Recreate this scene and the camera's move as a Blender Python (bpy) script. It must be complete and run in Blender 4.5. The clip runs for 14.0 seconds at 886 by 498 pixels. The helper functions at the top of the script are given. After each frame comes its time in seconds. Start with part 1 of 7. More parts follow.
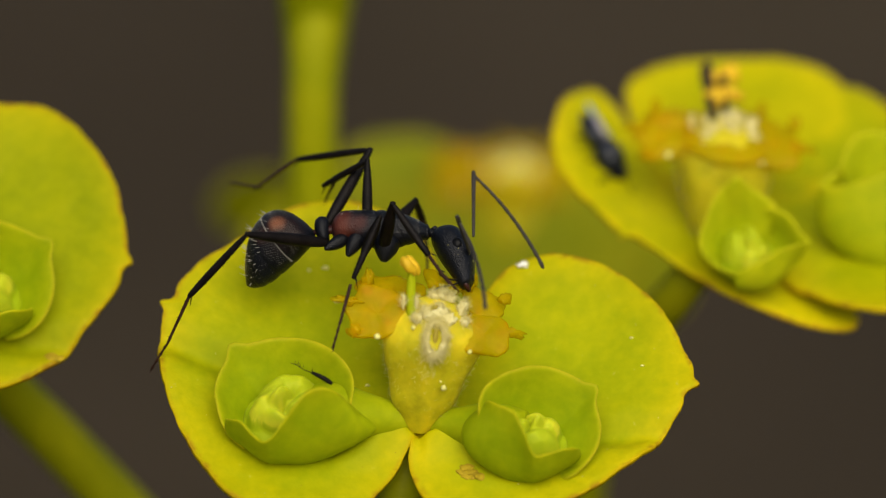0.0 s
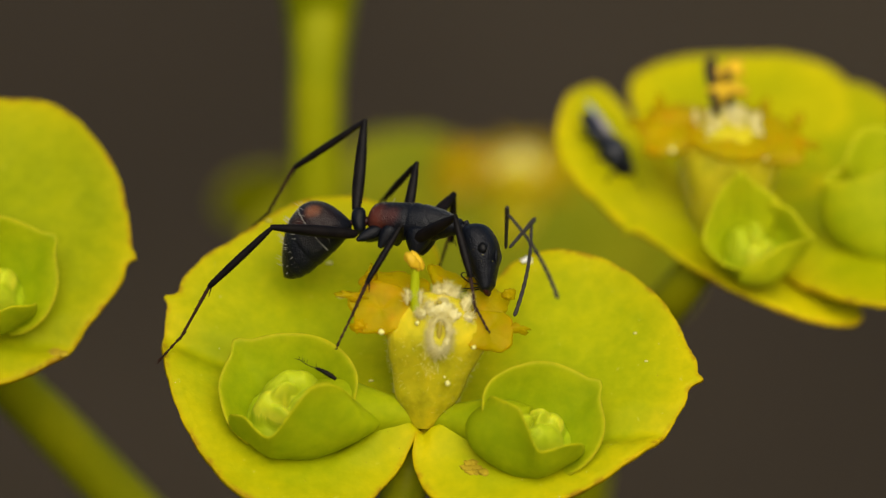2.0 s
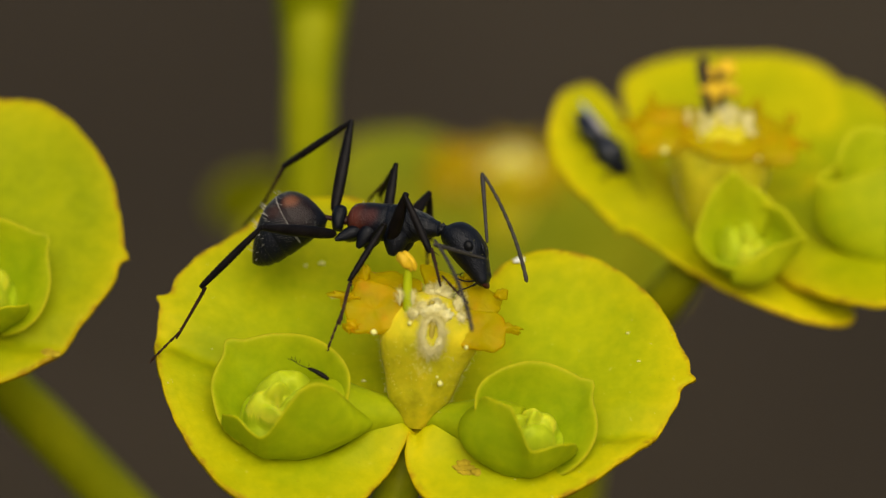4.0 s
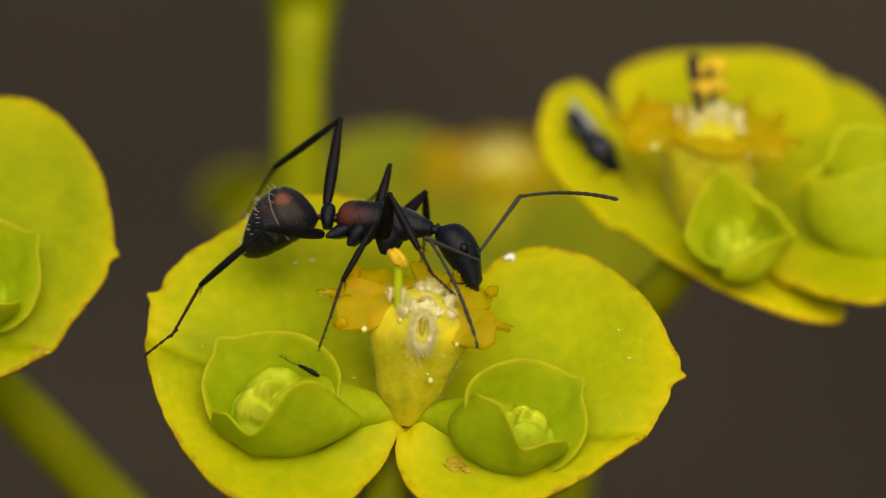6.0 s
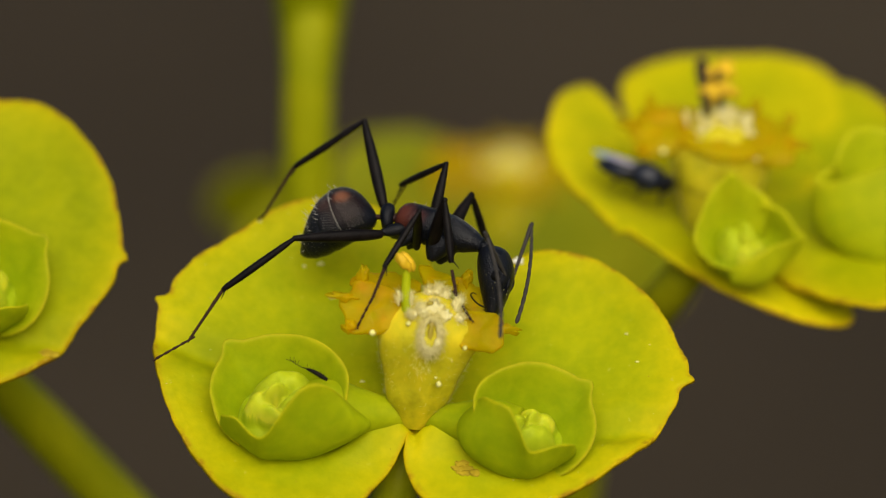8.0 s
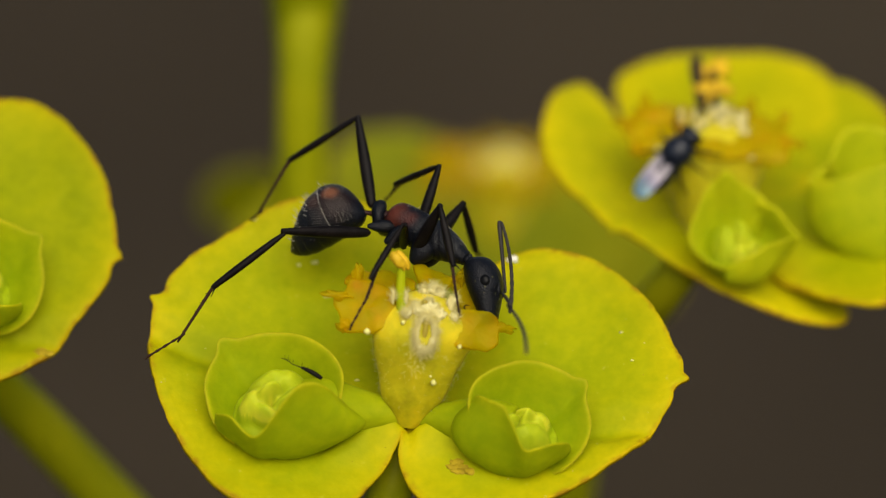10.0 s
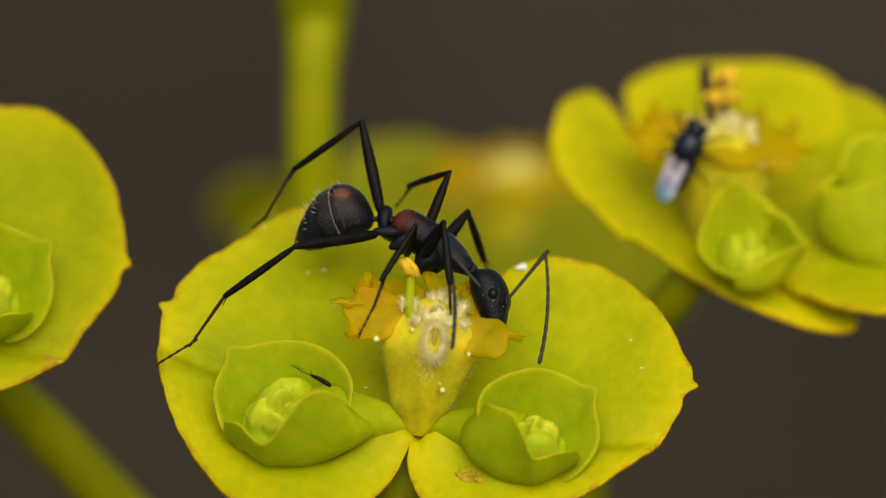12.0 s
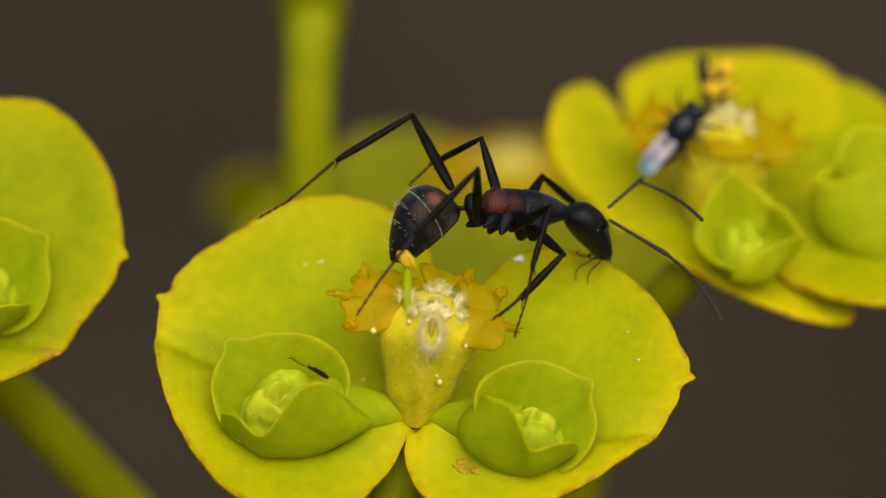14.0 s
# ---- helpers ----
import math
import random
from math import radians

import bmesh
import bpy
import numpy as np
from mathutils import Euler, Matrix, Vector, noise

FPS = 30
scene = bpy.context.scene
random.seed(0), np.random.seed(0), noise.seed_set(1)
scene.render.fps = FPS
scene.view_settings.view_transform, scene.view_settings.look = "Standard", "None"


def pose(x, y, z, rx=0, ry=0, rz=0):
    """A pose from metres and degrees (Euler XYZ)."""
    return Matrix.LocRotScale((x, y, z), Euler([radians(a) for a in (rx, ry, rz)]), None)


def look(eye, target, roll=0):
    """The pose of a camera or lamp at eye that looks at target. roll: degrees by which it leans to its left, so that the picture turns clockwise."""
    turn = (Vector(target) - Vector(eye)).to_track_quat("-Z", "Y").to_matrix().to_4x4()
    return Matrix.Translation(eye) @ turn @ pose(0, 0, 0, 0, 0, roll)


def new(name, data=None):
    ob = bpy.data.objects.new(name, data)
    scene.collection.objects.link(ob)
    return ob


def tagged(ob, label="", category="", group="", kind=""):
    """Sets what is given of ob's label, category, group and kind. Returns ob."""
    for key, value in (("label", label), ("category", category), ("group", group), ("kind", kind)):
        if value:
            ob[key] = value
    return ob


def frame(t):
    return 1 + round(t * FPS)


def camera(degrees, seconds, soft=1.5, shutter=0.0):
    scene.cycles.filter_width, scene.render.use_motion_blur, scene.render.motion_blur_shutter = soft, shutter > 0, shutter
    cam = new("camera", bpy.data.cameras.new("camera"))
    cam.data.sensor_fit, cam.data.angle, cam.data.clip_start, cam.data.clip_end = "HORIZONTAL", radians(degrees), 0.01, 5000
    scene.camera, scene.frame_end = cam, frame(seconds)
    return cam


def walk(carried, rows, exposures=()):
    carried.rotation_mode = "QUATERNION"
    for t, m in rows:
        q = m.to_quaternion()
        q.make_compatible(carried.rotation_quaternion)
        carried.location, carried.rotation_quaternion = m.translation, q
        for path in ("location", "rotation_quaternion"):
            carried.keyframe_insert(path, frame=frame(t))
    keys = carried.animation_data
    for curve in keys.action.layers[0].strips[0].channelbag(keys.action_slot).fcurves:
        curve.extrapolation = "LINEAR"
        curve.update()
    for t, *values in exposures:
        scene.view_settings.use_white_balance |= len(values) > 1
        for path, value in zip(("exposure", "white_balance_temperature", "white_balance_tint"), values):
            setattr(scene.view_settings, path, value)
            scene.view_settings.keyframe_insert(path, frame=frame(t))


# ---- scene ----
MM = 0.001
SLOPE = 20.0          # the line of sight falls by this many degrees
HEIGHT = 0.30         # flower above the soil
# plan: millimetres, x across, y along the line of sight, z square to both
PLAN = Matrix.Translation((0, 0, HEIGHT)) @ Matrix.Rotation(radians(-SLOPE), 4, "X")


def spot(x, y, z):
    return PLAN @ (Vector((x, y, z)) * MM)


def plan(x, y, z, rx=0, ry=0, rz=0):
    return PLAN @ pose(x * MM, y * MM, z * MM, rx, ry, rz)


# ---- camera ----
FAR = 180.0           # millimetres from lens to flower
cam = camera(2 * math.degrees(math.atan(13.328 / FAR)), 14.0, soft=1.25)
cam.data.dof.use_dof = True
cam.data.dof.focus_distance = 0.1796
cam.data.dof.aperture_fstop = 34.0


def aim(dx, dy):
    return look(spot(0, -FAR, 0), spot(-dx * 0.017, 0, dy * 0.017))


walk(cam, [
    (0, aim(7, 10.3)), (0.5, aim(23.5, 20.5)), (1, aim(23.5, 16.5)), (1.5, aim(13, 4)), (2, aim(14, 2.2)),
    (2.5, aim(42, 15)), (2.7, aim(13, -5)), (4.8, aim(0, 11)), (5, aim(9, 12.5)), (5.5, aim(-7.5, 4.8)),
    (6, aim(-16.5, -2.8)), (6.5, aim(-9, 3.5)), (7, aim(-4.5, 4.7)), (7.5, aim(-4.7, 3.5)), (8, aim(-1.7, 3.5)),
    (8.2, aim(4.5, 4.5)), (10.3, aim(-16, 0)), (10.5, aim(-20.5, -0.5)), (11, aim(-39, 11)), (11.5, aim(-10.5, 10)),
    (12, aim(5, 14.5)), (12.5, aim(13, 1.3)), (13, aim(4, -8)), (13.3, aim(5, -1)), (13.5, aim(-12.5, -11)),
    (13.8, aim(6, -1)), (14, aim(0, 0)),
], exposures=[(0, 0.0), (14, 0.0)])

# ---- light ----
world = bpy.data.worlds.new("world")
scene.world = world
world.use_nodes = True
wn = world.node_tree
sky = wn.nodes.new("ShaderNodeTexSky")
sky.sky_type = "NISHITA"
sky.sun_disc = False
sky.sun_elevation, sky.sun_rotation = radians(45), radians(170)
sky.air_density, sky.dust_density = 1.0, 3.0
wn.links.new(sky.outputs[0], wn.nodes["Background"].inputs[0])
wn.nodes["Background"].inputs[1].default_value = 0.10
sun = new("sun", bpy.data.lights.new("sun", "SUN"))
sun.data.energy, sun.data.angle, sun.data.color = 3.06, radians(60), (1.0, 0.915, 0.76)
sun.matrix_world = look((0.20, -1.22, 1.52), (0, 0, 0.3))


# ---- materials ----
def material(name):
    m = bpy.data.materials.new(name)
    m.use_nodes = True
    t = m.node_tree
    return m, t, t.nodes["Principled BSDF"]


def node(t, kind, **values):
    n = t.nodes.new(kind)
    for k, v in values.items():
        n.inputs[k].default_value = v
    return n


def ramp(t, source, *stops):
    n = t.nodes.new("ShaderNodeValToRGB")
    e = n.color_ramp.elements
    e[0].position, e[0].color = stops[0][0], (*stops[0][1], 1)
    e[1].position, e[1].color = stops[-1][0], (*stops[-1][1], 1)
    for p, c in stops[1:-1]:
        e.new(p).color = (*c, 1)
    t.links.new(source, n.inputs[0])
    return n.outputs[0]


def mix(t, factor, a, b, blend="MIX"):
    n = t.nodes.new("ShaderNodeMix")
    n.data_type, n.blend_type = "RGBA", blend
    for socket, v in ((n.inputs[0], factor), (n.inputs[6], a), (n.inputs[7], b)):
        if hasattr(v, "is_linked"):
            t.links.new(v, socket)
        else:
            socket.default_value = v if isinstance(v, (int, float)) else (*v, 1)
    return n.outputs[2]


def noise_of(t, scale, detail=3.0, rough=0.55):
    co = t.nodes.new("ShaderNodeTexCoord")
    n = node(t, "ShaderNodeTexNoise", Scale=scale, Detail=detail, Roughness=rough)
    t.links.new(co.outputs["Object"], n.inputs["Vector"])
    return n.outputs["Fac"]


def bump(t, p, height, strength, distance):
    n = node(t, "ShaderNodeBump", Strength=strength, Distance=distance)
    t.links.new(height, n.inputs["Height"])
    t.links.new(n.outputs[0], p.inputs["Normal"])
    return n


def leafy(name, middle, margin, thin=0.3, rough=0.5, worn=False, deep=0.0, mottle=0.0, clear=0.0, gloss=0.09):
    """Waxy plant skin: greener in the middle, yellower at the margin, some light through it."""
    m, t, p = material(name)
    at = t.nodes.new("ShaderNodeAttribute")
    at.attribute_name = "rim"
    c = ramp(t, at.outputs["Fac"], (0.0, middle), (0.72, [(a * 0.65 + b * 0.35) for a, b in zip(middle, margin)]), (0.965, margin),
             (1.0, [margin[0] * 1.05, margin[1] * 0.86, margin[2]]))
    blotch = ramp(t, noise_of(t, 420, 4), (0.3, (0.80, 0.87, 0.7)), (0.72, (1.12, 1.08, 1.0)))
    c = mix(t, 1.0, c, blotch, "MULTIPLY")
    veins = ramp(t, noise_of(t, 2600, 3), (0.3, (0.88, 0.92, 0.85)), (0.7, (1.08, 1.05, 1.0)))
    c = mix(t, 1.0, c, veins, "MULTIPLY")
    if mottle:
        c = mix(t, mottle, c, ramp(t, noise_of(t, 1100, 5, 0.65), (0.32, (0.68, 0.70, 0.6)), (0.5, (0.96, 0.97, 0.9)), (0.72, (1.16, 1.10, 1.0))), "MULTIPLY")
    if worn:
        edge = ramp(t, at.outputs["Fac"], (0.955, (0, 0, 0)), (0.995, (1, 1, 1)))
        spots = ramp(t, noise_of(t, 1700, 4), (0.50, (0, 0, 0)), (0.62, (0.75, 0.75, 0.75)))
        c = mix(t, mix(t, 1.0, edge, spots, "MULTIPLY"), c, (0.36, 0.19, 0.008))
        freckle = ramp(t, noise_of(t, 5200, 2), (0.70, (0, 0, 0)), (0.80, (0.35, 0.35, 0.35)))
        c = mix(t, freckle, c, (0.60, 0.60, 0.10))
    t.links.new(c, p.inputs["Base Color"])
    p.inputs["Roughness"].default_value = rough
    p.inputs["Specular IOR Level"].default_value = gloss
    p.inputs["Subsurface Weight"].default_value = deep
    p.inputs["Subsurface Radius"].default_value = (1.0, 0.9, 0.15)
    p.inputs["Subsurface Scale"].default_value = 0.00035
    b = bump(t, p, noise_of(t, 3200, 4), 0.5, 0.00005)
    tr = t.nodes.new("ShaderNodeBsdfTranslucent")
    t.links.new(c, tr.inputs["Color"])
    mx = t.nodes.new("ShaderNodeMixShader")
    mx.inputs[0].default_value = thin
    t.links.new(p.outputs[0], mx.inputs[1])
    t.links.new(tr.outputs[0], mx.inputs[2])
    top = mx
    if clear:
        # jelly: part of the light passes straight through
        tp = t.nodes.new("ShaderNodeBsdfTransparent")
        tp.inputs["Color"].default_value = (1.0, 0.94, 0.5, 1)
        top = t.nodes.new("ShaderNodeMixShader")
        top.inputs[0].default_value = clear
        t.links.new(mx.outputs[0], top.inputs[1])
        t.links.new(tp.outputs[0], top.inputs[2])
    t.links.new(top.outputs[0], t.nodes["Material Output"].inputs[0])
    return m


BRACT = leafy("bract skin", (0.425, 0.468, 0.0010), (0.60, 0.535, 0.0010), rough=0.58, worn=True)
# slightly darker, greener copy of the bract skin for the front left bract
LEFT_BRACT = leafy("left bract skin", (0.405, 0.452, 0.001), (0.565, 0.515, 0.001), rough=0.58, worn=True)
# greener, and darkened to paint in the weaker light on the side head
DIMMED_BRACT = leafy("dimmed bract skin", (0.330, 0.378, 0.001), (0.52, 0.462, 0.001), rough=0.58, worn=True)
# lighter, yellower copy: sun on the back head painted into its bracts
SUNLIT_BRACT = leafy("sunlit bract skin", (0.50, 0.485, 0.001), (0.68, 0.59, 0.001), rough=0.58, worn=True)
PALE_BUD = leafy("pale bud skin", (0.47, 0.52, 0.006), (0.68, 0.62, 0.010), thin=0.25, deep=0.4)
BUD = leafy("bud skin", (0.42, 0.52, 0.005), (0.68, 0.605, 0.010), thin=0.42, deep=0.5)
HEART = leafy("bud heart skin", (0.36, 0.43, 0.008), (0.64, 0.61, 0.035), thin=0.0, deep=0.5)
CUP = leafy("cup skin", (0.515, 0.435, 0.010), (0.68, 0.54, 0.022), thin=0.0, deep=0.6, mottle=1.0)
# dim green: shade on the far bracts' undersides is put into this colour
DIM_GREEN = leafy("dim green skin", (0.225, 0.245, 0.0005), (0.28, 0.272, 0.0005), thin=0.2)
STEM = leafy("stem skin", (0.285, 0.295, 0.002), (0.32, 0.31, 0.002), thin=0.1)
GLAND = leafy("gland skin", (0.66, 0.515, 0.0005), (0.78, 0.44, 0.0003), thin=0.42, rough=0.4, deep=0.6, clear=0.45, gloss=0.10)


def plain(name, colour, rough=0.5, vary=0.2, scale=900, relief=0.00003, metal=0.0, gloss=0.3):
    m, t, p = material(name)
    lo, hi = [c * (1 - vary) for c in colour], [c * (1 + vary) for c in colour]
    t.links.new(ramp(t, noise_of(t, scale, 4), (0.3, lo), (0.7, hi)), p.inputs["Base Color"])
    p.inputs["Roughness"].default_value = rough
    p.inputs["Metallic"].default_value = metal
    p.inputs["Specular IOR Level"].default_value = gloss
    bump(t, p, noise_of(t, scale * 4, 3), 0.5, relief)
    return m


def woolly(name, colour):
    """White plant hair, half of it light that comes through."""
    m, t, p = material(name)
    c = ramp(t, noise_of(t, 1800, 3), (0.3, [0.90 * v for v in colour]), (0.7, colour))
    t.links.new(c, p.inputs["Base Color"])
    p.inputs["Roughness"].default_value = 0.8
    bump(t, p, noise_of(t, 16000, 4, 0.7), 0.4, 0.00004)
    tr = t.nodes.new("ShaderNodeBsdfTranslucent")
    t.links.new(c, tr.inputs["Color"])
    mx = t.nodes.new("ShaderNodeMixShader")
    mx.inputs[0].default_value = 0.42
    t.links.new(p.outputs[0], mx.inputs[1])
    t.links.new(tr.outputs[0], mx.inputs[2])
    t.links.new(mx.outputs[0], t.nodes["Material Output"].inputs[0])
    return m


WOOL = woolly("white wool", (1.0, 0.93, 0.46))


def cuticle(name, *patches):
    """Black shagreened shell of an ant; patches: (colour, centre, size) of rusty red areas (millimetres)."""
    m, t, p = material(name)
    c = ramp(t, noise_of(t, 1500, 3), (0.3, (0.0022, 0.0026, 0.004)), (0.75, (0.0052, 0.006, 0.009)))
    co = t.nodes.new("ShaderNodeTexCoord")
    for colour, centre, size in patches:
        d = t.nodes.new("ShaderNodeVectorMath")
        d.operation = "DISTANCE"
        d.inputs[1].default_value = [v * MM for v in centre]
        t.links.new(co.outputs["Object"], d.inputs[0])
        wob = t.nodes.new("ShaderNodeMath")
        wob.operation = "MULTIPLY_ADD"
        wob.inputs[1].default_value, wob.inputs[2].default_value = 0.0009 * size, -0.00045 * size
        t.links.new(noise_of(t, 1300, 3), wob.inputs[0])
        add = t.nodes.new("ShaderNodeMath")
        add.operation = "ADD"
        t.links.new(d.outputs["Value"], add.inputs[0])
        t.links.new(wob.outputs[0], add.inputs[1])
        r = t.nodes.new("ShaderNodeMapRange")
        r.interpolation_type = "SMOOTHSTEP"
        r.inputs["From Min"].default_value, r.inputs["From Max"].default_value = 0.15 * size * MM, size * MM
        r.inputs["To Min"].default_value, r.inputs["To Max"].default_value = 1, 0
        t.links.new(add.outputs[0], r.inputs["Value"])
        c = mix(t, r.outputs["Result"], c, colour)
    t.links.new(c, p.inputs["Base Color"])
    p.inputs["Roughness"].default_value = 0.36
    p.inputs["Specular IOR Level"].default_value = 0.19
    v = node(t, "ShaderNodeTexVoronoi", Scale=24000)
    t.links.new(co.outputs["Object"], v.inputs["Vector"])
    bump(t, p, v.outputs["Distance"], 0.7, 0.000022)
    return m


SHELL = cuticle("black ant shell")
SHELL_GASTER = cuticle("ant gaster shell", ((0.012, 0.0052, 0.0042), (0.62, -0.60, -0.60), 1.0), ((0.150, 0.050, 0.019), (0.60, -0.70, -0.94), 0.36), ((0.030, 0.010, 0.006), (1.20, -0.70, -0.85), 0.36))
SHELL_MESO = cuticle("ant mesosoma shell", ((0.088, 0.019, 0.009), (0.28, -0.30, 0.12), 0.62), ((0.045, 0.009, 0.006), (0.80, -0.45, 0.20), 0.42))
LEG = plain("ant leg shell", (0.0045, 0.0032, 0.0028), 0.48, 0.5, 2500, 0.00003, gloss=0.10)
FOOT = plain("ant foot shell", (0.028, 0.0125, 0.008), 0.55, 0.4, 2500, 0.00003, gloss=0.10)
HORN = plain("antenna shell", (0.033, 0.0285, 0.0235), 0.6, 0.25, 4000, 0.00001, gloss=0.2)
EYE = plain("ant eye", (0.003, 0.003, 0.003), 0.32, 0.1, gloss=0.11)
JAW = plain("ant jaw", (0.030, 0.007, 0.003), 0.4, 0.3)
WAIST = plain("ant waist", (0.022, 0.006, 0.005), 0.4, 0.3, gloss=0.15)
HAIR = plain("pale hair", (0.50, 0.47, 0.40), 0.5, 0.1)
ANTHER = plain("orange anther", (0.64, 0.40, 0.008), 0.6, 0.2)
OLD_ANTHER = plain("withered anther", (0.64, 0.40, 0.008), 0.7, 0.4)
SLIT = plain("brown slit", (0.34, 0.27, 0.03), 0.7, 0.3)
SPECK = plain("pale grain", (0.70, 0.66, 0.20), 0.7, 0.15)
WHITE = plain("white flake", (0.93, 0.92, 0.80), 0.6, 0.05)
DRY = plain("withered style", (0.035, 0.021, 0.008), 0.8, 0.3)
BROWN = plain("brown scar", (0.37, 0.265, 0.004), 0.8, 0.22, 4000, relief=0.000004)
FLY = plain("blue-black fly shell", (0.008, 0.011, 0.020), 0.3, 0.3, 2000)
FLYWING, ft, fp = material("fly wing with painted sheen")
split = ft.nodes.new("ShaderNodeSeparateXYZ")
ft.links.new(ft.nodes.new("ShaderNodeTexCoord").outputs["Object"], split.inputs[0])
along = ft.nodes.new("ShaderNodeMapRange")
along.inputs["From Min"].default_value, along.inputs["From Max"].default_value = -1.6 * MM, 0.1 * MM
ft.links.new(split.outputs["X"], along.inputs["Value"])
# sky reflection and iridescence of the wing painted in as a colour ramp
fc = ramp(ft, along.outputs["Result"], (0.0, (0.26, 0.46, 0.54)), (0.22, (0.42, 0.62, 0.68)), (0.4, (0.62, 0.54, 0.66)), (0.65, (0.80, 0.68, 0.68)), (0.90, (0.10, 0.11, 0.16)))
fc = mix(ft, 1.0, fc, ramp(ft, noise_of(ft, 2600, 3), (0.35, (0.28, 0.32, 0.36)), (0.65, (0.88, 0.88, 0.88))), "MULTIPLY")
ft.links.new(fc, fp.inputs["Base Color"])
fp.inputs["Roughness"].default_value = 0.3
fp.inputs["Specular IOR Level"].default_value = 0.5
SOIL, st, sp = material("brown soil")
sc = ramp(st, noise_of(st, 9, 6, 0.6), (0.3, (0.0305, 0.0230, 0.0138)), (0.7, (0.0435, 0.0335, 0.0210)))
sc = mix(st, 1.0, sc, ramp(st, noise_of(st, 160, 5), (0.3, (0.7, 0.7, 0.7)), (0.75, (1.25, 1.22, 1.2))), "MULTIPLY")
sc = mix(st, 1.0, sc, ramp(st, noise_of(st, 5, 2), (0.35, (0.96, 0.95, 0.92)), (0.65, (1.16, 1.14, 1.12))), "MULTIPLY")
# soil grows paler round this point, placed to fit the camera's view
pale_spot = st.nodes.new("ShaderNodeVectorMath")
pale_spot.operation = "DISTANCE"
pale_spot.inputs[1].default_value = (0.10, 1.0, 0.0)
st.links.new(st.nodes.new("ShaderNodeTexCoord").outputs["Object"], pale_spot.inputs[0])
sc = mix(st, 1.0, sc, ramp(st, pale_spot.outputs["Value"], (0.02, (1.34, 1.35, 1.33)), (0.19, (1.0, 0.99, 0.97))), "MULTIPLY")
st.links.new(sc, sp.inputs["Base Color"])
sp.inputs["Roughness"].default_value = 0.95
sp.inputs["Specular IOR Level"].default_value = 0.1
bump(st, sp, noise_of(st, 120, 6), 0.8, 0.006)


# ---- mesh helpers ----
def finish(name, verts, faces, mat, parent=None, label="", rim=None, smooth=True):
    me = bpy.data.meshes.new(name)
    me.from_pydata([[c * MM for c in v] for v in verts], [], faces)
    me.materials.append(mat)
    if rim is not None:
        at = me.attributes.new("rim", "FLOAT", "POINT")
        at.data.foreach_set("value", rim)
    me.polygons.foreach_set("use_smooth", [smooth] * len(me.polygons))
    me.update()
    ob = new(name, me)
    ob.parent = parent
    if label:
        tagged(ob, label)
    return ob


def spline(stops, u):
    """Smooth value at u between (u, value...) stops."""
    n = len(stops)
    k = max(i for i in range(n) if stops[i][0] <= u + 1e-9)
    k = min(k, n - 2)
    a, b = np.array(stops[k], float), np.array(stops[k + 1], float)
    p, q = np.array(stops[max(k - 1, 0)], float), np.array(stops[min(k + 2, n - 1)], float)
    h = b[0] - a[0]
    s = (u - a[0]) / h
    ma = (b - p)[1:] / max(b[0] - p[0], 1e-6) * h
    mb = (q - a)[1:] / max(q[0] - a[0], 1e-6) * h
    return ((2 * s ** 3 - 3 * s * s + 1) * a[1:] + (s ** 3 - 2 * s * s + s) * ma + (3 * s * s - 2 * s ** 3) * b[1:] + (s ** 3 - s * s) * mb)


def lathe(stops, seg=20, rings=24):
    """Closed body along x. stops: (x, half width in y, half height in z, z of the middle)."""
    verts, faces = [], []
    x0, x1 = stops[0][0], stops[-1][0]
    for i in range(rings + 1):
        u = x0 + (x1 - x0) * (0.5 - 0.5 * math.cos(math.pi * i / rings))
        w, h, m = spline(stops, u)
        w, h = max(w, 0.004), max(h, 0.004)
        for j in range(seg):
            a = 2 * math.pi * j / seg
            verts.append((u, w * math.cos(a), m + h * math.sin(a)))
    for i in range(rings):
        for j in range(seg):
            k = (j + 1) % seg
            faces.append((i * seg + j, i * seg + k, (i + 1) * seg + k, (i + 1) * seg + j))
    faces.append(tuple(range(seg))[::-1])
    faces.append(tuple(range(rings * seg, rings * seg + seg)))
    return verts, faces


def join(*meshes):
    verts, faces = [], []
    for v, f in meshes:
        n = len(verts)
        verts += list(v)
        faces += [tuple(i + n for i in q) for q in f]
    return verts, faces


def moved(mesh, m):
    return [tuple(m @ Vector(v)) for v in mesh[0]], mesh[1]


def tube(stops, seg=10, rings=16):
    """Round rod along a smooth path. stops: (u, x, y, z, radius)."""
    verts, faces = [], []
    u0, u1 = stops[0][0], stops[-1][0]
    side = None
    for i in range(rings + 1):
        u = u0 + (u1 - u0) * i / rings
        x, y, z, r = spline(stops, u)
        c = Vector((x, y, z))
        e = (u1 - u0) / rings * 0.5
        d = Vector(spline(stops, min(u + e, u1))[:3]) - Vector(spline(stops, max(u - e, u0))[:3])
        d.normalize()
        if side is None:
            side = d.orthogonal().normalized()
        side = (side - d * side.dot(d)).normalized()
        up = d.cross(side)
        for j in range(seg):
            a = 2 * math.pi * j / seg
            verts.append(tuple(c + (side * math.cos(a) + up * math.sin(a)) * max(r, 0.002)))
    for i in range(rings):
        for j in range(seg):
            k = (j + 1) % seg
            faces.append((i * seg + j, i * seg + k, (i + 1) * seg + k, (i + 1) * seg + j))
    faces.append(tuple(range(seg))[::-1])
    faces.append(tuple(range(rings * seg, rings * seg + seg)))
    return verts, faces


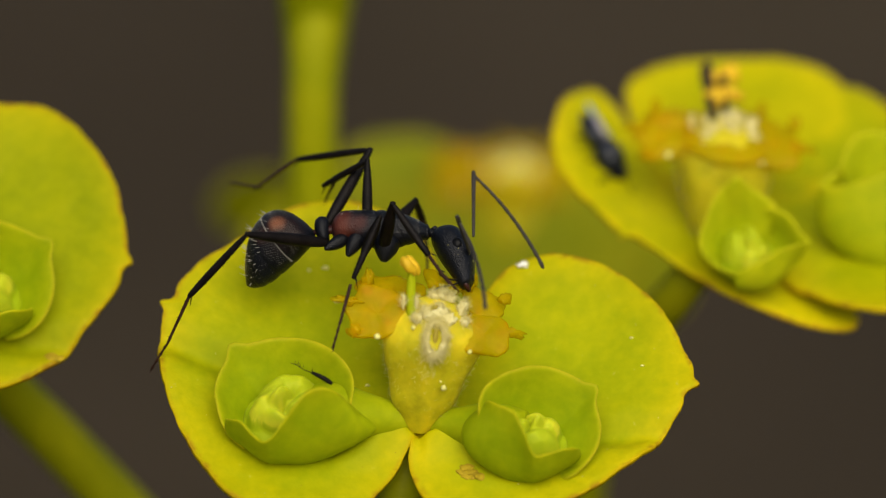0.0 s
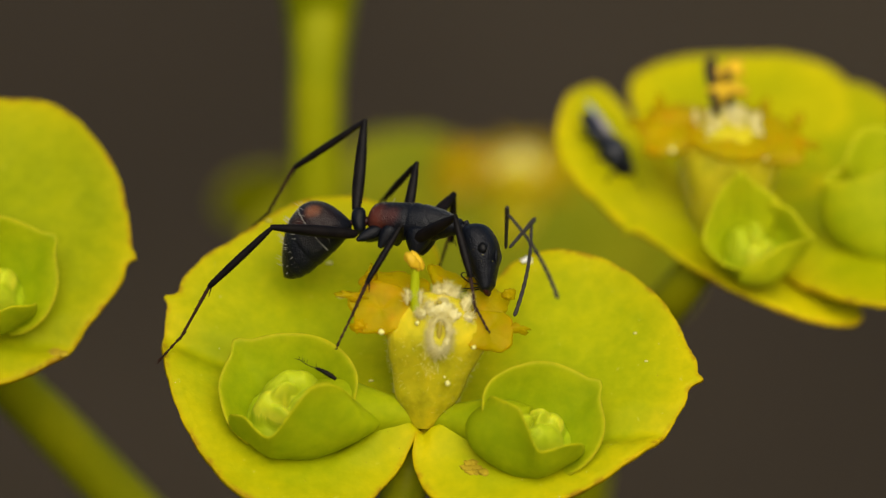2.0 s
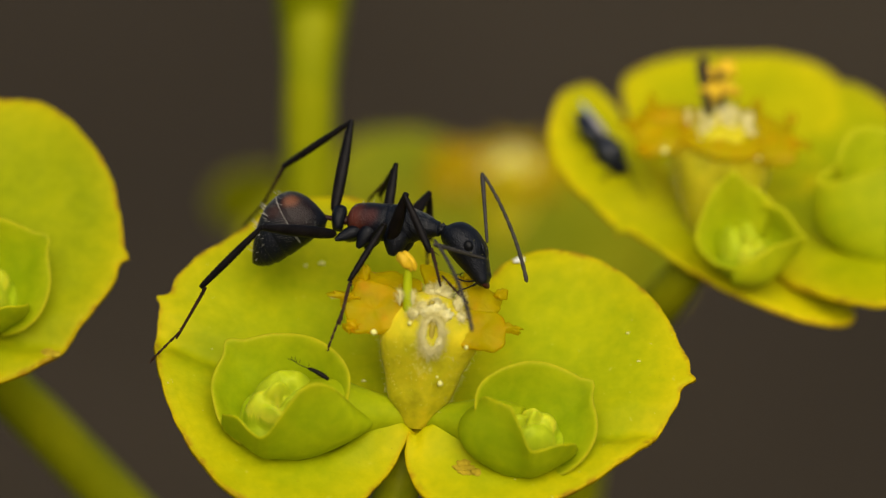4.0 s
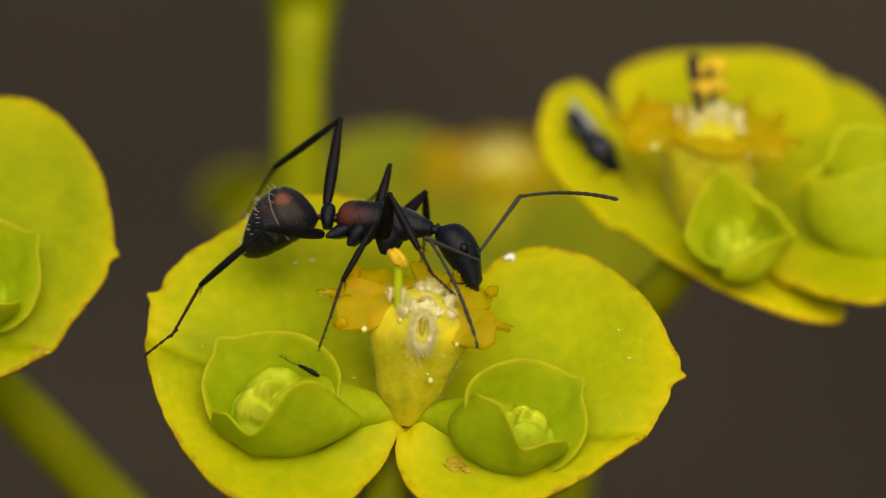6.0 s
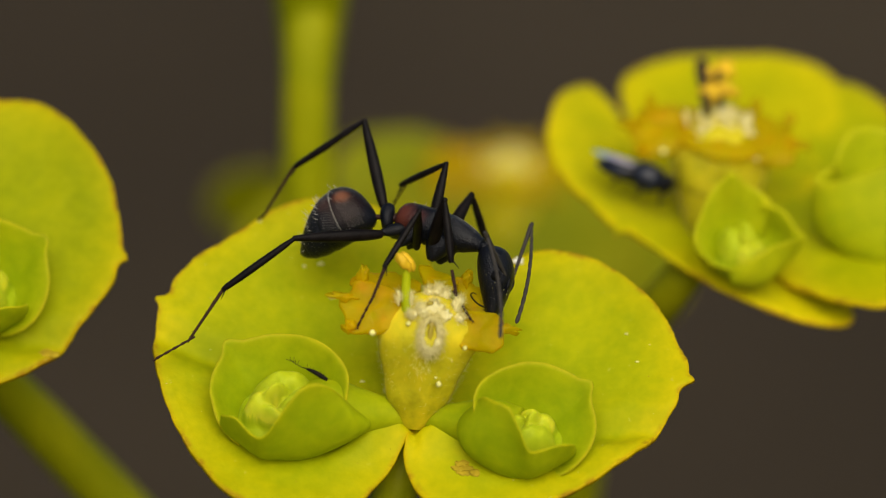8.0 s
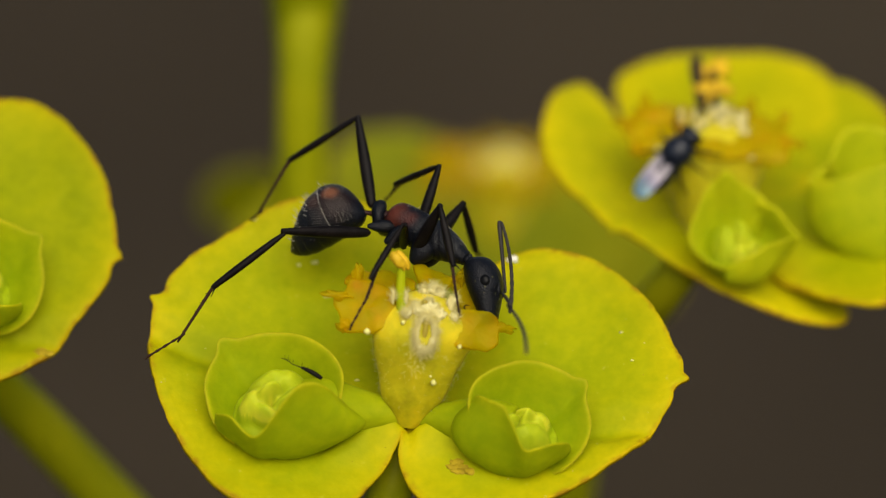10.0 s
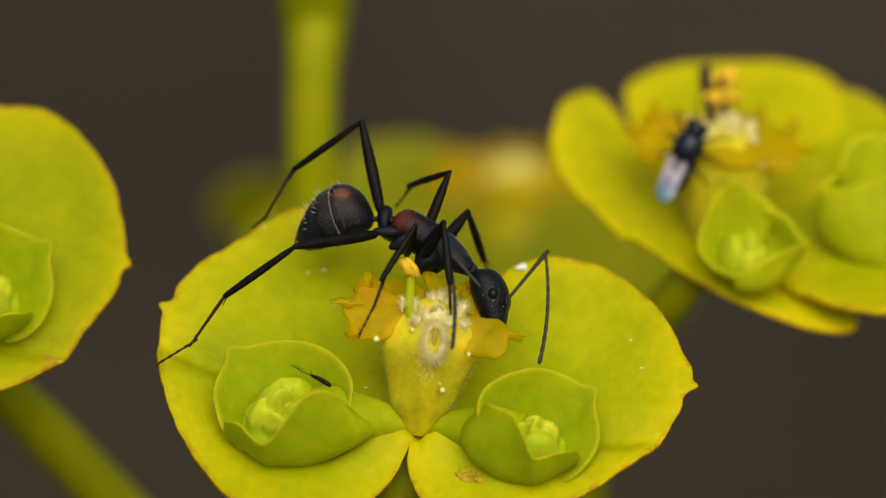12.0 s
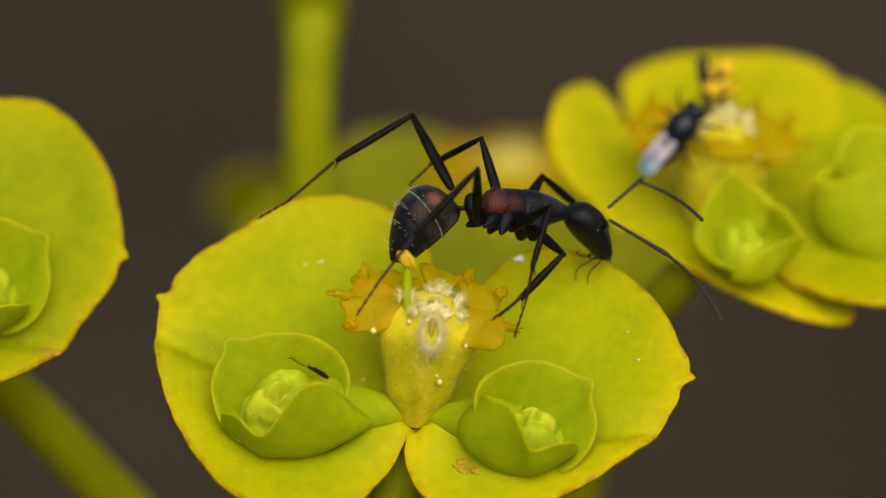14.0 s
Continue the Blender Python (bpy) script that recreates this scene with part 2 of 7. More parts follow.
def blob(c, r, seg=10, lumps=0.0, seed=0):
    """Rounded lump; r: three half axes."""
    verts, faces = [], []
    rows = seg // 2 + 1
    for i in range(rows + 1):
        b = math.pi * i / rows
        for j in range(seg):
            a = 2 * math.pi * j / seg
            d = Vector((math.sin(b) * math.cos(a), math.sin(b) * math.sin(a), math.cos(b)))
            k = 1 + lumps * noise.noise(d * 1.7 + Vector((seed, 0, 0)))
            verts.append((c[0] + d.x * r[0] * k, c[1] + d.y * r[1] * k, c[2] + d.z * r[2] * k))
    for i in range(rows):
        for j in range(seg):
            k = (j + 1) % seg
            faces.append((i * seg + j, (i + 1) * seg + j, (i + 1) * seg + k, i * seg + k))
    return verts, faces


def hairs(roots, length, radius, rng, bend=0.3):
    """Thin tapering hairs. roots: (point, direction)."""
    verts, faces = [], []
    for p, d in roots:
        p, d = Vector(p), Vector(d).normalized()
        ln = length * rng.uniform(0.6, 1.2)
        s = d.orthogonal().normalized()
        s.rotate(Matrix.Rotation(rng.uniform(0, 6.28), 3, d))
        o = d.cross(s)
        lean = s * rng.uniform(-bend, bend)
        n = len(verts)
        for c, r in ((p - d * radius, radius), (p + d * ln * 0.5 + lean * ln * 0.2, radius * 0.75)):
            for k in range(3):
                a = 2.094 * k
                verts.append(tuple(c + (s * math.cos(a) + o * math.sin(a)) * r))
        verts.append(tuple(p + d * ln + lean * ln * 0.7))
        for k in range(3):
            q = (k + 1) % 3
            faces += [(n + k, n + q, n + 3 + q, n + 3 + k), (n + 3 + k, n + 3 + q, n + 6)]
    return verts, faces


# ---- ground ----
def make_ground():
    verts, faces = [], []
    n = 60
    for i in range(n + 1):
        for j in range(n + 1):
            a, b = (i / n - 0.5) * 2, (j / n - 0.5) * 2
            x, y = a * abs(a) ** 3 * 1e6 + a * 900, b * abs(b) ** 3 * 1e6 + b * 900
            z = 18 * noise.noise((x / 260, y / 260, 0)) * math.exp(-(x * x + y * y) / 4e6) - 6
            verts.append((x, y, z))
    for i in range(n):
        for j in range(n):
            faces.append((i * (n + 1) + j, (i + 1) * (n + 1) + j, (i + 1) * (n + 1) + j + 1, i * (n + 1) + j + 1))
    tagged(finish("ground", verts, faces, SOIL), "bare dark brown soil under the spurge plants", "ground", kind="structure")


make_ground()

# ---- spurge flower heads ----
def around(radii, a):
    """Smooth radius at angle a through evenly spaced radii."""
    n = len(radii)
    u = (a / (2 * math.pi) * n) % n
    k = int(u)
    s = u - k
    p, q, r, w = (radii[(k + i) % n] for i in (-1, 0, 1, 2))
    return 0.5 * (2 * q + (r - p) * s + (2 * p - 5 * q + 4 * r - w) * s * s + (3 * q - p - 3 * r + w) * s ** 3)


def relief(x, y, cup, tip, seed, ripple, crease, lobe=()):
    """Height of a bract's skin over its plane."""
    h = cup * min(x * x + y * y, 110)
    h += ripple * noise.noise((x * 0.35, y * 0.35, seed)) * min(1, math.hypot(x, y) / 3) + 0.03 * noise.noise((x * 1.6, y * 1.6, seed))
    if tip is not None:
        along, off = x * math.cos(tip) + y * math.sin(tip), x * math.sin(tip) - y * math.cos(tip)
        h -= crease * math.exp(-(off / 0.5) ** 2) * max(0, min(1, along / 5)) ** 2
    if lobe and abs(x) < lobe[-1][0]:
        # upturned margin of the lobe beside the attachment, steep on its far side
        line, high = spline(lobe, abs(x))
        off = y - line
        h += high * math.exp(-(off / (0.12 if off > 0 else 0.8)) ** 2)
    return h


def make_bract(head, centre, radii, cup, tip=None, seed=1, skin=None, yellowing=1.0, label="", ripple=0.1, teeth=0.022, turn=None, crease=0.38, lift=0.0, specks=(), scars=(), lobe=()):
    """Broad fleshy bract, a shallow dish. tip: angle of the small point at the end of its midrib."""
    m, n = (320, 70) if lobe else (160, 22)
    cx, cy = centre
    verts, faces, rim = [], [], []
    for i in range(n + 1):
        s = (i / n) ** 0.8
        for j in range(m):
            a = 2 * math.pi * j / m
            r = around(radii, a)
            if tip is not None:
                d = (a - tip + math.pi) % (2 * math.pi) - math.pi
                r += 0.22 * math.exp(-(d / 0.035) ** 2) - 0.10 * math.exp(-((d + 0.09) / 0.06) ** 2)
            if s > 0.92:
                u = a * 25.5
                r += (s - 0.92) * 12.5 * teeth * (noise.noise((u * 0.9, seed, 0)) + noise.noise((u * 0.23, seed, 5)) * 2)
            x, y = cx + s * r * math.cos(a), cy + s * r * math.sin(a)
            h = lift + relief(x, y, cup, tip, seed, ripple, crease, lobe)
            h -= 0.10 * max(0, s - 0.93) / 0.07 * (0.5 + noise.noise((a * 2, seed, 3)))
            verts.append((x, y, h))
            rim.append(s if s > 0.96 else s * yellowing)
    for i in range(n):
        for j in range(m):
            k = (j + 1) % m
            faces.append((i * m + j, (i + 1) * m + j, (i + 1) * m + k, i * m + k))
    ob = finish("shaded_bract" if skin == DIM_GREEN else "bract", verts, faces, skin or BRACT, head, label, rim)
    if turn is not None:
        ob.matrix_local = turn
    so = ob.modifiers.new("thick", "SOLIDIFY")
    so.thickness, so.offset = 0.00016, -1
    for k, (x, y, r) in enumerate(specks):
        h = lift + relief(x, y, cup, tip, seed, ripple, crease, lobe)
        finish("grain", *blob((x, y, h + r * 0.3), (r, r * 0.55, r * 0.4), 12, 1.2, k), WHITE if r > 0.15 else SPECK, ob, "white flake" if r > 0.15 else "pale pollen grain")
    if lobe:
        for name, mat, n, big, label in (("dust", SPECK, 46, 0.022, "fine pale dust on the bract"), ("dots", BROWN, 34, 0.020, "tiny brown dots on the bract")):
            rng = random.Random(seed + n)
            pieces = []
            for k in range(n):
                a, d = rng.uniform(0, 2 * math.pi), 0.97 * math.sqrt(rng.random())
                r = around(radii, a) * d
                x, y, q = cx + r * math.cos(a), cy + r * math.sin(a), rng.uniform(0.35, 1.0) ** 2 * big
                pieces.append(blob((x, y, lift + relief(x, y, cup, tip, seed, ripple, crease, lobe)), (q, q * rng.uniform(0.5, 1), q * 0.4), 8, 0.6, k))
            tagged(finish(name, *join(*pieces), mat, ob, label), kind="stuff")
    for k, (x, y, r) in enumerate(scars):
        pieces = []
        rng = random.Random(k)
        for q in range(11):
            px, py = x + rng.gauss(0, 0.30) * r, y + rng.gauss(0, 0.26) * r
            pieces.append(blob((px, py, lift + relief(px, py, cup, tip, seed, ripple, crease, lobe)), (r * rng.uniform(0.20, 0.50), r * rng.uniform(0.18, 0.36), 0.02), 20, 0.6, q * 3.7))
        finish("scar", *join(*pieces), BROWN, ob, "rough brown scar")
    return ob


def leaf_shell(radius, stops, seed=0, belly=0.25, full=None, thick=0.11):
    """Young bract wrapped round an upright axis. stops: (angle, rim height, rim radius), in radii. full: (angle, width, radius) of the side where its foot is wide, (angle, width, bulge) of the side that swells into the stalk."""
    verts, faces, rim = [], [], []
    nu, nv = 60, 24
    a0, a1 = stops[0][0], stops[-1][0]
    for side in (0, 1):
        for i in range(nv + 1):
            v = i / nv
            for j in range(nu + 1):
                deg = a0 + (a1 - a0) * j / nu
                h, rr = spline(stops, deg)
                a = radians(deg)
                foot = 0.3
                if full:
                    d = (deg - full[0] + 180) % 360 - 180
                    foot += (full[2] - 0.3) * math.exp(-(d / full[1]) ** 2)
                p = foot + (rr - foot) * v + belly * (1.0 - 0.9 * (foot - 0.3)) * math.sin(math.pi * v ** 0.8) * (1.2 - 0.4 * rr)
                if full:
                    d = (deg - full[3] + 180) % 360 - 180
                    p += full[5] * math.exp(-(d / full[4]) ** 2) * math.sin(math.pi * v ** 0.7) ** 1.5
                # full through the middle, rounded off towards the margin
                r = radius * p - side * thick * math.sqrt(max(0.0, 1.06 - v ** 6))
                r += 0.05 * radius * noise.noise((a * 1.3, v * 2, seed)) * v
                z = radius * h * (v ** 1.25) + side * 0.05 * (1 - v) + 0.05 * noise.noise((a * 3, v, seed + 4)) * v - (0.03 if v > 0.99 else 0)
                verts.append((r * math.cos(a), r * math.sin(a), z))
                rim.append(min(0.96, 0.1 + 0.35 * v + 0.55 * v ** 12))
    w = nu + 1
    off = w * (nv + 1)
    for i in range(nv):
        for j in range(nu):
            q = (i * w + j, i * w + j + 1, (i + 1) * w + j + 1, (i + 1) * w + j)
            faces += [q, tuple(k + off for k in q[::-1])]
    for j in range(nu):
        a = nv * w + j
        faces.append((a, a + 1, a + 1 + off, a + off))
    for j in (0, nu):
        for i in range(nv):
            a = i * w + j
            faces.append((a, a + w, a + w + off, a + off))
    return verts, faces, rim


OPEN_LEAF = ((-8, 0.78, 0.93), (20, 0.98, 1.03), (45, 1.13, 0.98), (90, 1.07, 1.03), (120, 1.0, 1.10), (131, 1.03, 1.24), (142, 0.95, 1.10), (180, 0.80, 1.02), (205, 0.56, 1.0), (225, 0.28, 0.85))
FOLD_LEAF = ((205, 0.80, 0.96), (225, 1.06, 0.92), (243, 0.92, 0.96), (256, 1.0, 1.04), (268, 1.24, 0.84), (284, 1.48, 0.68), (302, 1.60, 0.60), (322, 1.64, 0.70), (336, 1.38, 0.82), (348, 0.95, 0.94), (360, 0.5, 1.06), (372, 0.15, 1.12))
OPEN_LEAF_B = ((-62, 0.10, 0.86), (-50, 0.24, 1.02), (-36, 0.38, 1.12), (-20, 0.52, 1.18), (0, 0.66, 1.22), (22, 0.85, 1.24), (32, 0.98, 1.38), (42, 0.98, 1.22), (90, 1.26, 0.97), (130, 1.27, 0.94), (165, 1.20, 0.98), (186, 0.95, 0.98))
FOLD_LEAF_B = ((138, 0.2, 1.12), (150, 0.6, 1.04), (161, 1.02, 0.92), (173, 1.36, 0.80), (200, 1.56, 0.62), (232, 1.62, 0.50), (256, 1.36, 0.66), (270, 1.12, 0.95), (285, 1.06, 0.93), (303, 1.10, 0.97), (322, 0.88, 1.02), (338, 0.5, 0.9))
OPEN_LEAF_C = ((50, 1.25, 0.9), (85, 1.6, 0.85), (112, 2.05, 0.78), (130, 1.80, 0.88), (160, 1.40, 0.92), (190, 1.0, 1.06), (215, 0.8, 1.0), (240, 0.66, 0.84), (268, 0.5, 0.66))
FOLD_LEAF_C = ((250, 0.75, 0.8), (285, 1.0, 0.78), (318, 1.1, 0.78), (342, 1.1, 1.05), (352, 1.08, 1.30), (362, 1.1, 1.1), (385, 1.25, 0.95), (420, 1.25, 0.8))
OPEN_LEAF_D = ((-40, 1.3, 0.7), (20, 1.6, 0.75), (80, 1.75, 0.7), (140, 1.9, 0.75), (175, 1.5, 0.8))
FOLD_LEAF_D = ((130, 1.3, 0.75), (165, 1.45, 0.80), (185, 1.3, 1.08), (205, 1.4, 0.88), (228, 1.6, 0.62), (260, 1.72, 0.50), (320, 1.62, 0.55), (375, 1.2, 0.7))
HEART_LOBES = ((0.06, 0.28, 0.1, 0.50, 0.30, 0.46, 0.25), (0.30, -0.05, 0.45, 0.42, 0.20, 0.44, 0.35), (-0.30, -0.02, 0.9, 0.32, 0.22, 0.34, 0.8), (-0.08, 0.0, 0.5, 0.26, 0.12, 0.52, 0.95), (-0.14, -0.26, -0.5, 0.30, 0.16, 0.30, 0.7))


def make_bud(head, x, y, h, radius, turn=0.0, seed=0, lean=(0, 0), arm=None, kind="a", wide=1.0):
    """Side shoot, still rolled up: an open and a folded young bract round a lumpy heart."""
    bud = new("bud")
    bud.parent = head
    bud.matrix_local = Matrix.Translation((x * MM, y * MM, h * MM)) @ pose(0, 0, 0, lean[0], lean[1], turn) @ Matrix.Diagonal((wide, 1, 1, 1))
    tagged(bud, "pale green rolled side bud on its bract")
    full = {"a": (305, 60, 0.74, 352, 38, 0.38), "b": (232, 60, 0.76, 181, 40, 0.42), "c": (300, 60, 0.6, 180, 40, 0.1), "d": (260, 80, 0.7, 200, 40, 0.1)}[kind]
    for stops, k, belly, foot, thick in (({"a": OPEN_LEAF, "b": OPEN_LEAF_B, "c": OPEN_LEAF_C, "d": OPEN_LEAF_D}[kind], 1.0, 0.10, None, 0.11),
                                         ({"a": FOLD_LEAF, "b": FOLD_LEAF_B, "c": FOLD_LEAF_C, "d": FOLD_LEAF_D}[kind], 0.985, 0.36, full, 0.14)):
        v, f, rim = leaf_shell(radius * k, stops, seed + len(stops), belly, foot, thick)
        finish("young_bract", v, f, PALE_BUD if kind in "cd" else BUD, bud, "", rim)
    # lobes of the heart: place, turn, half axes, height, paleness
    lobes = []
    for cx, cy, turned, la, lb, high, pale in HEART_LOBES:
        spin = radians({"a": 0, "b": 195}.get(kind, 90))
        lobes.append((cx * math.cos(spin) - cy * math.sin(spin), cx * math.sin(spin) + cy * math.cos(spin), turned + spin, la, lb, high, pale))
    v, f, rim = [], [], []
    nu, nv = 72, 30
    for i in range(nv + 1):
        s = i / nv
        for j in range(nu):
            a = 2 * math.pi * j / nu
            x, y = 0.64 * s * math.cos(a), 0.64 * s * math.sin(a)
            up, tint, best = 0.0, 0.1, 0.0
            for cx, cy, turned, la, lb, high, pale in lobes:
                px, py = x - cx, y - cy
                p, q = px * math.cos(turned) + py * math.sin(turned), py * math.cos(turned) - px * math.sin(turned)
                e = max(0.0, 1 - (p / la) ** 2 - (q / lb) ** 2)
                one = high * e ** 0.7
                up += one ** 5
                tint += one * (pale - 0.1)
                best += one
            up, tint = up ** 0.2, (tint / best if best > 0.12 else 0.1)
            z = (0.10 if kind == "b" else 0.20) + 0.26 * math.sqrt(max(0, 1 - s ** 3)) + 1.15 * up + 0.035 * noise.noise((x * 6, y * 6, seed)) + 0.012 * noise.noise((x * 17, y * 17, seed))
            v.append((x * radius, y * radius, z * radius))
            rim.append(min(0.95, max(0.0, 0.8 * tint + 0.25 * noise.noise((x * 8, y * 8, seed + 2)))))
    for i in range(nv):
        for j in range(nu):
            k = (j + 1) % nu
            f.append((i * nu + j, (i + 1) * nu + j, (i + 1) * nu + k, i * nu + k))
    finish("heart", v, f, HEART, bud, "pale yellow-green lumpy heart of the bud", rim)
    if arm:
        v, f = tube([(0, *arm, radius * 0.20), (0.35, arm[0] * 0.75, arm[1] * 0.75, 0.30, radius * 0.30), (0.6, arm[0] * 0.54, arm[1] * 0.54, 0.44, radius * 0.43), (0.8, arm[0] * 0.36, arm[1] * 0.36, radius * 0.30, radius * 0.52), (1, arm[0] * 0.1, arm[1] * 0.1, radius * 0.34, radius * 0.46)], 24, 24)
        inv = Matrix.Rotation(radians(-turn), 4, "Z")
        v = [tuple(inv @ Vector(p)) for p in v]
        finish("stalk", v, f, BUD, bud, "", [0.45] * len(v))
    return bud


def make_gland(cup, c, normal, radii, depth, seed):
    """Fleshy flat-topped gland with horns; radii: its outline from the x axis on."""
    z = Vector(normal).normalized()
    x = Vector((1, 0, 0))
    x = (x - z * x.dot(z)).normalized()
    m = Matrix.Translation(c) @ Matrix((x, z.cross(x), z)).transposed().to_4x4()
    n, verts, faces, rim = 72, [], [], []
    mean = 0.8 * sum(radii) / len(radii)
    rings = [(u, 0.10 * math.sqrt(1 - u ** 4)) for u in (0.02, 0.15, 0.3, 0.45, 0.58, 0.7, 0.8, 0.88, 0.94, 0.975)] + [(1.0, -0.03), (0.995, -0.10), (0.95, -0.17), (0.8, -0.26), (0.5, -depth * 0.7), (0.2, -depth)]
    for u, h in rings:
        for j in range(n):
            a = 2 * math.pi * j / n
            r = u * (mean * (1 - u * u) + around(radii, a) * u * u) * (1 + u * u * (0.07 * noise.noise((2.5 * math.cos(a), 2.5 * math.sin(a), seed)) + 0.035 * noise.noise((6 * math.cos(a), 6 * math.sin(a), seed + 7))))
            p = Vector((r * math.cos(a), r * math.sin(a), 0))
            curl = 0.16 * max(0, r - 0.75) ** 2
            verts.append((p.x, p.y, h + curl + 0.10 * noise.noise((p.x * 1.7, p.y * 1.7, seed)) + 0.022 * noise.noise((p.x * 5, p.y * 5, seed)) + 0.008 * noise.noise((p.x * 13, p.y * 13, seed))))
            rim.append(min(0.95, max(0, 0.35 + 0.6 * max(0, r - 0.55) + 1.1 * noise.noise((p.x * 2.2, p.y * 2.2, seed + 3)))))
    for i in range(len(rings) - 1):
        for j in range(n):
            k = (j + 1) % n
            faces.append((i * n + j, (i + 1) * n + j, (i + 1) * n + k, i * n + k))
    v, f = moved((verts, faces), m)
    finish("gland", v, f, GLAND, cup, "", rim)


GLAND_WIDE = (0.85, 0.87, 0.9, 0.92, 0.90, 0.86, 0.88, 1.0, 1.08, 0.96, 0.94, 1.08, 0.98, 0.86, 0.88, 0.96, 0.88, 0.76, 0.72, 0.72, 0.72, 0.75, 0.8, 0.84)
GLAND_FLAT = (1.0, 0.9, 0.75, 0.65, 0.6, 0.6, 0.62, 0.66, 0.72, 0.82, 0.95, 1.15, 1.2, 0.95, 0.8, 0.7, 0.64, 0.6, 0.6, 0.62, 0.68, 0.75, 0.85, 0.95)
# rounded oblong
GLAND_PILLOW = [((abs(math.cos(k * math.pi / 12)) / 0.86) ** 4 + (abs(math.sin(k * math.pi / 12)) / 0.66) ** 4) ** -0.25 for k in range(24)]
GLAND_UP = (0.62, 0.66, 0.6, 0.56, 0.52, 0.5, 0.5, 0.56, 0.78, 0.98, 0.75, 0.58, 0.55, 0.52, 0.48, 0.45, 0.43, 0.42, 0.42, 0.43, 0.46, 0.5, 0.55, 0.6)


def make_cyathium(head, local, size=1.0, seed=0, stamen=True, wool=900, mouth=True, flap=1.0, front_gland=False):
    """Cup in the middle of the head with woolly mouth and orange glands on its rim."""
    cup = new("cyathium")
    cup.parent = head
    cup.matrix_local = local @ Matrix.Scale(size, 4)
    tagged(cup, "yellow-green cup with white woolly mouth and orange glands")
    stops = [(0, 0.40, 0.38, 0), (0.3, 0.58, 0.54, 0), (0.9, 0.90, 0.84, 0), (1.6, 1.14, 1.03, 0), (2.4, 1.38, 1.22, 0), (2.95, 1.48, 1.27, 0), (3.4, 1.32, 1.10, 0), (3.85, 0.92, 0.74, 0), (4.1, 0.5, 0.42, 0), (4.18, 0.06, 0.06, 0)]

    def skin(x, z, out=0.0):
        """Point on the front of the cup."""
        r, q, _ = spline(stops, z)
        return Vector((x, -q * math.sqrt(max(0.02, 1 - (x / r) ** 2)) - out, z))

    v, f = lathe(stops, 44, 44)
    w = []
    for x, y, z in v:
        k = 1 + 0.09 * noise.noise((y, z, x * 0.7 + seed)) + 0.03 * noise.noise((y * 3, z * 3, x * 3 + seed)) + 0.035 * math.cos(5 * math.atan2(z, y) + seed) * min(1, x / 2) + 0.012 * noise.noise((y * 7, z * 7, x * 2))
        slit = math.exp(-((y + 0.04) / 0.16) ** 2 - ((x - 3.26) / 0.34) ** 2) if z < 0 else 0
        w.append((y * k, z * k * (1 - 0.16 * slit), x))
    finish("cup", w, f, CUP, cup, "", [min(0.95, 0.05 + 0.26 * p[2]) for p in w])
    for k, (c, nrm, radii, size) in enumerate((((-1.74, -0.28, 3.50), (-0.15, -0.85, 0.5), GLAND_WIDE, 1.0), ((-1.30, 0.45, 4.18), (-0.1, -0.35, 0.94), GLAND_FLAT, 1.0),
                                               ((1.46, -0.62, 3.34), (0.10, -0.84, 0.5), GLAND_PILLOW, 0.92), ((1.55, 0.75, 3.85), (0.1, -0.7, 0.7), GLAND_UP, 1.05),
                                               ((0.25, 0.75, 4.35), (0.0, -0.5, 0.86), GLAND_UP, 0.9))):
        make_gland(cup, c, nrm, [r * size * flap for r in radii], 0.6, seed + k)
    for k, (x, y, z, a, b, c) in enumerate(((-2.72, -0.12, 3.80, 0.38, 0.10, 0.13), (-2.12, 0.25, 4.42, 0.15, 0.10, 0.30), (-2.35, -0.52, 3.02, 0.24, 0.14, 0.17), (2.28, -0.40, 3.42, 0.40, 0.10, 0.14), (1.10, 0.95, 4.52, 0.14, 0.10, 0.26), (2.1, 0.62, 4.20, 0.18, 0.10, 0.18))):
        v, f = blob((x, y, z), (a, b, c), 22, 0.8, 3.1 * k + seed)
        v = [tuple(Vector(q) + 0.05 * noise.noise_vector(Vector(q) * 5)) for q in v]
        finish("gland_horn", v, f, GLAND, cup, "ragged orange horn of a gland", [0.6 + 0.3 * noise.noise(Vector(q) * 4) for q in v])
    if front_gland:
        make_gland(cup, (0.1, -1.05, 3.32), (0, -0.65, 0.76), [r * 1.15 for r in GLAND_FLAT], 0.5, seed + 9)
    rng = random.Random(seed + 5)
    roots, pad = [], []

    def ragged(mesh, amount):
        """Fine uneven skin of felted wool."""
        return [tuple(Vector(q) + amount * noise.noise_vector(Vector(q) * 9) + 0.7 * amount * noise.noise_vector(Vector(q) * 23)) for q in mesh[0]], mesh[1]

    def tuft(x, y, z, ln, n, lean, wide=0.13):
        """Brush of fine wool round a felted core."""
        d = Vector(lean).normalized()
        m = Matrix.Translation((x, y, z)) @ d.to_track_quat("X", "Z").to_matrix().to_4x4()
        pad.append(ragged(moved(blob((ln * 0.2, 0, 0), (ln * 0.55, wide * 1.05, wide * 1.05), 26, 0.4, x * 9), m), 0.025))
        for k in range(n):
            g = Vector((rng.gauss(0, 1), rng.gauss(0, 1), rng.gauss(0, 1))).normalized() * wide * rng.uniform(0.2, 1.1)
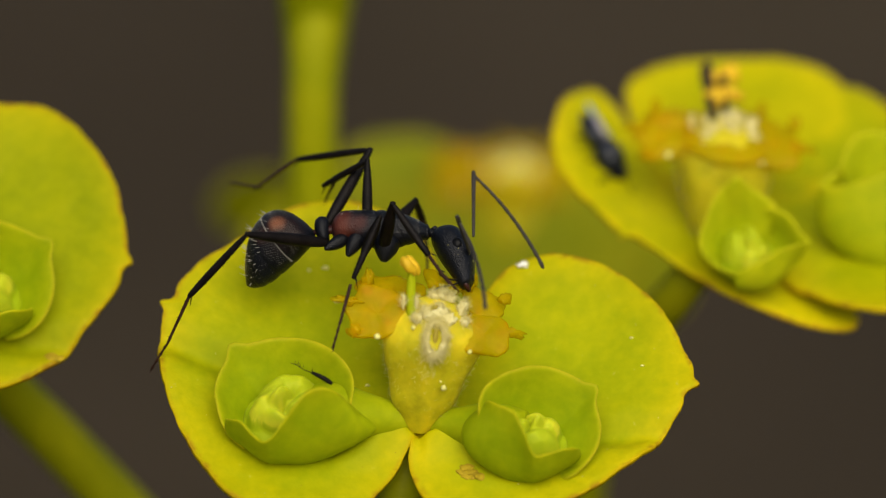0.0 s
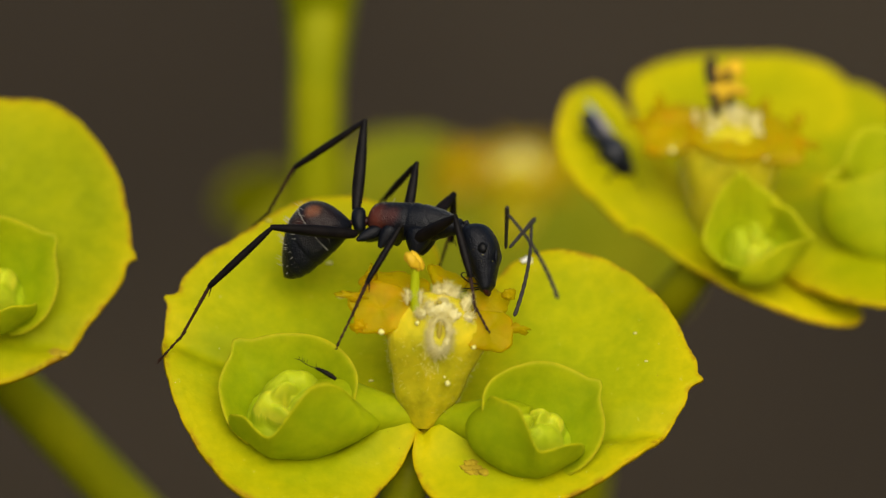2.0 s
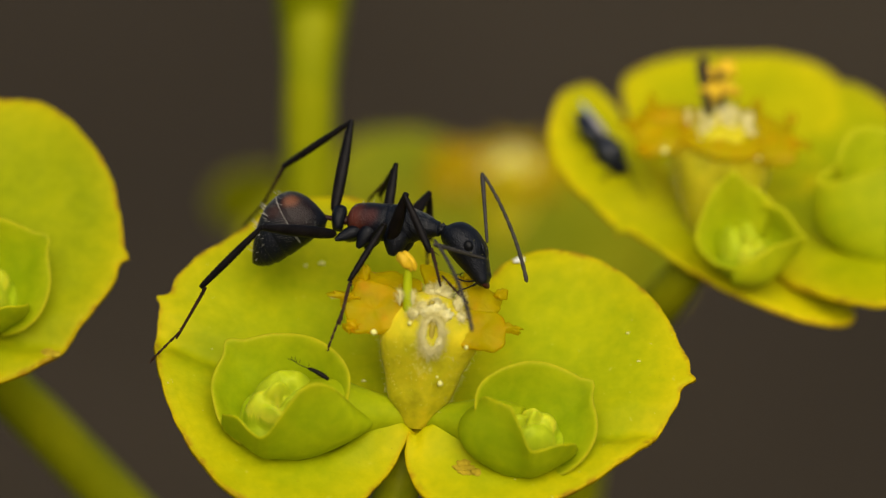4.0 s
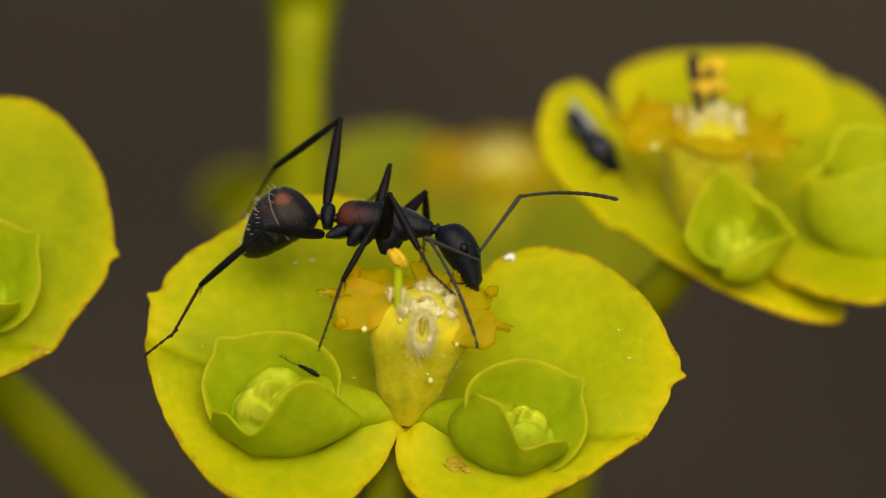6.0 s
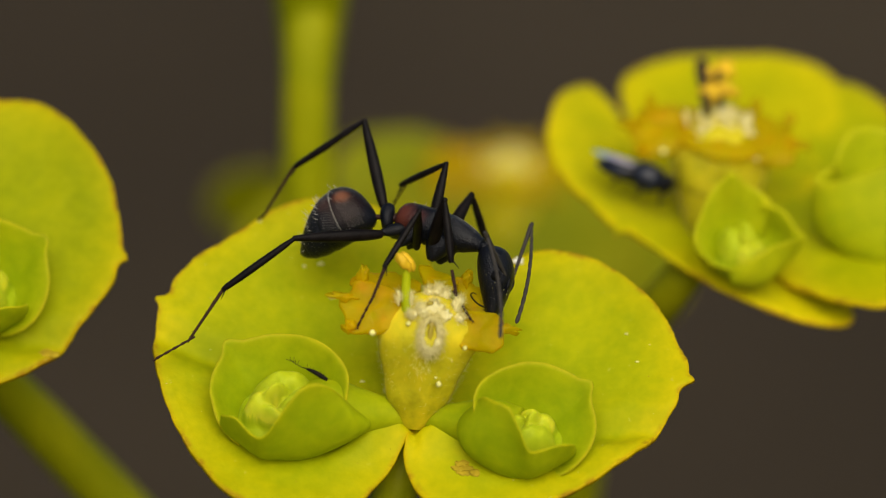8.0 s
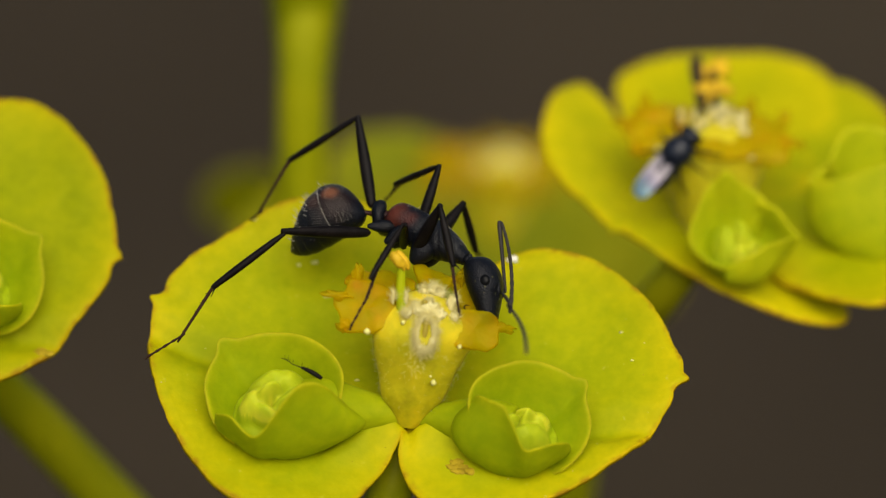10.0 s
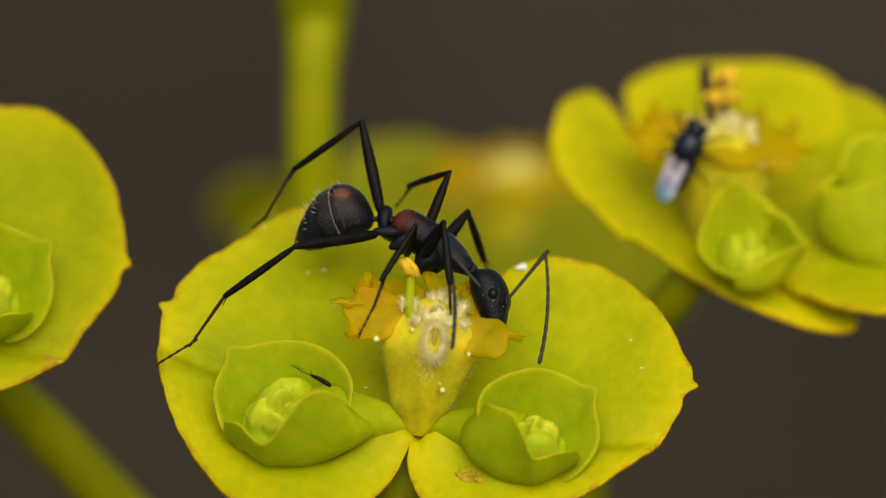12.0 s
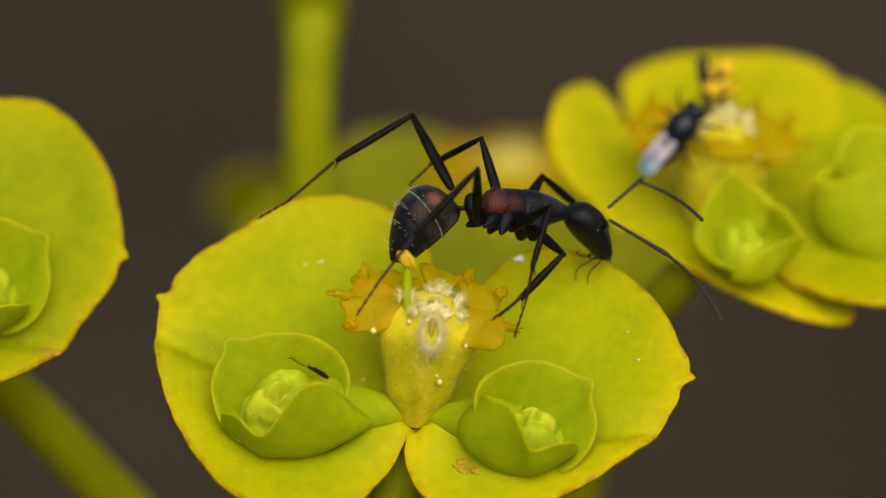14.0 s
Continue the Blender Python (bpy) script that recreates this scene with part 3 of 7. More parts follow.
            roots.append((Vector((x, y, z)) + g + d * rng.uniform(-0.1, ln * 0.6), d * 0.8 + g / wide * 0.9 + Vector((rng.uniform(-0.5, 0.5), rng.uniform(-0.5, 0.3), rng.uniform(-0.4, 0.4)))))

    n = wool // 10
    for x, y, z, ln, lean in ((0.14, -0.05, 4.20, 0.34, (0.1, 0, 1)), (0.34, -0.08, 4.12, 0.28, (0.4, 0, 1)), (-0.08, -0.05, 4.12, 0.28, (-0.3, 0, 1)), (0.68, -0.42, 3.90, 0.52, (0.25, -0.1, 1)),
                              (0.74, -0.60, 3.58, 0.34, (0.5, -0.4, 0.8)), (-1.06, -0.5, 3.95, 0.42, (-0.1, -0.1, 1)), (-0.66, -0.5, 3.98, 0.40, (-0.15, 0, 1)), (0.02, -0.52, 3.98, 0.2, (0.1, -0.8, 0.6)),
                              (0.20, -0.62, 3.84, 0.22, (0.4, -0.9, 0.2)), (-0.36, -0.62, 3.86, 0.2, (-0.5, -0.7, 0.5)), (-0.60, -0.76, 3.66, 0.18, (-0.6, -0.7, 0.3))):
        thin = x < -0.6 and z > 3.9
        tuft(x, y, z, ln, n if thin else 3 * n, lean, 0.05 if thin else 0.14)
    if mouth:
        ring = []
        for k in range(49):
            a = 2 * math.pi * k / 48
            p = skin(-0.04 + 0.27 * math.cos(a), 3.24 + 0.47 * math.sin(a) * (1.0 if math.sin(a) < 0 else 0.85), 0.02)
            ring.append((k, p.x, p.y, p.z, 0.082 * (1 + 0.6 * noise.noise((a * 3, seed, 2)))))
        pad.append(ragged(tube(ring, 18, 150), 0.035))
        for x, z, a, b in ((0.05, 3.82, 0.30, 0.22), (-0.22, 3.76, 0.2, 0.16), (0.34, 3.72, 0.2, 0.2)):
            pad.append(ragged(blob(skin(x, z, -0.02), (a, 0.12, b), 26, 0.6, x), 0.04))
        for k in range(int(wool * 0.9)):
            a = rng.uniform(0, 6.28)
            d = rng.gauss(1.12, 0.22)
            p = skin(-0.04 + 0.26 * d * math.cos(a), 3.24 + 0.47 * d * math.sin(a) * (1.0 if math.sin(a) < 0 else 0.85), 0.09)
            roots.append((p, (0.9 * math.cos(a) + rng.uniform(-0.5, 0.5), -0.6, 0.9 * math.sin(a) + rng.uniform(-0.5, 0.5))))
        for k in range(46):
            p = skin(-0.18 + rng.gauss(0, 0.13), 2.22 + rng.gauss(0, 0.16))
            roots.append((p, (rng.uniform(-0.5, 0.5), -0.7, rng.uniform(-1, 0.2))))
        for k in range(60):
            p = skin(rng.gauss(-0.04, 0.3), rng.uniform(2.5, 2.9))
            roots.append((p, (rng.uniform(-0.5, 0.5), -0.6, rng.uniform(-1, 0.2))))
        finish("slit", *blob(skin(-0.04, 3.26, -0.10), (0.075, 0.08, 0.34), 14, 0.4, seed), SLIT, cup, "dark slit in the woolly mouth")
        finish("scale", *blob((-0.12, -0.72, 4.05), (0.09, 0.08, 0.09), 10, 0.5, seed), SLIT, cup, "small brown scale in the wool")
    pv, pf = join(*pad)
    finish("felt", pv, pf, WOOL, cup, "white felted mouth of the cup", [0.5] * len(pv))
    hv, hf = hairs(roots, 0.20, 0.0055, rng, 1.4)
    tagged(finish("wool", hv, hf, WOOL, cup, "white matted wool in the mouth of the cup", [0.5] * len(hv)), kind="stuff")
    fine = []
    for k in range(420):
        a, z = rng.choice((rng.uniform(3.0, 6.4), rng.gauss(3.3, 0.2), rng.gauss(6.1, 0.2))), rng.uniform(0.5, 3.1)
        r, q, _ = spline(stops, z)
        fine.append(((r * math.cos(a), q * math.sin(a), z), (math.cos(a), math.sin(a), rng.uniform(-0.6, 0.4))))
    fv, ff = hairs(fine, 0.17, 0.0017, rng, 1.2)
    tagged(finish("down", fv, ff, WOOL, cup, "fine pale down on the cup", [0.5] * len(fv)), kind="stuff")
    for k, (x, y, z, r) in enumerate(((-0.72, -0.98, 3.42, 0.07), (0.42, -1.16, 1.72, 0.09), (0.30, -1.22, 1.92, 0.04), (1.02, -1.28, 2.95, 0.07), (-1.75, -0.98, 3.02, 0.09))):
        finish("grain", *blob((x, y, z), (r, r * 0.8, r), 8, 0.4, k), SPECK, cup)
    if stamen:
        sv, sf = tube([(0, -0.72, -0.45, 3.5, 0.17), (0.6, -0.86, -0.36, 4.3, 0.145), (1, -0.92, -0.3, 4.95, 0.125)], 10, 12)
        finish("filament", sv, sf, PALE_BUD, cup, "pale green stamen stalk", [0.1] * len(sv))
        av, af = join(*(tube([(0, -1.26 + w, -0.34 + w, 5.30, 0.05), (0.2, -1.18 + w, -0.34 + w, 5.28, 0.12), (0.5, -1.02 + w, -0.38 + w * 1.5, 5.18, 0.15), (0.8, -0.86 + w, -0.36 + w, 5.02, 0.14), (1, -0.76 + w, -0.36 + w, 4.88, 0.05)], 14, 20) for w in (-0.08, 0.08)))
        av = [(x + 0.06 * noise.noise((x * 5, y * 5, z * 5)), y, z + 0.07 * noise.noise((x * 4, z * 4, 3))) for x, y, z in av]
        finish("anther", av, af, ANTHER, cup)
    return cup


def make_stem(head, stops, label=""):
    v, f = tube(stops, 14, 40)
    return finish("stem", v, f, STEM, head, label, [0.5] * len(v))


def flower_head(x, y, z, tilt, roll=0.0):
    head = new("flower_head")
    head.matrix_world = plan(x, y, z, tilt, 0, 0) if not roll else PLAN @ Matrix.Translation((x * MM, y * MM, z * MM)) @ Matrix.Rotation(radians(roll), 4, "Y") @ Matrix.Rotation(radians(tilt), 4, "X")
    return head


def world_dir(head, x, y, z):
    """A direction or offset of the plan, in the head's own axes."""
    return head.matrix_world.to_3x3().inverted() @ (PLAN.to_3x3() @ Vector((x, y, z)))


def stem_path(head, points):
    """Stops of a stem: plan offsets from the head's base, and radius."""
    out = []
    run, last = 0.0, None
    for x, y, z, r in points:
        p = world_dir(head, x, y, z)
        run += (p - last).length if last else 0.0
        last = p
        out.append((run ** 0.8, p.x, p.y, p.z, r))
    return out


# the head on which the ant stands
front = tagged(flower_head(-0.833, 0, -5.219, 50), "yellow-green spurge flower head with two broad round bracts", "flower", "spurge flower heads")
make_bract(front, (-3.69, 2.54), [4.9, 4.7, 4.95, 5.68, 5.85, 5.72, 5.31, 4.69, 4.35, 4.25, 4.24, 4.23, 4.17, 4.22, 4.38, 4.74, 5.31, 6.0, 6.46, 6.18, 5.43, 4.8, 4.7, 4.9], 0.016, tip=2.80, seed=3, skin=LEFT_BRACT,
           lobe=((-0.5, -0.6, 0.1), (0, -0.5, 0.2), (0.2, -0.38, 0.36), (0.5, -0.2, 0.48), (0.82, -0.14, 0.50), (1.29, -0.45, 0.46), (2.0, -0.95, 0.25), (2.8, -1.5, 0.0)),
           specks=((-2.87, 5.72, 0.10), (-2.53, 4.6, 0.10), (-4.75, 7.04, 0.06), (-3.39, 5.62, 0.07), (-1.58, 1.59, 0.06)))
make_bract(front, (4.18, 1.24), [4.08, 3.94, 3.95, 4.10, 4.33, 4.61, 4.92, 4.87, 4.27, 3.70, 3.6, 3.9, 4.38, 4.36, 5.18, 5.64, 5.66, 5.27, 4.41, 3.96, 3.73, 3.68, 3.71, 3.91], 0.016, tip=-0.10, seed=8, lift=0.02,
           lobe=((-0.5, -0.8, 0.1), (0, -0.6, 0.18), (0.3, -0.42, 0.40), (0.8, -0.38, 0.46), (1.3, -0.62, 0.38), (2.0, -1.2, 0.14), (2.6, -1.6, 0.0)),
           specks=((3.19, 5.78, 0.17), (6.41, 2.82, 0.05), (6.73, 1.74, 0.05)), scars=((1.53, -1.79, 0.45),))
make_bud(front, -3.98, -0.15, 0.12, 1.9, seed=11, arm=(3.6, 0.3, 0.1), wide=1.1)
make_bud(front, 3.40, -0.95, 0.10, 1.68, seed=23, arm=(-3.15, 1.05, 0.1), kind="b")
make_cyathium(front, Matrix.Translation((-0.04 * MM, -0.1 * MM, 0.05 * MM)) @ pose(0, 0, 0, -35, 10, 0), seed=2, wool=1300)
make_stem(front, stem_path(front, [(0, 0.3, -0.1, 0.55), (-0.5, 0.9, -1.6, 0.7), (-1.2, 3.0, -6.0, 0.75), (-4, 40, -100, 1.1), (-6, 108, -282, 1.6)]))

# the head at the other side of the gap
side = tagged(flower_head(-17.53, 3, -2.06, 55), "yellow-green spurge flower head with a small brown scar", "flower", "spurge flower heads")
make_bract(side, (3.53, 2.58), [4.17, 4.14, 4.3, 4.49, 4.86, 5.17, 5.16, 5.31, 5.31, 4.93, 4.58, 4.33, 4.24, 4.34, 4.58, 4.93, 5.22, 5.23, 5.21, 4.95, 4.59, 4.27, 4.24, 4.3], 0.012, tip=6.10, seed=5, skin=DIMMED_BRACT, yellowing=0.9, scars=((5.53, -1.37, 0.3),))
make_bud(side, 3.4, 0.45, 0.12, 1.8, seed=31, arm=(-3, 0.4, 0.1), kind="b")
make_stem(side, stem_path(side, [(0.5, 1, -0.4, 0.6), (2.4, 8, -1.24, 0.8), (3.5, 11, -2.5, 0.85), (6.8, 12, -6.04, 0.88), (10.1, 14, -9.6, 0.9), (14.5, 17, -14.5, 0.95), (20, 24, -30, 1.0), (22, 50, -100, 1.2), (22, 104, -285, 1.5)]))

# the head behind
back = tagged(flower_head(7.97, 9.2, -0.156, 33), "blurred yellow-green spurge flower head with open bracts", "flower", "spurge flower heads")
fold = back.matrix_world.to_3x3().inverted().to_4x4() @ (PLAN.to_3x3().to_4x4() @ Matrix.Rotation(radians(16.43), 4, "Y") @ Matrix.Rotation(radians(33.84), 4, "X"))
make_bract(back, (-1.96, 1.12), [4.93, 3.65, 2.63, 2.28, 2.05, 1.89, 1.81, 1.81, 1.84, 1.91, 2.03, 2.19, 2.56, 3.16, 4.43, 6.47, 6.41, 5.87, 5.15, 4.55, 4.0, 3.49, 2.97, 2.59, 2.24, 1.95, 1.77, 1.65, 1.58, 1.54, 1.53, 1.54, 1.58, 1.7, 1.48, 1.38, 1.46, 1.57, 1.74, 2.07, 2.62, 3.29, 4.22, 5.46, 6.94, 7.77, 7.35, 6.27], 0.004, tip=4.35, seed=13, skin=SUNLIT_BRACT, turn=fold, lift=0.38, crease=0.1)
make_bract(back, (1.52, 5.7), [3.33, 3.71, 4.28, 4.85, 5.17, 5.05, 5.02, 5.05, 5.11, 5.03, 4.08, 3.33, 2.95, 2.82, 2.87, 3.14, 3.71, 4.73, 5.0, 4.43, 3.77, 3.33, 3.16, 3.15], 0.010, seed=17, skin=SUNLIT_BRACT)
make_bract(back, (4.65, 2.78), [2.81, 2.88, 3.11, 3.61, 4.49, 5.66, 6.11, 4.21, 3.31, 2.91, 2.75, 2.73, 2.79, 2.89, 3.1, 3.58, 4.37, 5.06, 5.97, 6.34, 4.65, 3.66, 3.16, 2.89], 0.010, seed=19)
make_bud(back, 1.46, -1.35, 0.5, 1.5, seed=41, lean=(12, 0), arm=(-1.2, 1.2, -0.3), kind="c")
make_bud(back, 6.35, 0.55, -0.1, 1.96, seed=43, lean=(-8, 0), kind="d", wide=1.25)
back_cup = make_cyathium(back, Matrix.Translation((0.62 * MM, 0.35 * MM, -0.19 * MM)) @ pose(0, 0, 0, -32, 4, 0), size=1.057, seed=6, stamen=False, wool=700, mouth=False, front_gland=True)
finish("dark_style", *tube([(0, -0.35, -0.2, 3.7, 0.10), (1, -0.52, 0.6, 4.9, 0.15), (1.7, -0.58, 1.3, 5.62, 0.22), (2, -0.52, 1.5, 5.78, 0.16)], 8, 10), DRY, back_cup, "dark withered style")
for k, (x, z) in enumerate(((-0.30, 4.85), (0.12, 4.95), (-0.30, 5.42), (0.10, 5.58))):
    finish("anther", *blob((x, (z - 4.3) * 1.1, z), (0.36, 0.28, 0.27), 14, 0.6, k), OLD_ANTHER, back_cup)
finish("filament", *tube([(0, 0.1, -0.2, 3.4, 0.1), (1, -0.1, 0.9, 5.5, 0.1)], 8, 6), DRY, back_cup, "dark withered filament")
make_stem(back, stem_path(back, [(0, 0.4, -0.2, 0.6), (-1.0, 3, -1.6, 0.7), (-3.5, 14, -8, 0.8), (-6, 40, -80, 1.0), (-8, 106, -287, 1.6)]))

# far behind
far_head = tagged(flower_head(0.34, 36, 0.84, 27), "strongly blurred yellow-green spurge flower head", "flower", "spurge flower heads")
far_head.scale = (0.864, 0.864, 0.864)


def upright(x, y, z, tilt, turn):
    """Pose of a far bract that stands on edge."""
    return Matrix.Translation((x * MM, y * MM, z * MM)) @ pose(0, 0, 0, tilt, 0, turn)


# far bracts; the dim ones carry their shade as darker green paint
make_bract(far_head, (0, 0), [2.0, 1.9, 1.7, 1.9, 2.0, 1.9, 1.7, 1.9], 0.004, seed=51, skin=DIM_GREEN, turn=upright(-8.7, 11.7, -4.6, 104, 10))
make_bract(far_head, (0, 0), [3.0, 2.5, 2.0, 2.3, 2.6, 2.4, 2.0, 2.6], 0.004, seed=55, skin=DIM_GREEN, turn=upright(-2.5, 3.6, 0.7, 40, 0))
make_bract(far_head, (0, 0), [5.4, 4.2, 2.3, 4.2, 5.4, 4.2, 2.3, 4.2], 0.004, seed=53, skin=DIM_GREEN, turn=upright(2.6, -0.9, -0.5, 60, -8))
make_bract(far_head, (0, 0), [3.6, 3.0, 2.0, 3.0, 3.6, 3.0, 2.0, 3.0], 0.004, seed=61, skin=DIM_GREEN, turn=upright(6.4, -1.3, -1.3, 60, -14))
make_bract(far_head, (0, 0), [4.0, 3.2, 2.4, 3.2, 4.0, 3.2, 2.4, 3.2], 0.004, seed=57, turn=upright(3.2, 3.2, 0.0, 24, 0))
make_bract(far_head, (0, 0), [4.4, 3.0, 1.5, 3.0, 4.4, 3.0, 1.5, 3.0], 0.004, seed=59, skin=DIM_GREEN, turn=upright(-4.6, 0.0, -0.6, 62, 6))
make_cyathium(far_head, Matrix.Translation((2.3 * MM, -0.2 * MM, -1.8 * MM)) @ pose(0, 0, 0, -20, 0, 0), size=1.15, seed=9, stamen=False, wool=60, mouth=False, flap=1.25, front_gland=True)
make_stem(far_head, stem_path(far_head, [(0, 0.4, -0.3, 0.7), (0.5, 6, -8, 0.9), (1, 40, -90, 1.1), (1, 97, -280, 1.5)]))
tall = new("spurge_stem")
tall.matrix_world = plan(-4.51, 24, 0)
tagged(tall, "upright yellow-green spurge stem, out of focus", "stem")
make_stem(tall, [(0, 0.5, -12, 44, 1.0), (1, 0.2, -3, 12, 0.92), (2, -0.1, 1, -4, 0.86), (3, -0.2, 30, -85, 1.2), (4, 1, 108, -300, 1.6)])

finish("leaf_base", *tube([(0, 0.0, -0.4, 4.2, 0.60), (1, 0.05, -1.3, 6.6, 0.95), (2, 0.1, -2.0, 8.6, 1.25), (3, 0.3, -3.5, 13, 2.0)], 18, 20), DIM_GREEN, tall, "green base of the leaves on the stem", None)

# a leg of some other insect, caught in the bud
scrap = new("insect_leg")
scrap.matrix_world = plan(-3.98, -1.6, -3.54, 0, 27, 0)
tagged(scrap, "dark bristly insect leg lying in the green bud", "insect leg")
finish("shin", *tube([(0, -0.06, 0, 0, 0.04), (1, 0.2, 0, 0.015, 0.068), (2, 0.44, 0, 0.0, 0.075), (3, 0.64, 0, -0.02, 0.05)], 8, 14), LEG, scrap)
finish("foot", *tube([(0, -0.74, 0.05, -0.03, 0.008), (1, -0.55, 0.03, 0.0, 0.014), (2, -0.32, 0.06, -0.03, 0.013), (3, -0.05, 0, 0, 0.016)], 8, 12), LEG, scrap)
finish("bristles", *hairs([((x, -0.01, 0.02), (-0.6 + 0.3 * k % 0.5, -0.3, 1)) for k, x in enumerate((-0.62, -0.52, -0.45, -0.36, -0.05, 0.05, 0.14, 0.24, 0.36, 0.5))], 0.16, 0.012, random.Random(3)), LEG, scrap)

# ---- the ant ----
ant = new("ant")
tagged(ant, "black ant with rusty red patches and long thin legs", "ant")
ant_part = {}


def bone(ax, ay, az, bx, by, bz, roll=0.0):
    """Pose of a limb piece in the ant's space: its x axis runs from a to b (millimetres)."""
    a, x = Vector((ax, ay, az)) * MM, (Vector((bx, by, bz)) - Vector((ax, ay, az))).normalized()
    ref = Vector((0, 1, 0))
    y = (ref - x * x.dot(ref)).normalized()
    m = Matrix((x, y, x.cross(y))).transposed().to_4x4()
    return Matrix.Translation(a) @ m @ pose(0, 0, 0, roll, 0, 0)


def ant_piece(key, name, mesh, mat, label=""):
    ant_part[key] = finish(name, mesh[0], mesh[1], mat, ant, label)
    return ant_part[key]


def body_hairs(stops, n, length, seed, x0, x1, side=1, radius=0.007, low=-0.3, flat=False):
    """Hairs on the upper side (z times side) of a lathe body; flat: lying against the shell."""
    rng = random.Random(seed)
    roots = []
    for k in range(n):
        # evenly strewn, each a little off its place
        x = x0 + (x1 - x0) * ((k * 0.6180 + rng.uniform(-0.03, 0.03)) % 1.0)
        w, h, m = spline(stops, x)
        a = math.asin(low) + (math.pi - 2 * math.asin(low)) * (k + rng.uniform(0, 1)) / n
        out = 0.22 if flat else 1.0
        roots.append(((x, w * math.cos(a), m + side * h * math.sin(a)), (1.0 if flat else 0.35, out * math.cos(a), out * side * math.sin(a))))
    return hairs(roots, length, radius, rng, 0.25)


def make_ant():
    # gaster: back is on -z, because it hangs behind the waist
    g = [(-0.03, 0.08, 0.08, -0.02), (0.06, 0.32, 0.32, -0.19), (0.22, 0.56, 0.59, -0.34), (0.55, 0.76, 0.79, -0.47), (1.0, 0.83, 0.85, -0.47), (1.5, 0.78, 0.79, -0.38), (1.95, 0.62, 0.62, -0.21), (2.3, 0.40, 0.40, -0.06), (2.52, 0.18, 0.18, 0.03), (2.62, 0.03, 0.03, 0.05)]
    v, f = lathe(g, 40, 110)
    bands = (0.98, 1.55, 1.98, 2.28)
    w = []
    for x, y, z in v:
        k = 1.0
        for b in bands:
            # each ring ends in a thin lip over the next one
            u = x - b
            k += 0.016 * max(0, min(1, (u + 0.30) / 0.30)) if u < 0 else -0.020 * max(0, 1 - u / 0.14)
        k += 0.006 * noise.noise((x * 3, y * 3, z * 3))
        w.append((x, y * k, (z + 0.35) * k - 0.35))
    gaster = ant_piece("gaster", "gaster", (w, f), SHELL_GASTER, "black banded gaster with a rusty spot and pale hairs")
    tagged(finish("gaster_hair", *join(body_hairs(g, 10, 0.24, 4, 0.78, 0.95, -1, 0.008, 0.3), body_hairs(g, 22, 0.26, 14, 1.40, 1.52, -1, 0.009, 0.1), body_hairs(g, 20, 0.26, 24, 1.85, 1.97, -1, 0.009, -0.1), body_hairs(g, 12, 0.24, 34, 2.2, 2.45, -1, 0.008, -0.4)), HAIR, gaster, "sparse pale bristles"), kind="stuff")
    tagged(finish("gaster_down", *join(body_hairs(g, 520, 0.034, 5, 0.26, 0.94, -1, 0.0052, -0.75, True), body_hairs(g, 330, 0.032, 7, 1.04, 1.46, -1, 0.0042, -0.75, True), body_hairs(g, 130, 0.03, 15, 1.58, 2.2, -1, 0.0032, -0.75, True)), HAIR, gaster, "short pale down"), kind="stuff")
    tagged(finish("gaster_fringe", *body_hairs(g, 300, 0.06, 6, 0.94, 0.985, -1, 0.0055, -0.9, True), HAIR, gaster, "pale fringe of the first gaster ring"), kind="stuff")
    # petiole with its upright scale
    scale = []
    for x, y, z in lathe([(-0.40, 0.10, 0.10, 0), (-0.30, 0.26, 0.12, 0), (-0.05, 0.32, 0.16, 0), (0.18, 0.26, 0.17, 0), (0.36, 0.14, 0.12, 0), (0.42, 0.03, 0.03, 0)], 18, 18)[0]:
        scale.append((0.34 - z * 1.35 - 0.10 * max(0, x), y, -x - 0.02))
    scale = (scale, lathe([(-1, 1, 1, 0), (1, 1, 1, 0)], 18, 18)[1])
    petiole = ant_piece("petiole", "petiole", scale, SHELL, "black upright scale of the waist")
    finish("waist", *lathe([(-0.1, 0.12, 0.12, 0), (0.15, 0.15, 0.14, 0.02), (0.5, 0.11, 0.10, 0), (0.62, 0.075, 0.075, -0.01), (0.82, 0.08, 0.08, -0.03)], 14, 14), WAIST, petiole, "dark red waist joint")
    # mesosoma
    m = [(-0.06, 0.12, 0.14, -0.02), (0.03, 0.30, 0.32, 0.02), (0.18, 0.40, 0.44, 0.06), (0.5, 0.46, 0.50, 0.07), (1.0, 0.47, 0.57, 0.02), (1.6, 0.52, 0.59, 0.0), (2.1, 0.51, 0.49, 0.0), (2.5, 0.42, 0.35, 0.0), (2.8, 0.27, 0.22, -0.03), (2.92, 0.17, 0.14, -0.05), (3.1, 0.11, 0.11, -0.06)]
    v, f = lathe(m, 40, 90)
    w = []
    for x, y, z in v:
        # sutures: across the back, and slanting down the flank
        k = 1 - 0.075 * math.exp(-((x - 1.22 - 0.10 * z) / 0.05) ** 2) - 0.07 * math.exp(-((x - 1.95 + 0.55 * z) / 0.045) ** 2)
        k -= 0.07 * math.exp(-((x - 0.55 - 0.9 * (z + 0.2)) / 0.05) ** 2) * (1 if z < 0 else 0) + 0.05 * math.exp(-((z + 0.16 + 0.1 * x) / 0.05) ** 2) * (1 if 0.5 < x < 1.5 else 0)
        k += 0.012 * noise.noise((x * 2.5, y * 2.5, z * 2.5))
        w.append((x, y * k, z * k))
    meso = finish("mesosoma", w, f, SHELL_MESO, ant, "black mesosoma with a rusty red rear")
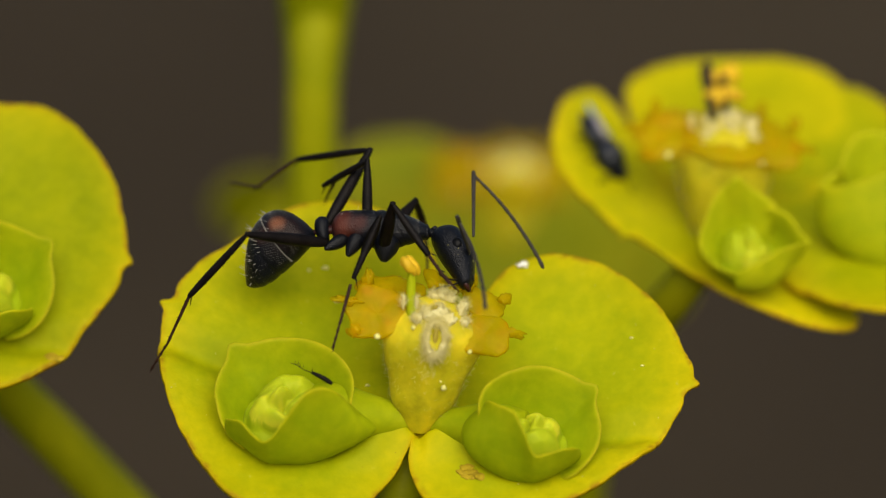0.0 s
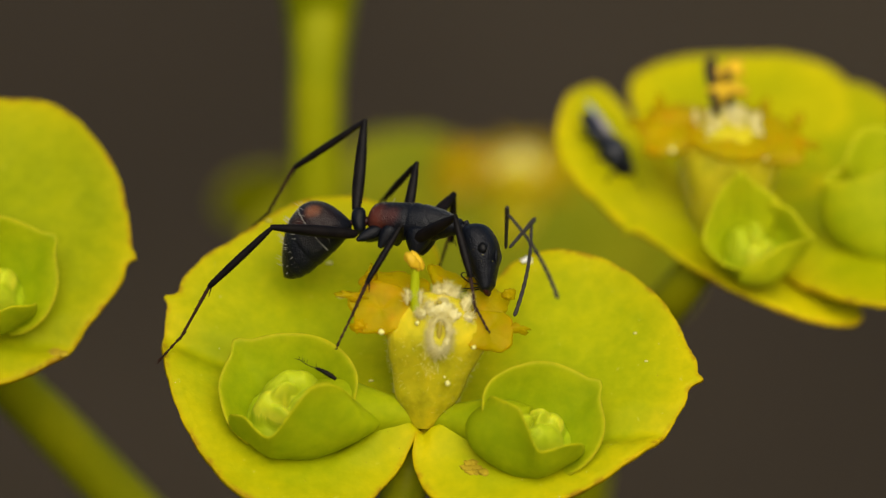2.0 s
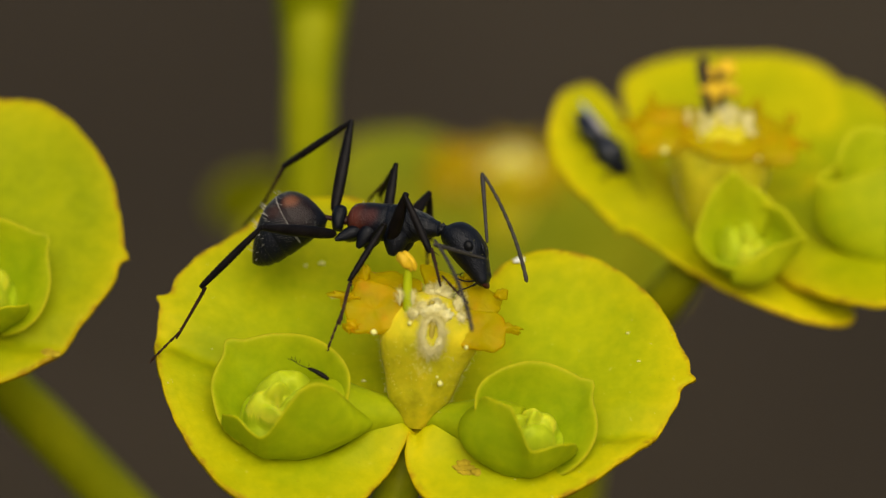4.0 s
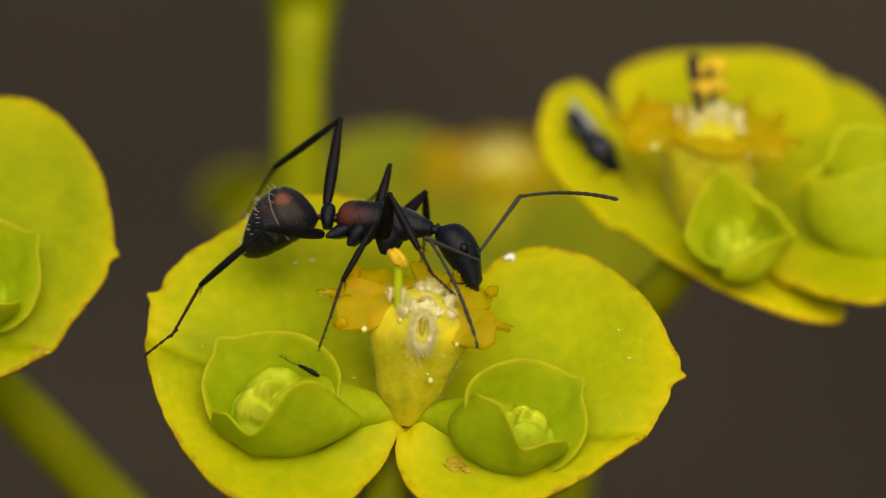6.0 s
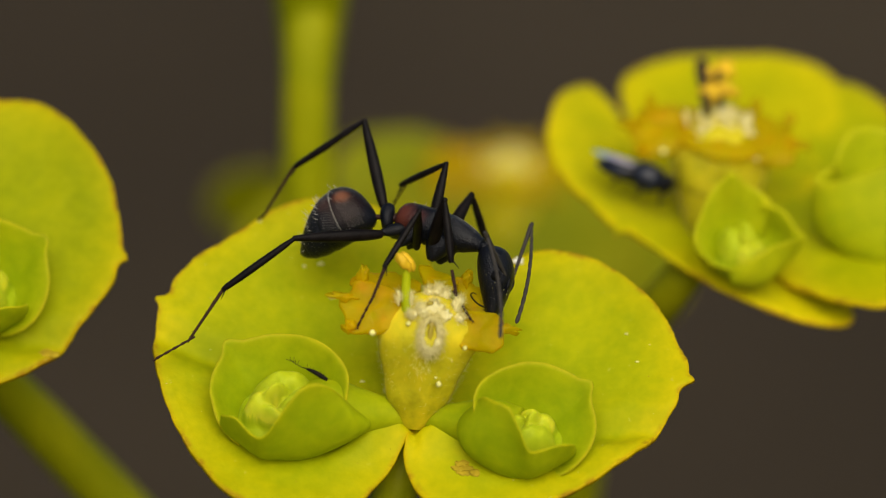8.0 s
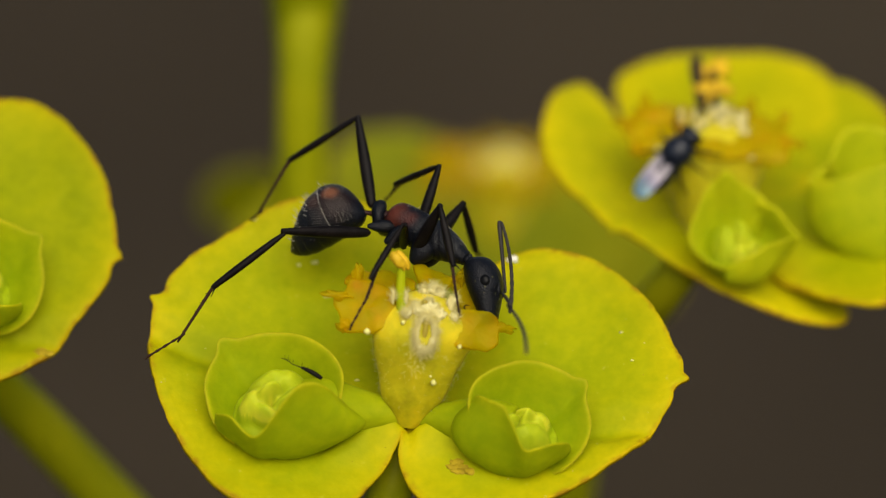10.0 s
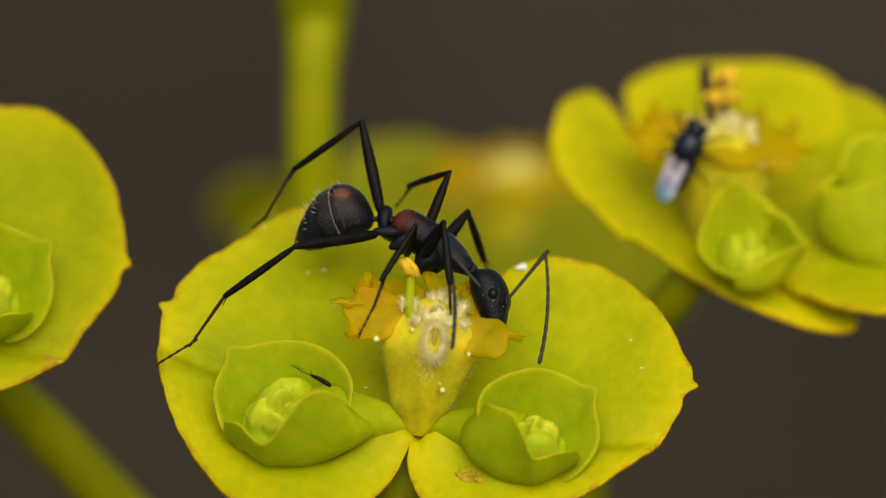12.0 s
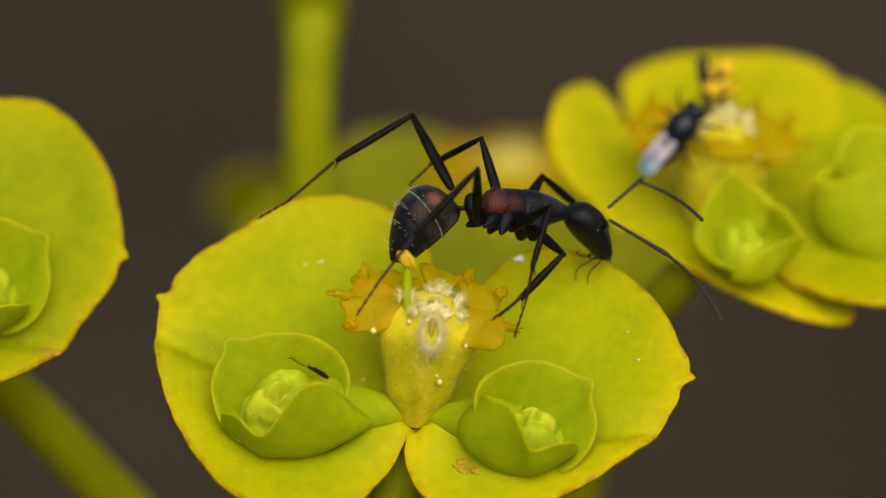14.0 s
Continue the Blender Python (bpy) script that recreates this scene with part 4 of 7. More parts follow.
    tagged(finish("mesosoma_down", *body_hairs(m, 240, 0.028, 8, 0.15, 1.8, 1, 0.0022, -0.3, True), HAIR, meso, "short pale down"), kind="stuff")
    tagged(finish("pronotum_down", *join(body_hairs(m, 320, 0.028, 18, 1.75, 2.6, 1, 0.0034, -0.15, True), body_hairs(m, 6, 0.16, 28, 0.2, 0.8, 1, 0.006, 0.6)), HAIR, meso, "pale scaly down"), kind="stuff")
    finish("collar", *lathe([(2.72, 0.20, 0.17, -0.03), (2.80, 0.285, 0.235, -0.03), (2.86, 0.26, 0.21, -0.035), (2.90, 0.15, 0.12, -0.04)], 24, 12), SHELL, meso, "raised collar before the neck")
    for x, z, r, ln, pitch, yaw in ((0.42, -0.24, 0.20, 0.84, 149, 26), (0.80, -0.10, 0.24, 0.82, 116, 14), (1.66, -0.10, 0.38, 0.88, 98, 14)):
        for s in (-1, 1):
            finish("coxa", *moved(lathe([(-0.05, r * 0.5, r * 0.5, 0), (ln * 0.22, r, r, 0), (ln * 0.55, r * 0.9, r * 0.95, 0), (ln * 0.85, r * 0.5, r * 0.55, 0), (ln, r * 0.25, r * 0.25, 0)], 18, 18),
                                  Matrix.Translation((x, 0.20 * s, z)) @ Matrix.Rotation(radians(pitch), 4, "Y") @ Matrix.Rotation(radians(yaw * s), 4, "Z")), SHELL, ant)
    # head: from the neck to the jaws
    h = [(-0.14, 0.09, 0.09, 0.02), (0.0, 0.11, 0.11, 0.04), (0.06, 0.30, 0.25, 0.12), (0.2, 0.47, 0.41, 0.18), (0.48, 0.59, 0.51, 0.22), (0.8, 0.63, 0.545, 0.24), (1.12, 0.60, 0.515, 0.23), (1.5, 0.49, 0.41, 0.17), (1.86, 0.38, 0.29, 0.10), (2.04, 0.33, 0.21, 0.05), (2.12, 0.22, 0.13, 0.03)]
    v, f = lathe(h, 36, 60)
    w = []
    for x, y, z in v:
        # flat cheeks, a shallow pit for each antenna
        pit = math.exp(-((x - 1.32) / 0.12) ** 2 - ((abs(y) - 0.30) / 0.10) ** 2) if z > 0.3 else 0
        k = 1 + 0.010 * noise.noise((x * 2.5, y * 2.5, z * 2.5))
        w.append((x, y * k, z * k - 0.07 * pit))
    head = ant_piece("head", "head", (w, f), SHELL, "black shagreened head")
    for s in (-1, 1):
        finish("eye", *blob((0.92, 0.535 * s, 0.38), (0.19, 0.11, 0.18), 20), EYE, head, "dark round bulging eye")
        finish("mandible", *moved(lathe([(0, 0.15, 0.11, 0), (0.16, 0.15, 0.10, 0), (0.3, 0.09, 0.07, 0), (0.36, 0.02, 0.02, 0)], 14, 12),
                                  Matrix.Translation((1.92, 0.16 * s, 0.02)) @ Matrix.Rotation(radians(-18 * s), 4, "Z")), JAW, head, "dark red-brown jaw")
        finish("palp", *tube([(0, 1.95, 0.12 * s, 0.0, 0.030), (0.4, 1.90, 0.22 * s, -0.38, 0.022), (0.7, 1.80, 0.30 * s, -0.78, 0.020), (0.85, 1.88, 0.32 * s, -1.0, 0.017), (1, 2.05, 0.30 * s, -1.12, 0.010)], 7, 20), LEG, head)
        finish("palp", *tube([(0, 1.90, 0.18 * s, -0.05, 0.028), (0.4, 1.70, 0.26 * s, -0.36, 0.024), (0.7, 1.44, 0.30 * s, -0.52, 0.022), (0.85, 1.38, 0.30 * s, -0.44, 0.018), (1, 1.44, 0.28 * s, -0.34, 0.010)], 7, 20), LEG, head)
        finish("frontal_ridge", *tube([(0, 0.98, 0.19 * s, 0.73, 0.02), (0.5, 1.24, 0.22 * s, 0.66, 0.05), (1, 1.52, 0.14 * s, 0.53, 0.02)], 8, 14), SHELL, head)
    finish("clypeus", *blob((1.76, 0, 0.25), (0.32, 0.27, 0.12), 20, 0.1), SHELL, head)
    rng = random.Random(12)
    dust = []
    for k in range(9):
        x, a = rng.uniform(0.8, 2.0), rng.uniform(-0.6, 3.7)
        w, hh, mid = spline(h, x)
        q = rng.uniform(0.006, 0.013)
        dust.append(blob((x, w * math.cos(a), mid + hh * math.sin(a)), (q, q, q), 6, 0.3, k))
    tagged(finish("pollen", *join(*dust), SPECK, head, "pollen grains stuck to the head"), kind="stuff")
    tagged(finish("head_down", *body_hairs(h, 110, 0.035, 9, 0.1, 1.9, 1, 0.0016, -0.3, True), HAIR, head, "short pale down"), kind="stuff")
    # legs
    def bristly(stops, n, seed, x0, x1):
        """Limb piece with short dark bristles."""
        rng = random.Random(seed)
        roots = []
        for k in range(n):
            x, a = rng.uniform(x0, x1), rng.uniform(0, 6.28)
            w, h, _ = spline(stops, x)
            roots.append(((x, w * math.cos(a), h * math.sin(a)), (0.9, math.cos(a), math.sin(a))))
        return join(lathe(stops, 14, 18), hairs(roots, 0.075, 0.006, rng, 0.3))

    for c in "RL":
        for n, fem, tib, met, tar, th in (("1", 1.85, 1.85, 1.0, 0.85, 1.08), ("2", 2.1, 1.98, 1.12, 1.0, 0.88), ("3", 2.80, 2.68, 1.75, 1.15, 1.0)):
            a = 0.165 * th
            ant_piece(f"{c}{n}_femur", "femur", bristly([(-0.06, 0.05, 0.05, 0), (0.05, a * 0.7, a * 0.8, 0), (fem * 0.3, a * 0.9, a * 1.12, 0), (fem * 0.65, a * 0.8, a, 0), (fem - 0.12, a * 0.5, a * 0.6, 0), (fem + 0.05, a * 0.42, a * 0.5, 0)], 36, 40 + int(n), 0.2, fem), LEG)
            b = 0.105 * th
            t = ant_piece(f"{c}{n}_tibia", "tibia", bristly([(-0.06, b * 0.55, b * 0.6, 0), (0.08, b * 0.62, b * 0.65, 0), (0.35, b * 0.8, b * 0.9, 0), (tib * 0.6, b, b * 1.12, 0), (tib - 0.1, b * 0.8, b * 0.85, 0), (tib + 0.03, b * 0.55, b * 0.6, 0)], 54, 50 + int(n), 0.1, tib), LEG)
            finish("spur", *tube([(0, tib - 0.05, 0, 0.05, 0.03), (1, tib + 0.22, 0, 0.22, 0.008)], 6, 4), LEG, t)
            ant_piece(f"{c}{n}_metatarsus", "metatarsus", bristly([(-0.03, 0.046, 0.046, 0), (0.2, 0.050, 0.054, 0), (met * 0.6, 0.043, 0.045, 0), (met + 0.02, 0.040, 0.040, 0), (met + 0.16, 0.03, 0.03, 0)], 40, 60 + int(n), 0.05, met), FOOT)
            r = random.Random(int(n))
            pieces = [lathe([(-0.2, 0.03, 0.03, 0), (-0.1, 0.036, 0.036, 0), (0.02, 0.03, 0.03, 0)], 8, 4)]
            q = tar / 4
            for k in range(4):
                pieces.append(moved(lathe([(-0.01, 0.026, 0.026, 0), (q * 0.4, 0.034, 0.034, 0), (q * 0.85, 0.046, 0.046, 0), (q + 0.01, 0.03, 0.03, 0)], 8, 6), Matrix.Translation((k * q, 0, 0))))
            for s in (-1, 1):
                pieces.append(tube([(0, tar, 0, 0, 0.02), (0.5, tar + 0.07, 0.05 * s, 0.03, 0.015), (1, tar + 0.12, 0.07 * s, -0.02, 0.005)], 6, 5))
            ant_piece(f"{c}{n}_tarsus", "tarsus", join(*pieces), FOOT)
    # antennae
    for c in ("Ar", "Al"):
        ant_piece(f"{c}_scape", "antenna_scape", lathe([(-0.14, 0.035, 0.035, 0), (-0.04, 0.05, 0.05, 0), (0.1, 0.05, 0.05, 0), (1.3, 0.062, 0.062, 0), (2.0, 0.075, 0.075, 0), (2.12, 0.05, 0.05, 0)], 10, 16), HORN)
        q = 3.5 / 11
        stops = []
        for k in range(11):
            r = 0.048 + 0.0014 * k
            for u, g in ((0.04, 0.86), (0.3, 1.04), (0.8, 1.06), (0.96, 0.86)):
                x = (k + u) * q
                stops.append((x, r * g, r * g, 0.16 * (1 - ((x - 1.75) / 1.75) ** 2)))
        stops = [(-0.02, 0.03, 0.03, 0)] + stops + [(3.54, 0.02, 0.02, 0)]
        ant_piece(f"{c}_flagellum", "antenna_flagellum", lathe(stops, 10, 90), HORN)


make_ant()

# ---- the small fly on the head behind ----
fly = new("fly")
fly.scale = (1.08, 1.08, 1.08)
tagged(fly, "tiny blue-black fly with pale folded wings", "fly")


def make_fly():
    finish("thorax", *blob((0.22, 0, 0.44), (0.58, 0.46, 0.42), 16, 0.1), FLY, fly)
    finish("abdomen", *lathe([(-1.35, 0.05, 0.05, 0.3), (-1.1, 0.28, 0.2, 0.32), (-0.6, 0.42, 0.30, 0.36), (0.0, 0.34, 0.28, 0.4)], 16, 14), FLY, fly)
    hd = finish("head", *blob((0.82, 0, 0.42), (0.22, 0.34, 0.30), 16), FLY, fly)
    for s in (-1, 1):
        finish("eye", *blob((0.86, 0.22 * s, 0.46), (0.16, 0.14, 0.2), 12), EYE, hd)
        finish("antenna", *tube([(0, 1.0, 0.06 * s, 0.5, 0.02), (0.5, 1.35, 0.2 * s, 0.6, 0.018), (0.8, 1.9, 0.36 * s, 0.62, 0.018), (1, 2.3, 0.5 * s, 0.6, 0.012)], 6, 10), LEG, hd)
        wing = moved(blob((-0.95, 0, 0), (0.82, 0.31, 0.02), 20), Matrix.Translation((0.2, 0.12 * s, 0.68)) @ Matrix.Rotation(radians(7 * s), 4, "Z") @ Matrix.Rotation(radians(-3), 4, "Y"))
        finish("wing", *wing, FLYWING, fly, "pale bluish folded wing")
        for k, (x, dx) in enumerate(((0.5, 0.5), (0.25, 0.0), (0.0, -0.6))):
            finish("leg", *tube([(0, x, 0.2 * s, 0.3, 0.05), (1, x + dx * 0.5, 0.62 * s, 0.5, 0.045), (2, x + dx, 1.0 * s, 0.03, 0.025)], 6, 8), LEG, fly)


make_fly()


# ---- what moves ----
def motions():
    walk(ant, [
        (0, plan(-3.42, 0.30, 0.79, 0.0, 1.6, 0.0)),
        (0.5, plan(-2.86, 0.73, 0.79, -0.0, 0.1, -16.6)),
        (1, plan(-2.77, 0.75, 0.78, 0.2, -0.6, -17.4)),
        (1.5, plan(-2.68, 0.77, 0.77, -1.1, 3.3, -18.6)),
        (2, plan(-2.44, 0.68, 0.91, -0.9, 3.3, -14.8)),
        (2.5, plan(-2.49, 0.55, 0.92, -0.7, 4.2, -9.7)),
        (5, plan(-2.95, 0.84, 0.91, -2.0, 5.1, -21.6)),
        (5.5, plan(-2.88, 0.81, 0.95, -2.4, 6.7, -20.1)),
        (6, plan(-2.86, 0.53, 0.91, -1.0, 6.5, -8.8)),
        (6.5, plan(-2.61, 0.69, 0.84, -2.2, 8.2, -15.3)),
        (7, plan(-2.38, 0.83, 0.87, -3.2, 8.4, -21.0)),
        (7.5, plan(-1.95, 0.76, 0.93, -5.0, 15.0, -18.6)),
        (8, plan(-1.32, 0.81, 1.02, -6.4, 16.8, -21.2)),
        (10.5, plan(-1.43, 0.82, 1.07, -11.7, 28.2, -23.6)),
        (11, plan(-1.31, 0.74, 1.23, -9.1, 27.2, -19.4)),
        (11.5, plan(-1.43, 0.70, 1.18, -9.2, 30.0, -17.8)),
        (12, plan(-1.52, 0.76, 1.12, -11.1, 31.0, -20.9)),
        (12.5, plan(-1.45, 0.68, 1.06, -8.2, 28.8, -16.6)),
        (13, plan(-1.50, 0.63, 0.90, -5.1, 21.6, -13.6)),
        (13.3, plan(-1.26, -0.31, 0.93, -1.6, -3.5, 24.8)),
        (13.5, plan(-0.79, -0.29, 1.19, -3.8, -8.5, 24.1)),
        (13.8, plan(0.93, -0.46, 1.19, 1.0, 1.5, 32.4)),
        (14, plan(1.20, -0.37, 1.29, 1.6, 3.2, 27.4)),
    ])
    walk(ant_part["gaster"], [
        (0, bone(-0.59, 0.00, -0.14, -2.56, 0.45, -1.73)), (0.5, bone(-0.65, -0.20, -0.12, -2.70, -0.25, -1.63)), (1, bone(-0.62, -0.19, 0.01, -2.69, -0.37, -1.51)),
        (1.5, bone(-0.65, -0.22, -0.01, -2.65, -0.44, -1.62)), (2, bone(-0.57, -0.15, -0.12, -2.52, -0.25, -1.81)), (2.5, bone(-0.67, -0.11, -0.10, -2.65, -0.03, -1.75)),
        (5, bone(-0.69, -0.27, 0.02, -2.82, -0.79, -1.39)), (5.5, bone(-0.68, -0.25, -0.09, -2.82, -0.47, -1.47)), (6, bone(-0.64, -0.10, -0.07, -2.80, 0.16, -1.35)),
        (6.5, bone(-0.70, -0.19, -0.02, -2.79, -0.40, -1.54)), (7, bone(-0.64, -0.24, -0.02, -2.68, -0.65, -1.59)), (7.5, bone(-0.53, -0.17, -0.24, -2.42, -0.28, -1.97)),
        (8, bone(-0.61, -0.22, -0.21, -2.49, -0.25, -1.86)), (10.5, bone(-0.64, -0.24, -0.34, -2.10, -0.09, -2.36)), (11, bone(-0.70, -0.22, -0.30, -2.22, -0.14, -2.34)),
        (11.5, bone(-0.60, -0.16, -0.30, -2.17, 0.17, -2.14)), (12, bone(-0.56, -0.18, -0.34, -2.24, 0.06, -2.11)), (12.5, bone(-0.64, -0.17, -0.28, -2.12, 0.10, -2.29)),
        (13, bone(-0.68, -0.15, -0.10, -2.40, -0.00, -1.97)), (13.3, bone(-0.61, 0.28, 0.05, -2.42, 1.12, -1.69)), (13.5, bone(-0.69, 0.30, 0.12, -2.63, 1.01, -1.46)),
        (13.8, bone(-0.57, 0.36, -0.02, -2.17, 1.38, -1.86)), (14, bone(-0.64, 0.33, -0.13, -2.57, 0.71, -1.69)),
    ])
    walk(ant_part["petiole"], [
        (0, bone(0.00, 0.00, 0.00, -0.59, 0.00, -0.14)), (0.5, bone(0.00, 0.00, 0.00, -0.65, -0.20, -0.12)), (1, bone(0.00, 0.00, 0.00, -0.62, -0.19, 0.01)),
        (1.5, bone(0.00, 0.00, 0.00, -0.65, -0.22, -0.01)), (2, bone(0.00, 0.00, 0.00, -0.57, -0.15, -0.12)), (2.5, bone(0.00, 0.00, 0.00, -0.67, -0.11, -0.10)),
        (5, bone(0.00, 0.00, 0.00, -0.69, -0.27, 0.02)), (5.5, bone(0.00, 0.00, 0.00, -0.68, -0.25, -0.09)), (6, bone(0.00, 0.00, 0.00, -0.64, -0.10, -0.07)),
        (6.5, bone(0.00, 0.00, 0.00, -0.70, -0.19, -0.02)), (7, bone(0.00, 0.00, 0.00, -0.64, -0.24, -0.02)), (7.5, bone(0.00, 0.00, 0.00, -0.53, -0.17, -0.24)),
        (8, bone(0.00, 0.00, 0.00, -0.61, -0.22, -0.21)), (10.5, bone(0.00, 0.00, 0.00, -0.64, -0.24, -0.34)), (11, bone(0.00, 0.00, 0.00, -0.70, -0.22, -0.30)),
        (11.5, bone(0.00, 0.00, 0.00, -0.60, -0.16, -0.30)), (12, bone(0.00, 0.00, 0.00, -0.56, -0.18, -0.34)), (12.5, bone(0.00, 0.00, 0.00, -0.64, -0.17, -0.28)),
        (13, bone(0.00, 0.00, 0.00, -0.68, -0.15, -0.10)), (13.3, bone(0.00, 0.00, 0.00, -0.61, 0.28, 0.05)), (13.5, bone(0.00, 0.00, 0.00, -0.69, 0.30, 0.12)),
        (13.8, bone(0.00, 0.00, 0.00, -0.57, 0.36, -0.02)), (14, bone(0.00, 0.00, 0.00, -0.64, 0.33, -0.13)),
    ])
    walk(ant_part["head"], [
        (0, bone(3.07, 0.00, 0.00, 4.05, -0.87, -1.64)), (0.5, bone(2.99, 0.00, 0.00, 4.03, -0.28, -1.86)), (1, bone(2.99, 0.00, 0.00, 4.04, -0.44, -1.79)),
        (1.5, bone(2.98, -0.00, 0.00, 4.16, -0.38, -1.72)), (2, bone(3.00, -0.00, 0.00, 3.83, -0.22, -1.99)), (2.5, bone(3.03, 0.00, -0.00, 3.94, -0.45, -1.90)),
        (5, bone(2.95, -0.00, 0.00, 4.48, 0.60, -1.46)), (5.5, bone(2.97, 0.00, 0.00, 4.44, 0.54, -1.60)), (6, bone(3.04, -0.00, 0.00, 4.42, 0.21, -1.72)),
        (6.5, bone(3.00, 0.00, -0.00, 4.39, -0.27, -1.61)), (7, bone(2.96, 0.00, -0.00, 4.34, 0.23, -1.67)), (7.5, bone(2.98, 0.00, -0.00, 4.43, 0.15, -1.62)),
        (8, bone(2.96, 0.00, 0.00, 3.80, 0.31, -2.12)), (10.5, bone(2.95, -0.00, 0.00, 4.61, -0.04, -1.35)), (11, bone(2.98, 0.00, 0.00, 4.54, 0.00, -1.50)),
        (11.5, bone(3.00, 0.00, 0.00, 4.69, -0.15, -1.31)), (12, bone(2.98, -0.00, -0.00, 4.68, 0.16, -1.34)), (12.5, bone(3.00, -0.00, 0.00, 4.60, -0.26, -1.39)),
        (13, bone(3.02, 0.00, 0.00, 4.83, -0.33, -1.04)), (13.3, bone(2.91, -0.00, 0.00, 4.38, 0.50, -1.36)), (13.5, bone(2.93, 0.00, 0.00, 4.30, 0.63, -1.37)),
        (13.8, bone(2.85, -0.00, 0.00, 4.30, 0.73, -1.09)), (14, bone(2.90, -0.00, -0.00, 4.48, 0.38, -1.29)),
    ])
    walk(ant_part["R1_femur"], [
        (0, bone(1.53, -0.42, -0.55, 1.78, -1.68, 0.77)), (0.5, bone(1.49, -0.42, -0.56, 2.09, -1.00, 1.10, 5)), (1, bone(1.49, -0.42, -0.56, 2.05, -1.20, 1.02, 5)),
        (1.5, bone(1.49, -0.42, -0.56, 1.86, -1.16, 1.10, 2)), (2, bone(1.50, -0.42, -0.55, 2.96, -1.24, 0.23, 24)), (2.5, bone(1.51, -0.42, -0.55, 2.61, -1.33, 0.62, 15)),
        (5, bone(1.47, -0.42, -0.56, 2.06, -1.42, 0.89, 4)), (5.5, bone(1.48, -0.42, -0.56, 1.98, -1.57, 0.80, 3)), (6, bone(1.52, -0.41, -0.56, 1.73, -1.61, 0.84, -5)),
        (6.5, bone(1.50, -0.42, -0.56, 1.62, -1.37, 1.03, -7)), (7, bone(1.48, -0.42, -0.56, 1.63, -1.39, 1.01, -7)), (7.5, bone(1.49, -0.42, -0.55, 2.00, -1.64, 0.73, 3)),
        (8, bone(1.48, -0.42, -0.56, 1.81, -1.50, 0.90, -2)), (10.5, bone(1.48, -0.42, -0.56, 1.84, -1.42, 0.96, -2)), (11, bone(1.49, -0.42, -0.56, 1.69, -1.42, 0.98, -5)),
        (11.5, bone(1.50, -0.42, -0.56, 1.71, -1.39, 1.00, -5)), (12, bone(1.49, -0.42, -0.55, 1.89, -1.71, 0.70, 1)), (12.5, bone(1.50, -0.42, -0.55, 1.81, -1.80, 0.64, -1)),
        (13, bone(1.51, -0.42, -0.55, 2.21, -1.55, 0.73, 9)), (13.3, bone(1.45, -0.41, -0.55, 2.26, -2.05, -0.29, 43)), (13.5, bone(1.46, -0.41, -0.55, 2.10, -2.14, -0.55, 60)),
        (13.8, bone(1.42, -0.40, -0.55, 1.83, -2.19, -0.76, 86)), (14, bone(1.45, -0.41, -0.54, 1.71, -2.08, -1.29, 127)),
    ])
    walk(ant_part["R1_tibia"], [
        (0, bone(1.78, -1.68, 0.77, 2.87, -1.77, -0.69)), (0.5, bone(2.09, -1.00, 1.10, 2.91, -1.07, -0.26)), (1, bone(2.05, -1.20, 1.02, 2.82, -1.28, -0.34)),
        (1.5, bone(1.86, -1.16, 1.10, 2.81, -1.03, -0.37)), (2, bone(2.96, -1.24, 0.23, 3.54, -1.26, -1.43)), (2.5, bone(2.61, -1.33, 0.62, 3.17, -1.24, -1.28)),
        (5, bone(2.06, -1.42, 0.89, 3.05, -1.28, -0.46, 1)), (5.5, bone(1.98, -1.57, 0.80, 2.99, -1.44, -0.57, 1)), (6, bone(1.73, -1.61, 0.84, 2.68, -1.73, -0.50, 1)),
        (6.5, bone(1.62, -1.37, 1.03, 2.69, -1.26, -0.35, 1)), (7, bone(1.63, -1.39, 1.01, 2.75, -1.12, -0.35, 1)), (7.5, bone(2.00, -1.64, 0.73, 3.00, -1.32, -0.81)),
        (8, bone(1.81, -1.50, 0.90, 2.62, -1.21, -1.04, -1)), (10.5, bone(1.84, -1.42, 0.96, 2.96, -1.31, -0.17, 1)), (11, bone(1.69, -1.42, 0.98, 2.51, -1.24, -0.64)),
        (11.5, bone(1.71, -1.39, 1.00, 2.92, -1.05, -0.41, 1)), (12, bone(1.89, -1.71, 0.70, 2.93, -1.66, -0.55, 1)), (12.5, bone(1.81, -1.80, 0.64, 2.66, -1.93, -0.56, 1)),
        (13, bone(2.21, -1.55, 0.73, 2.76, -1.74, -0.71, 3)), (13.3, bone(2.26, -2.05, -0.29, 2.32, -2.36, -1.90, 6)), (13.5, bone(2.10, -2.14, -0.55, 1.91, -2.30, -2.24, 7)),
        (13.8, bone(1.83, -2.19, -0.76, 1.15, -2.22, -1.96, 8)), (14, bone(1.71, -2.08, -1.29, 0.65, -1.82, -2.54, 8)),
    ])
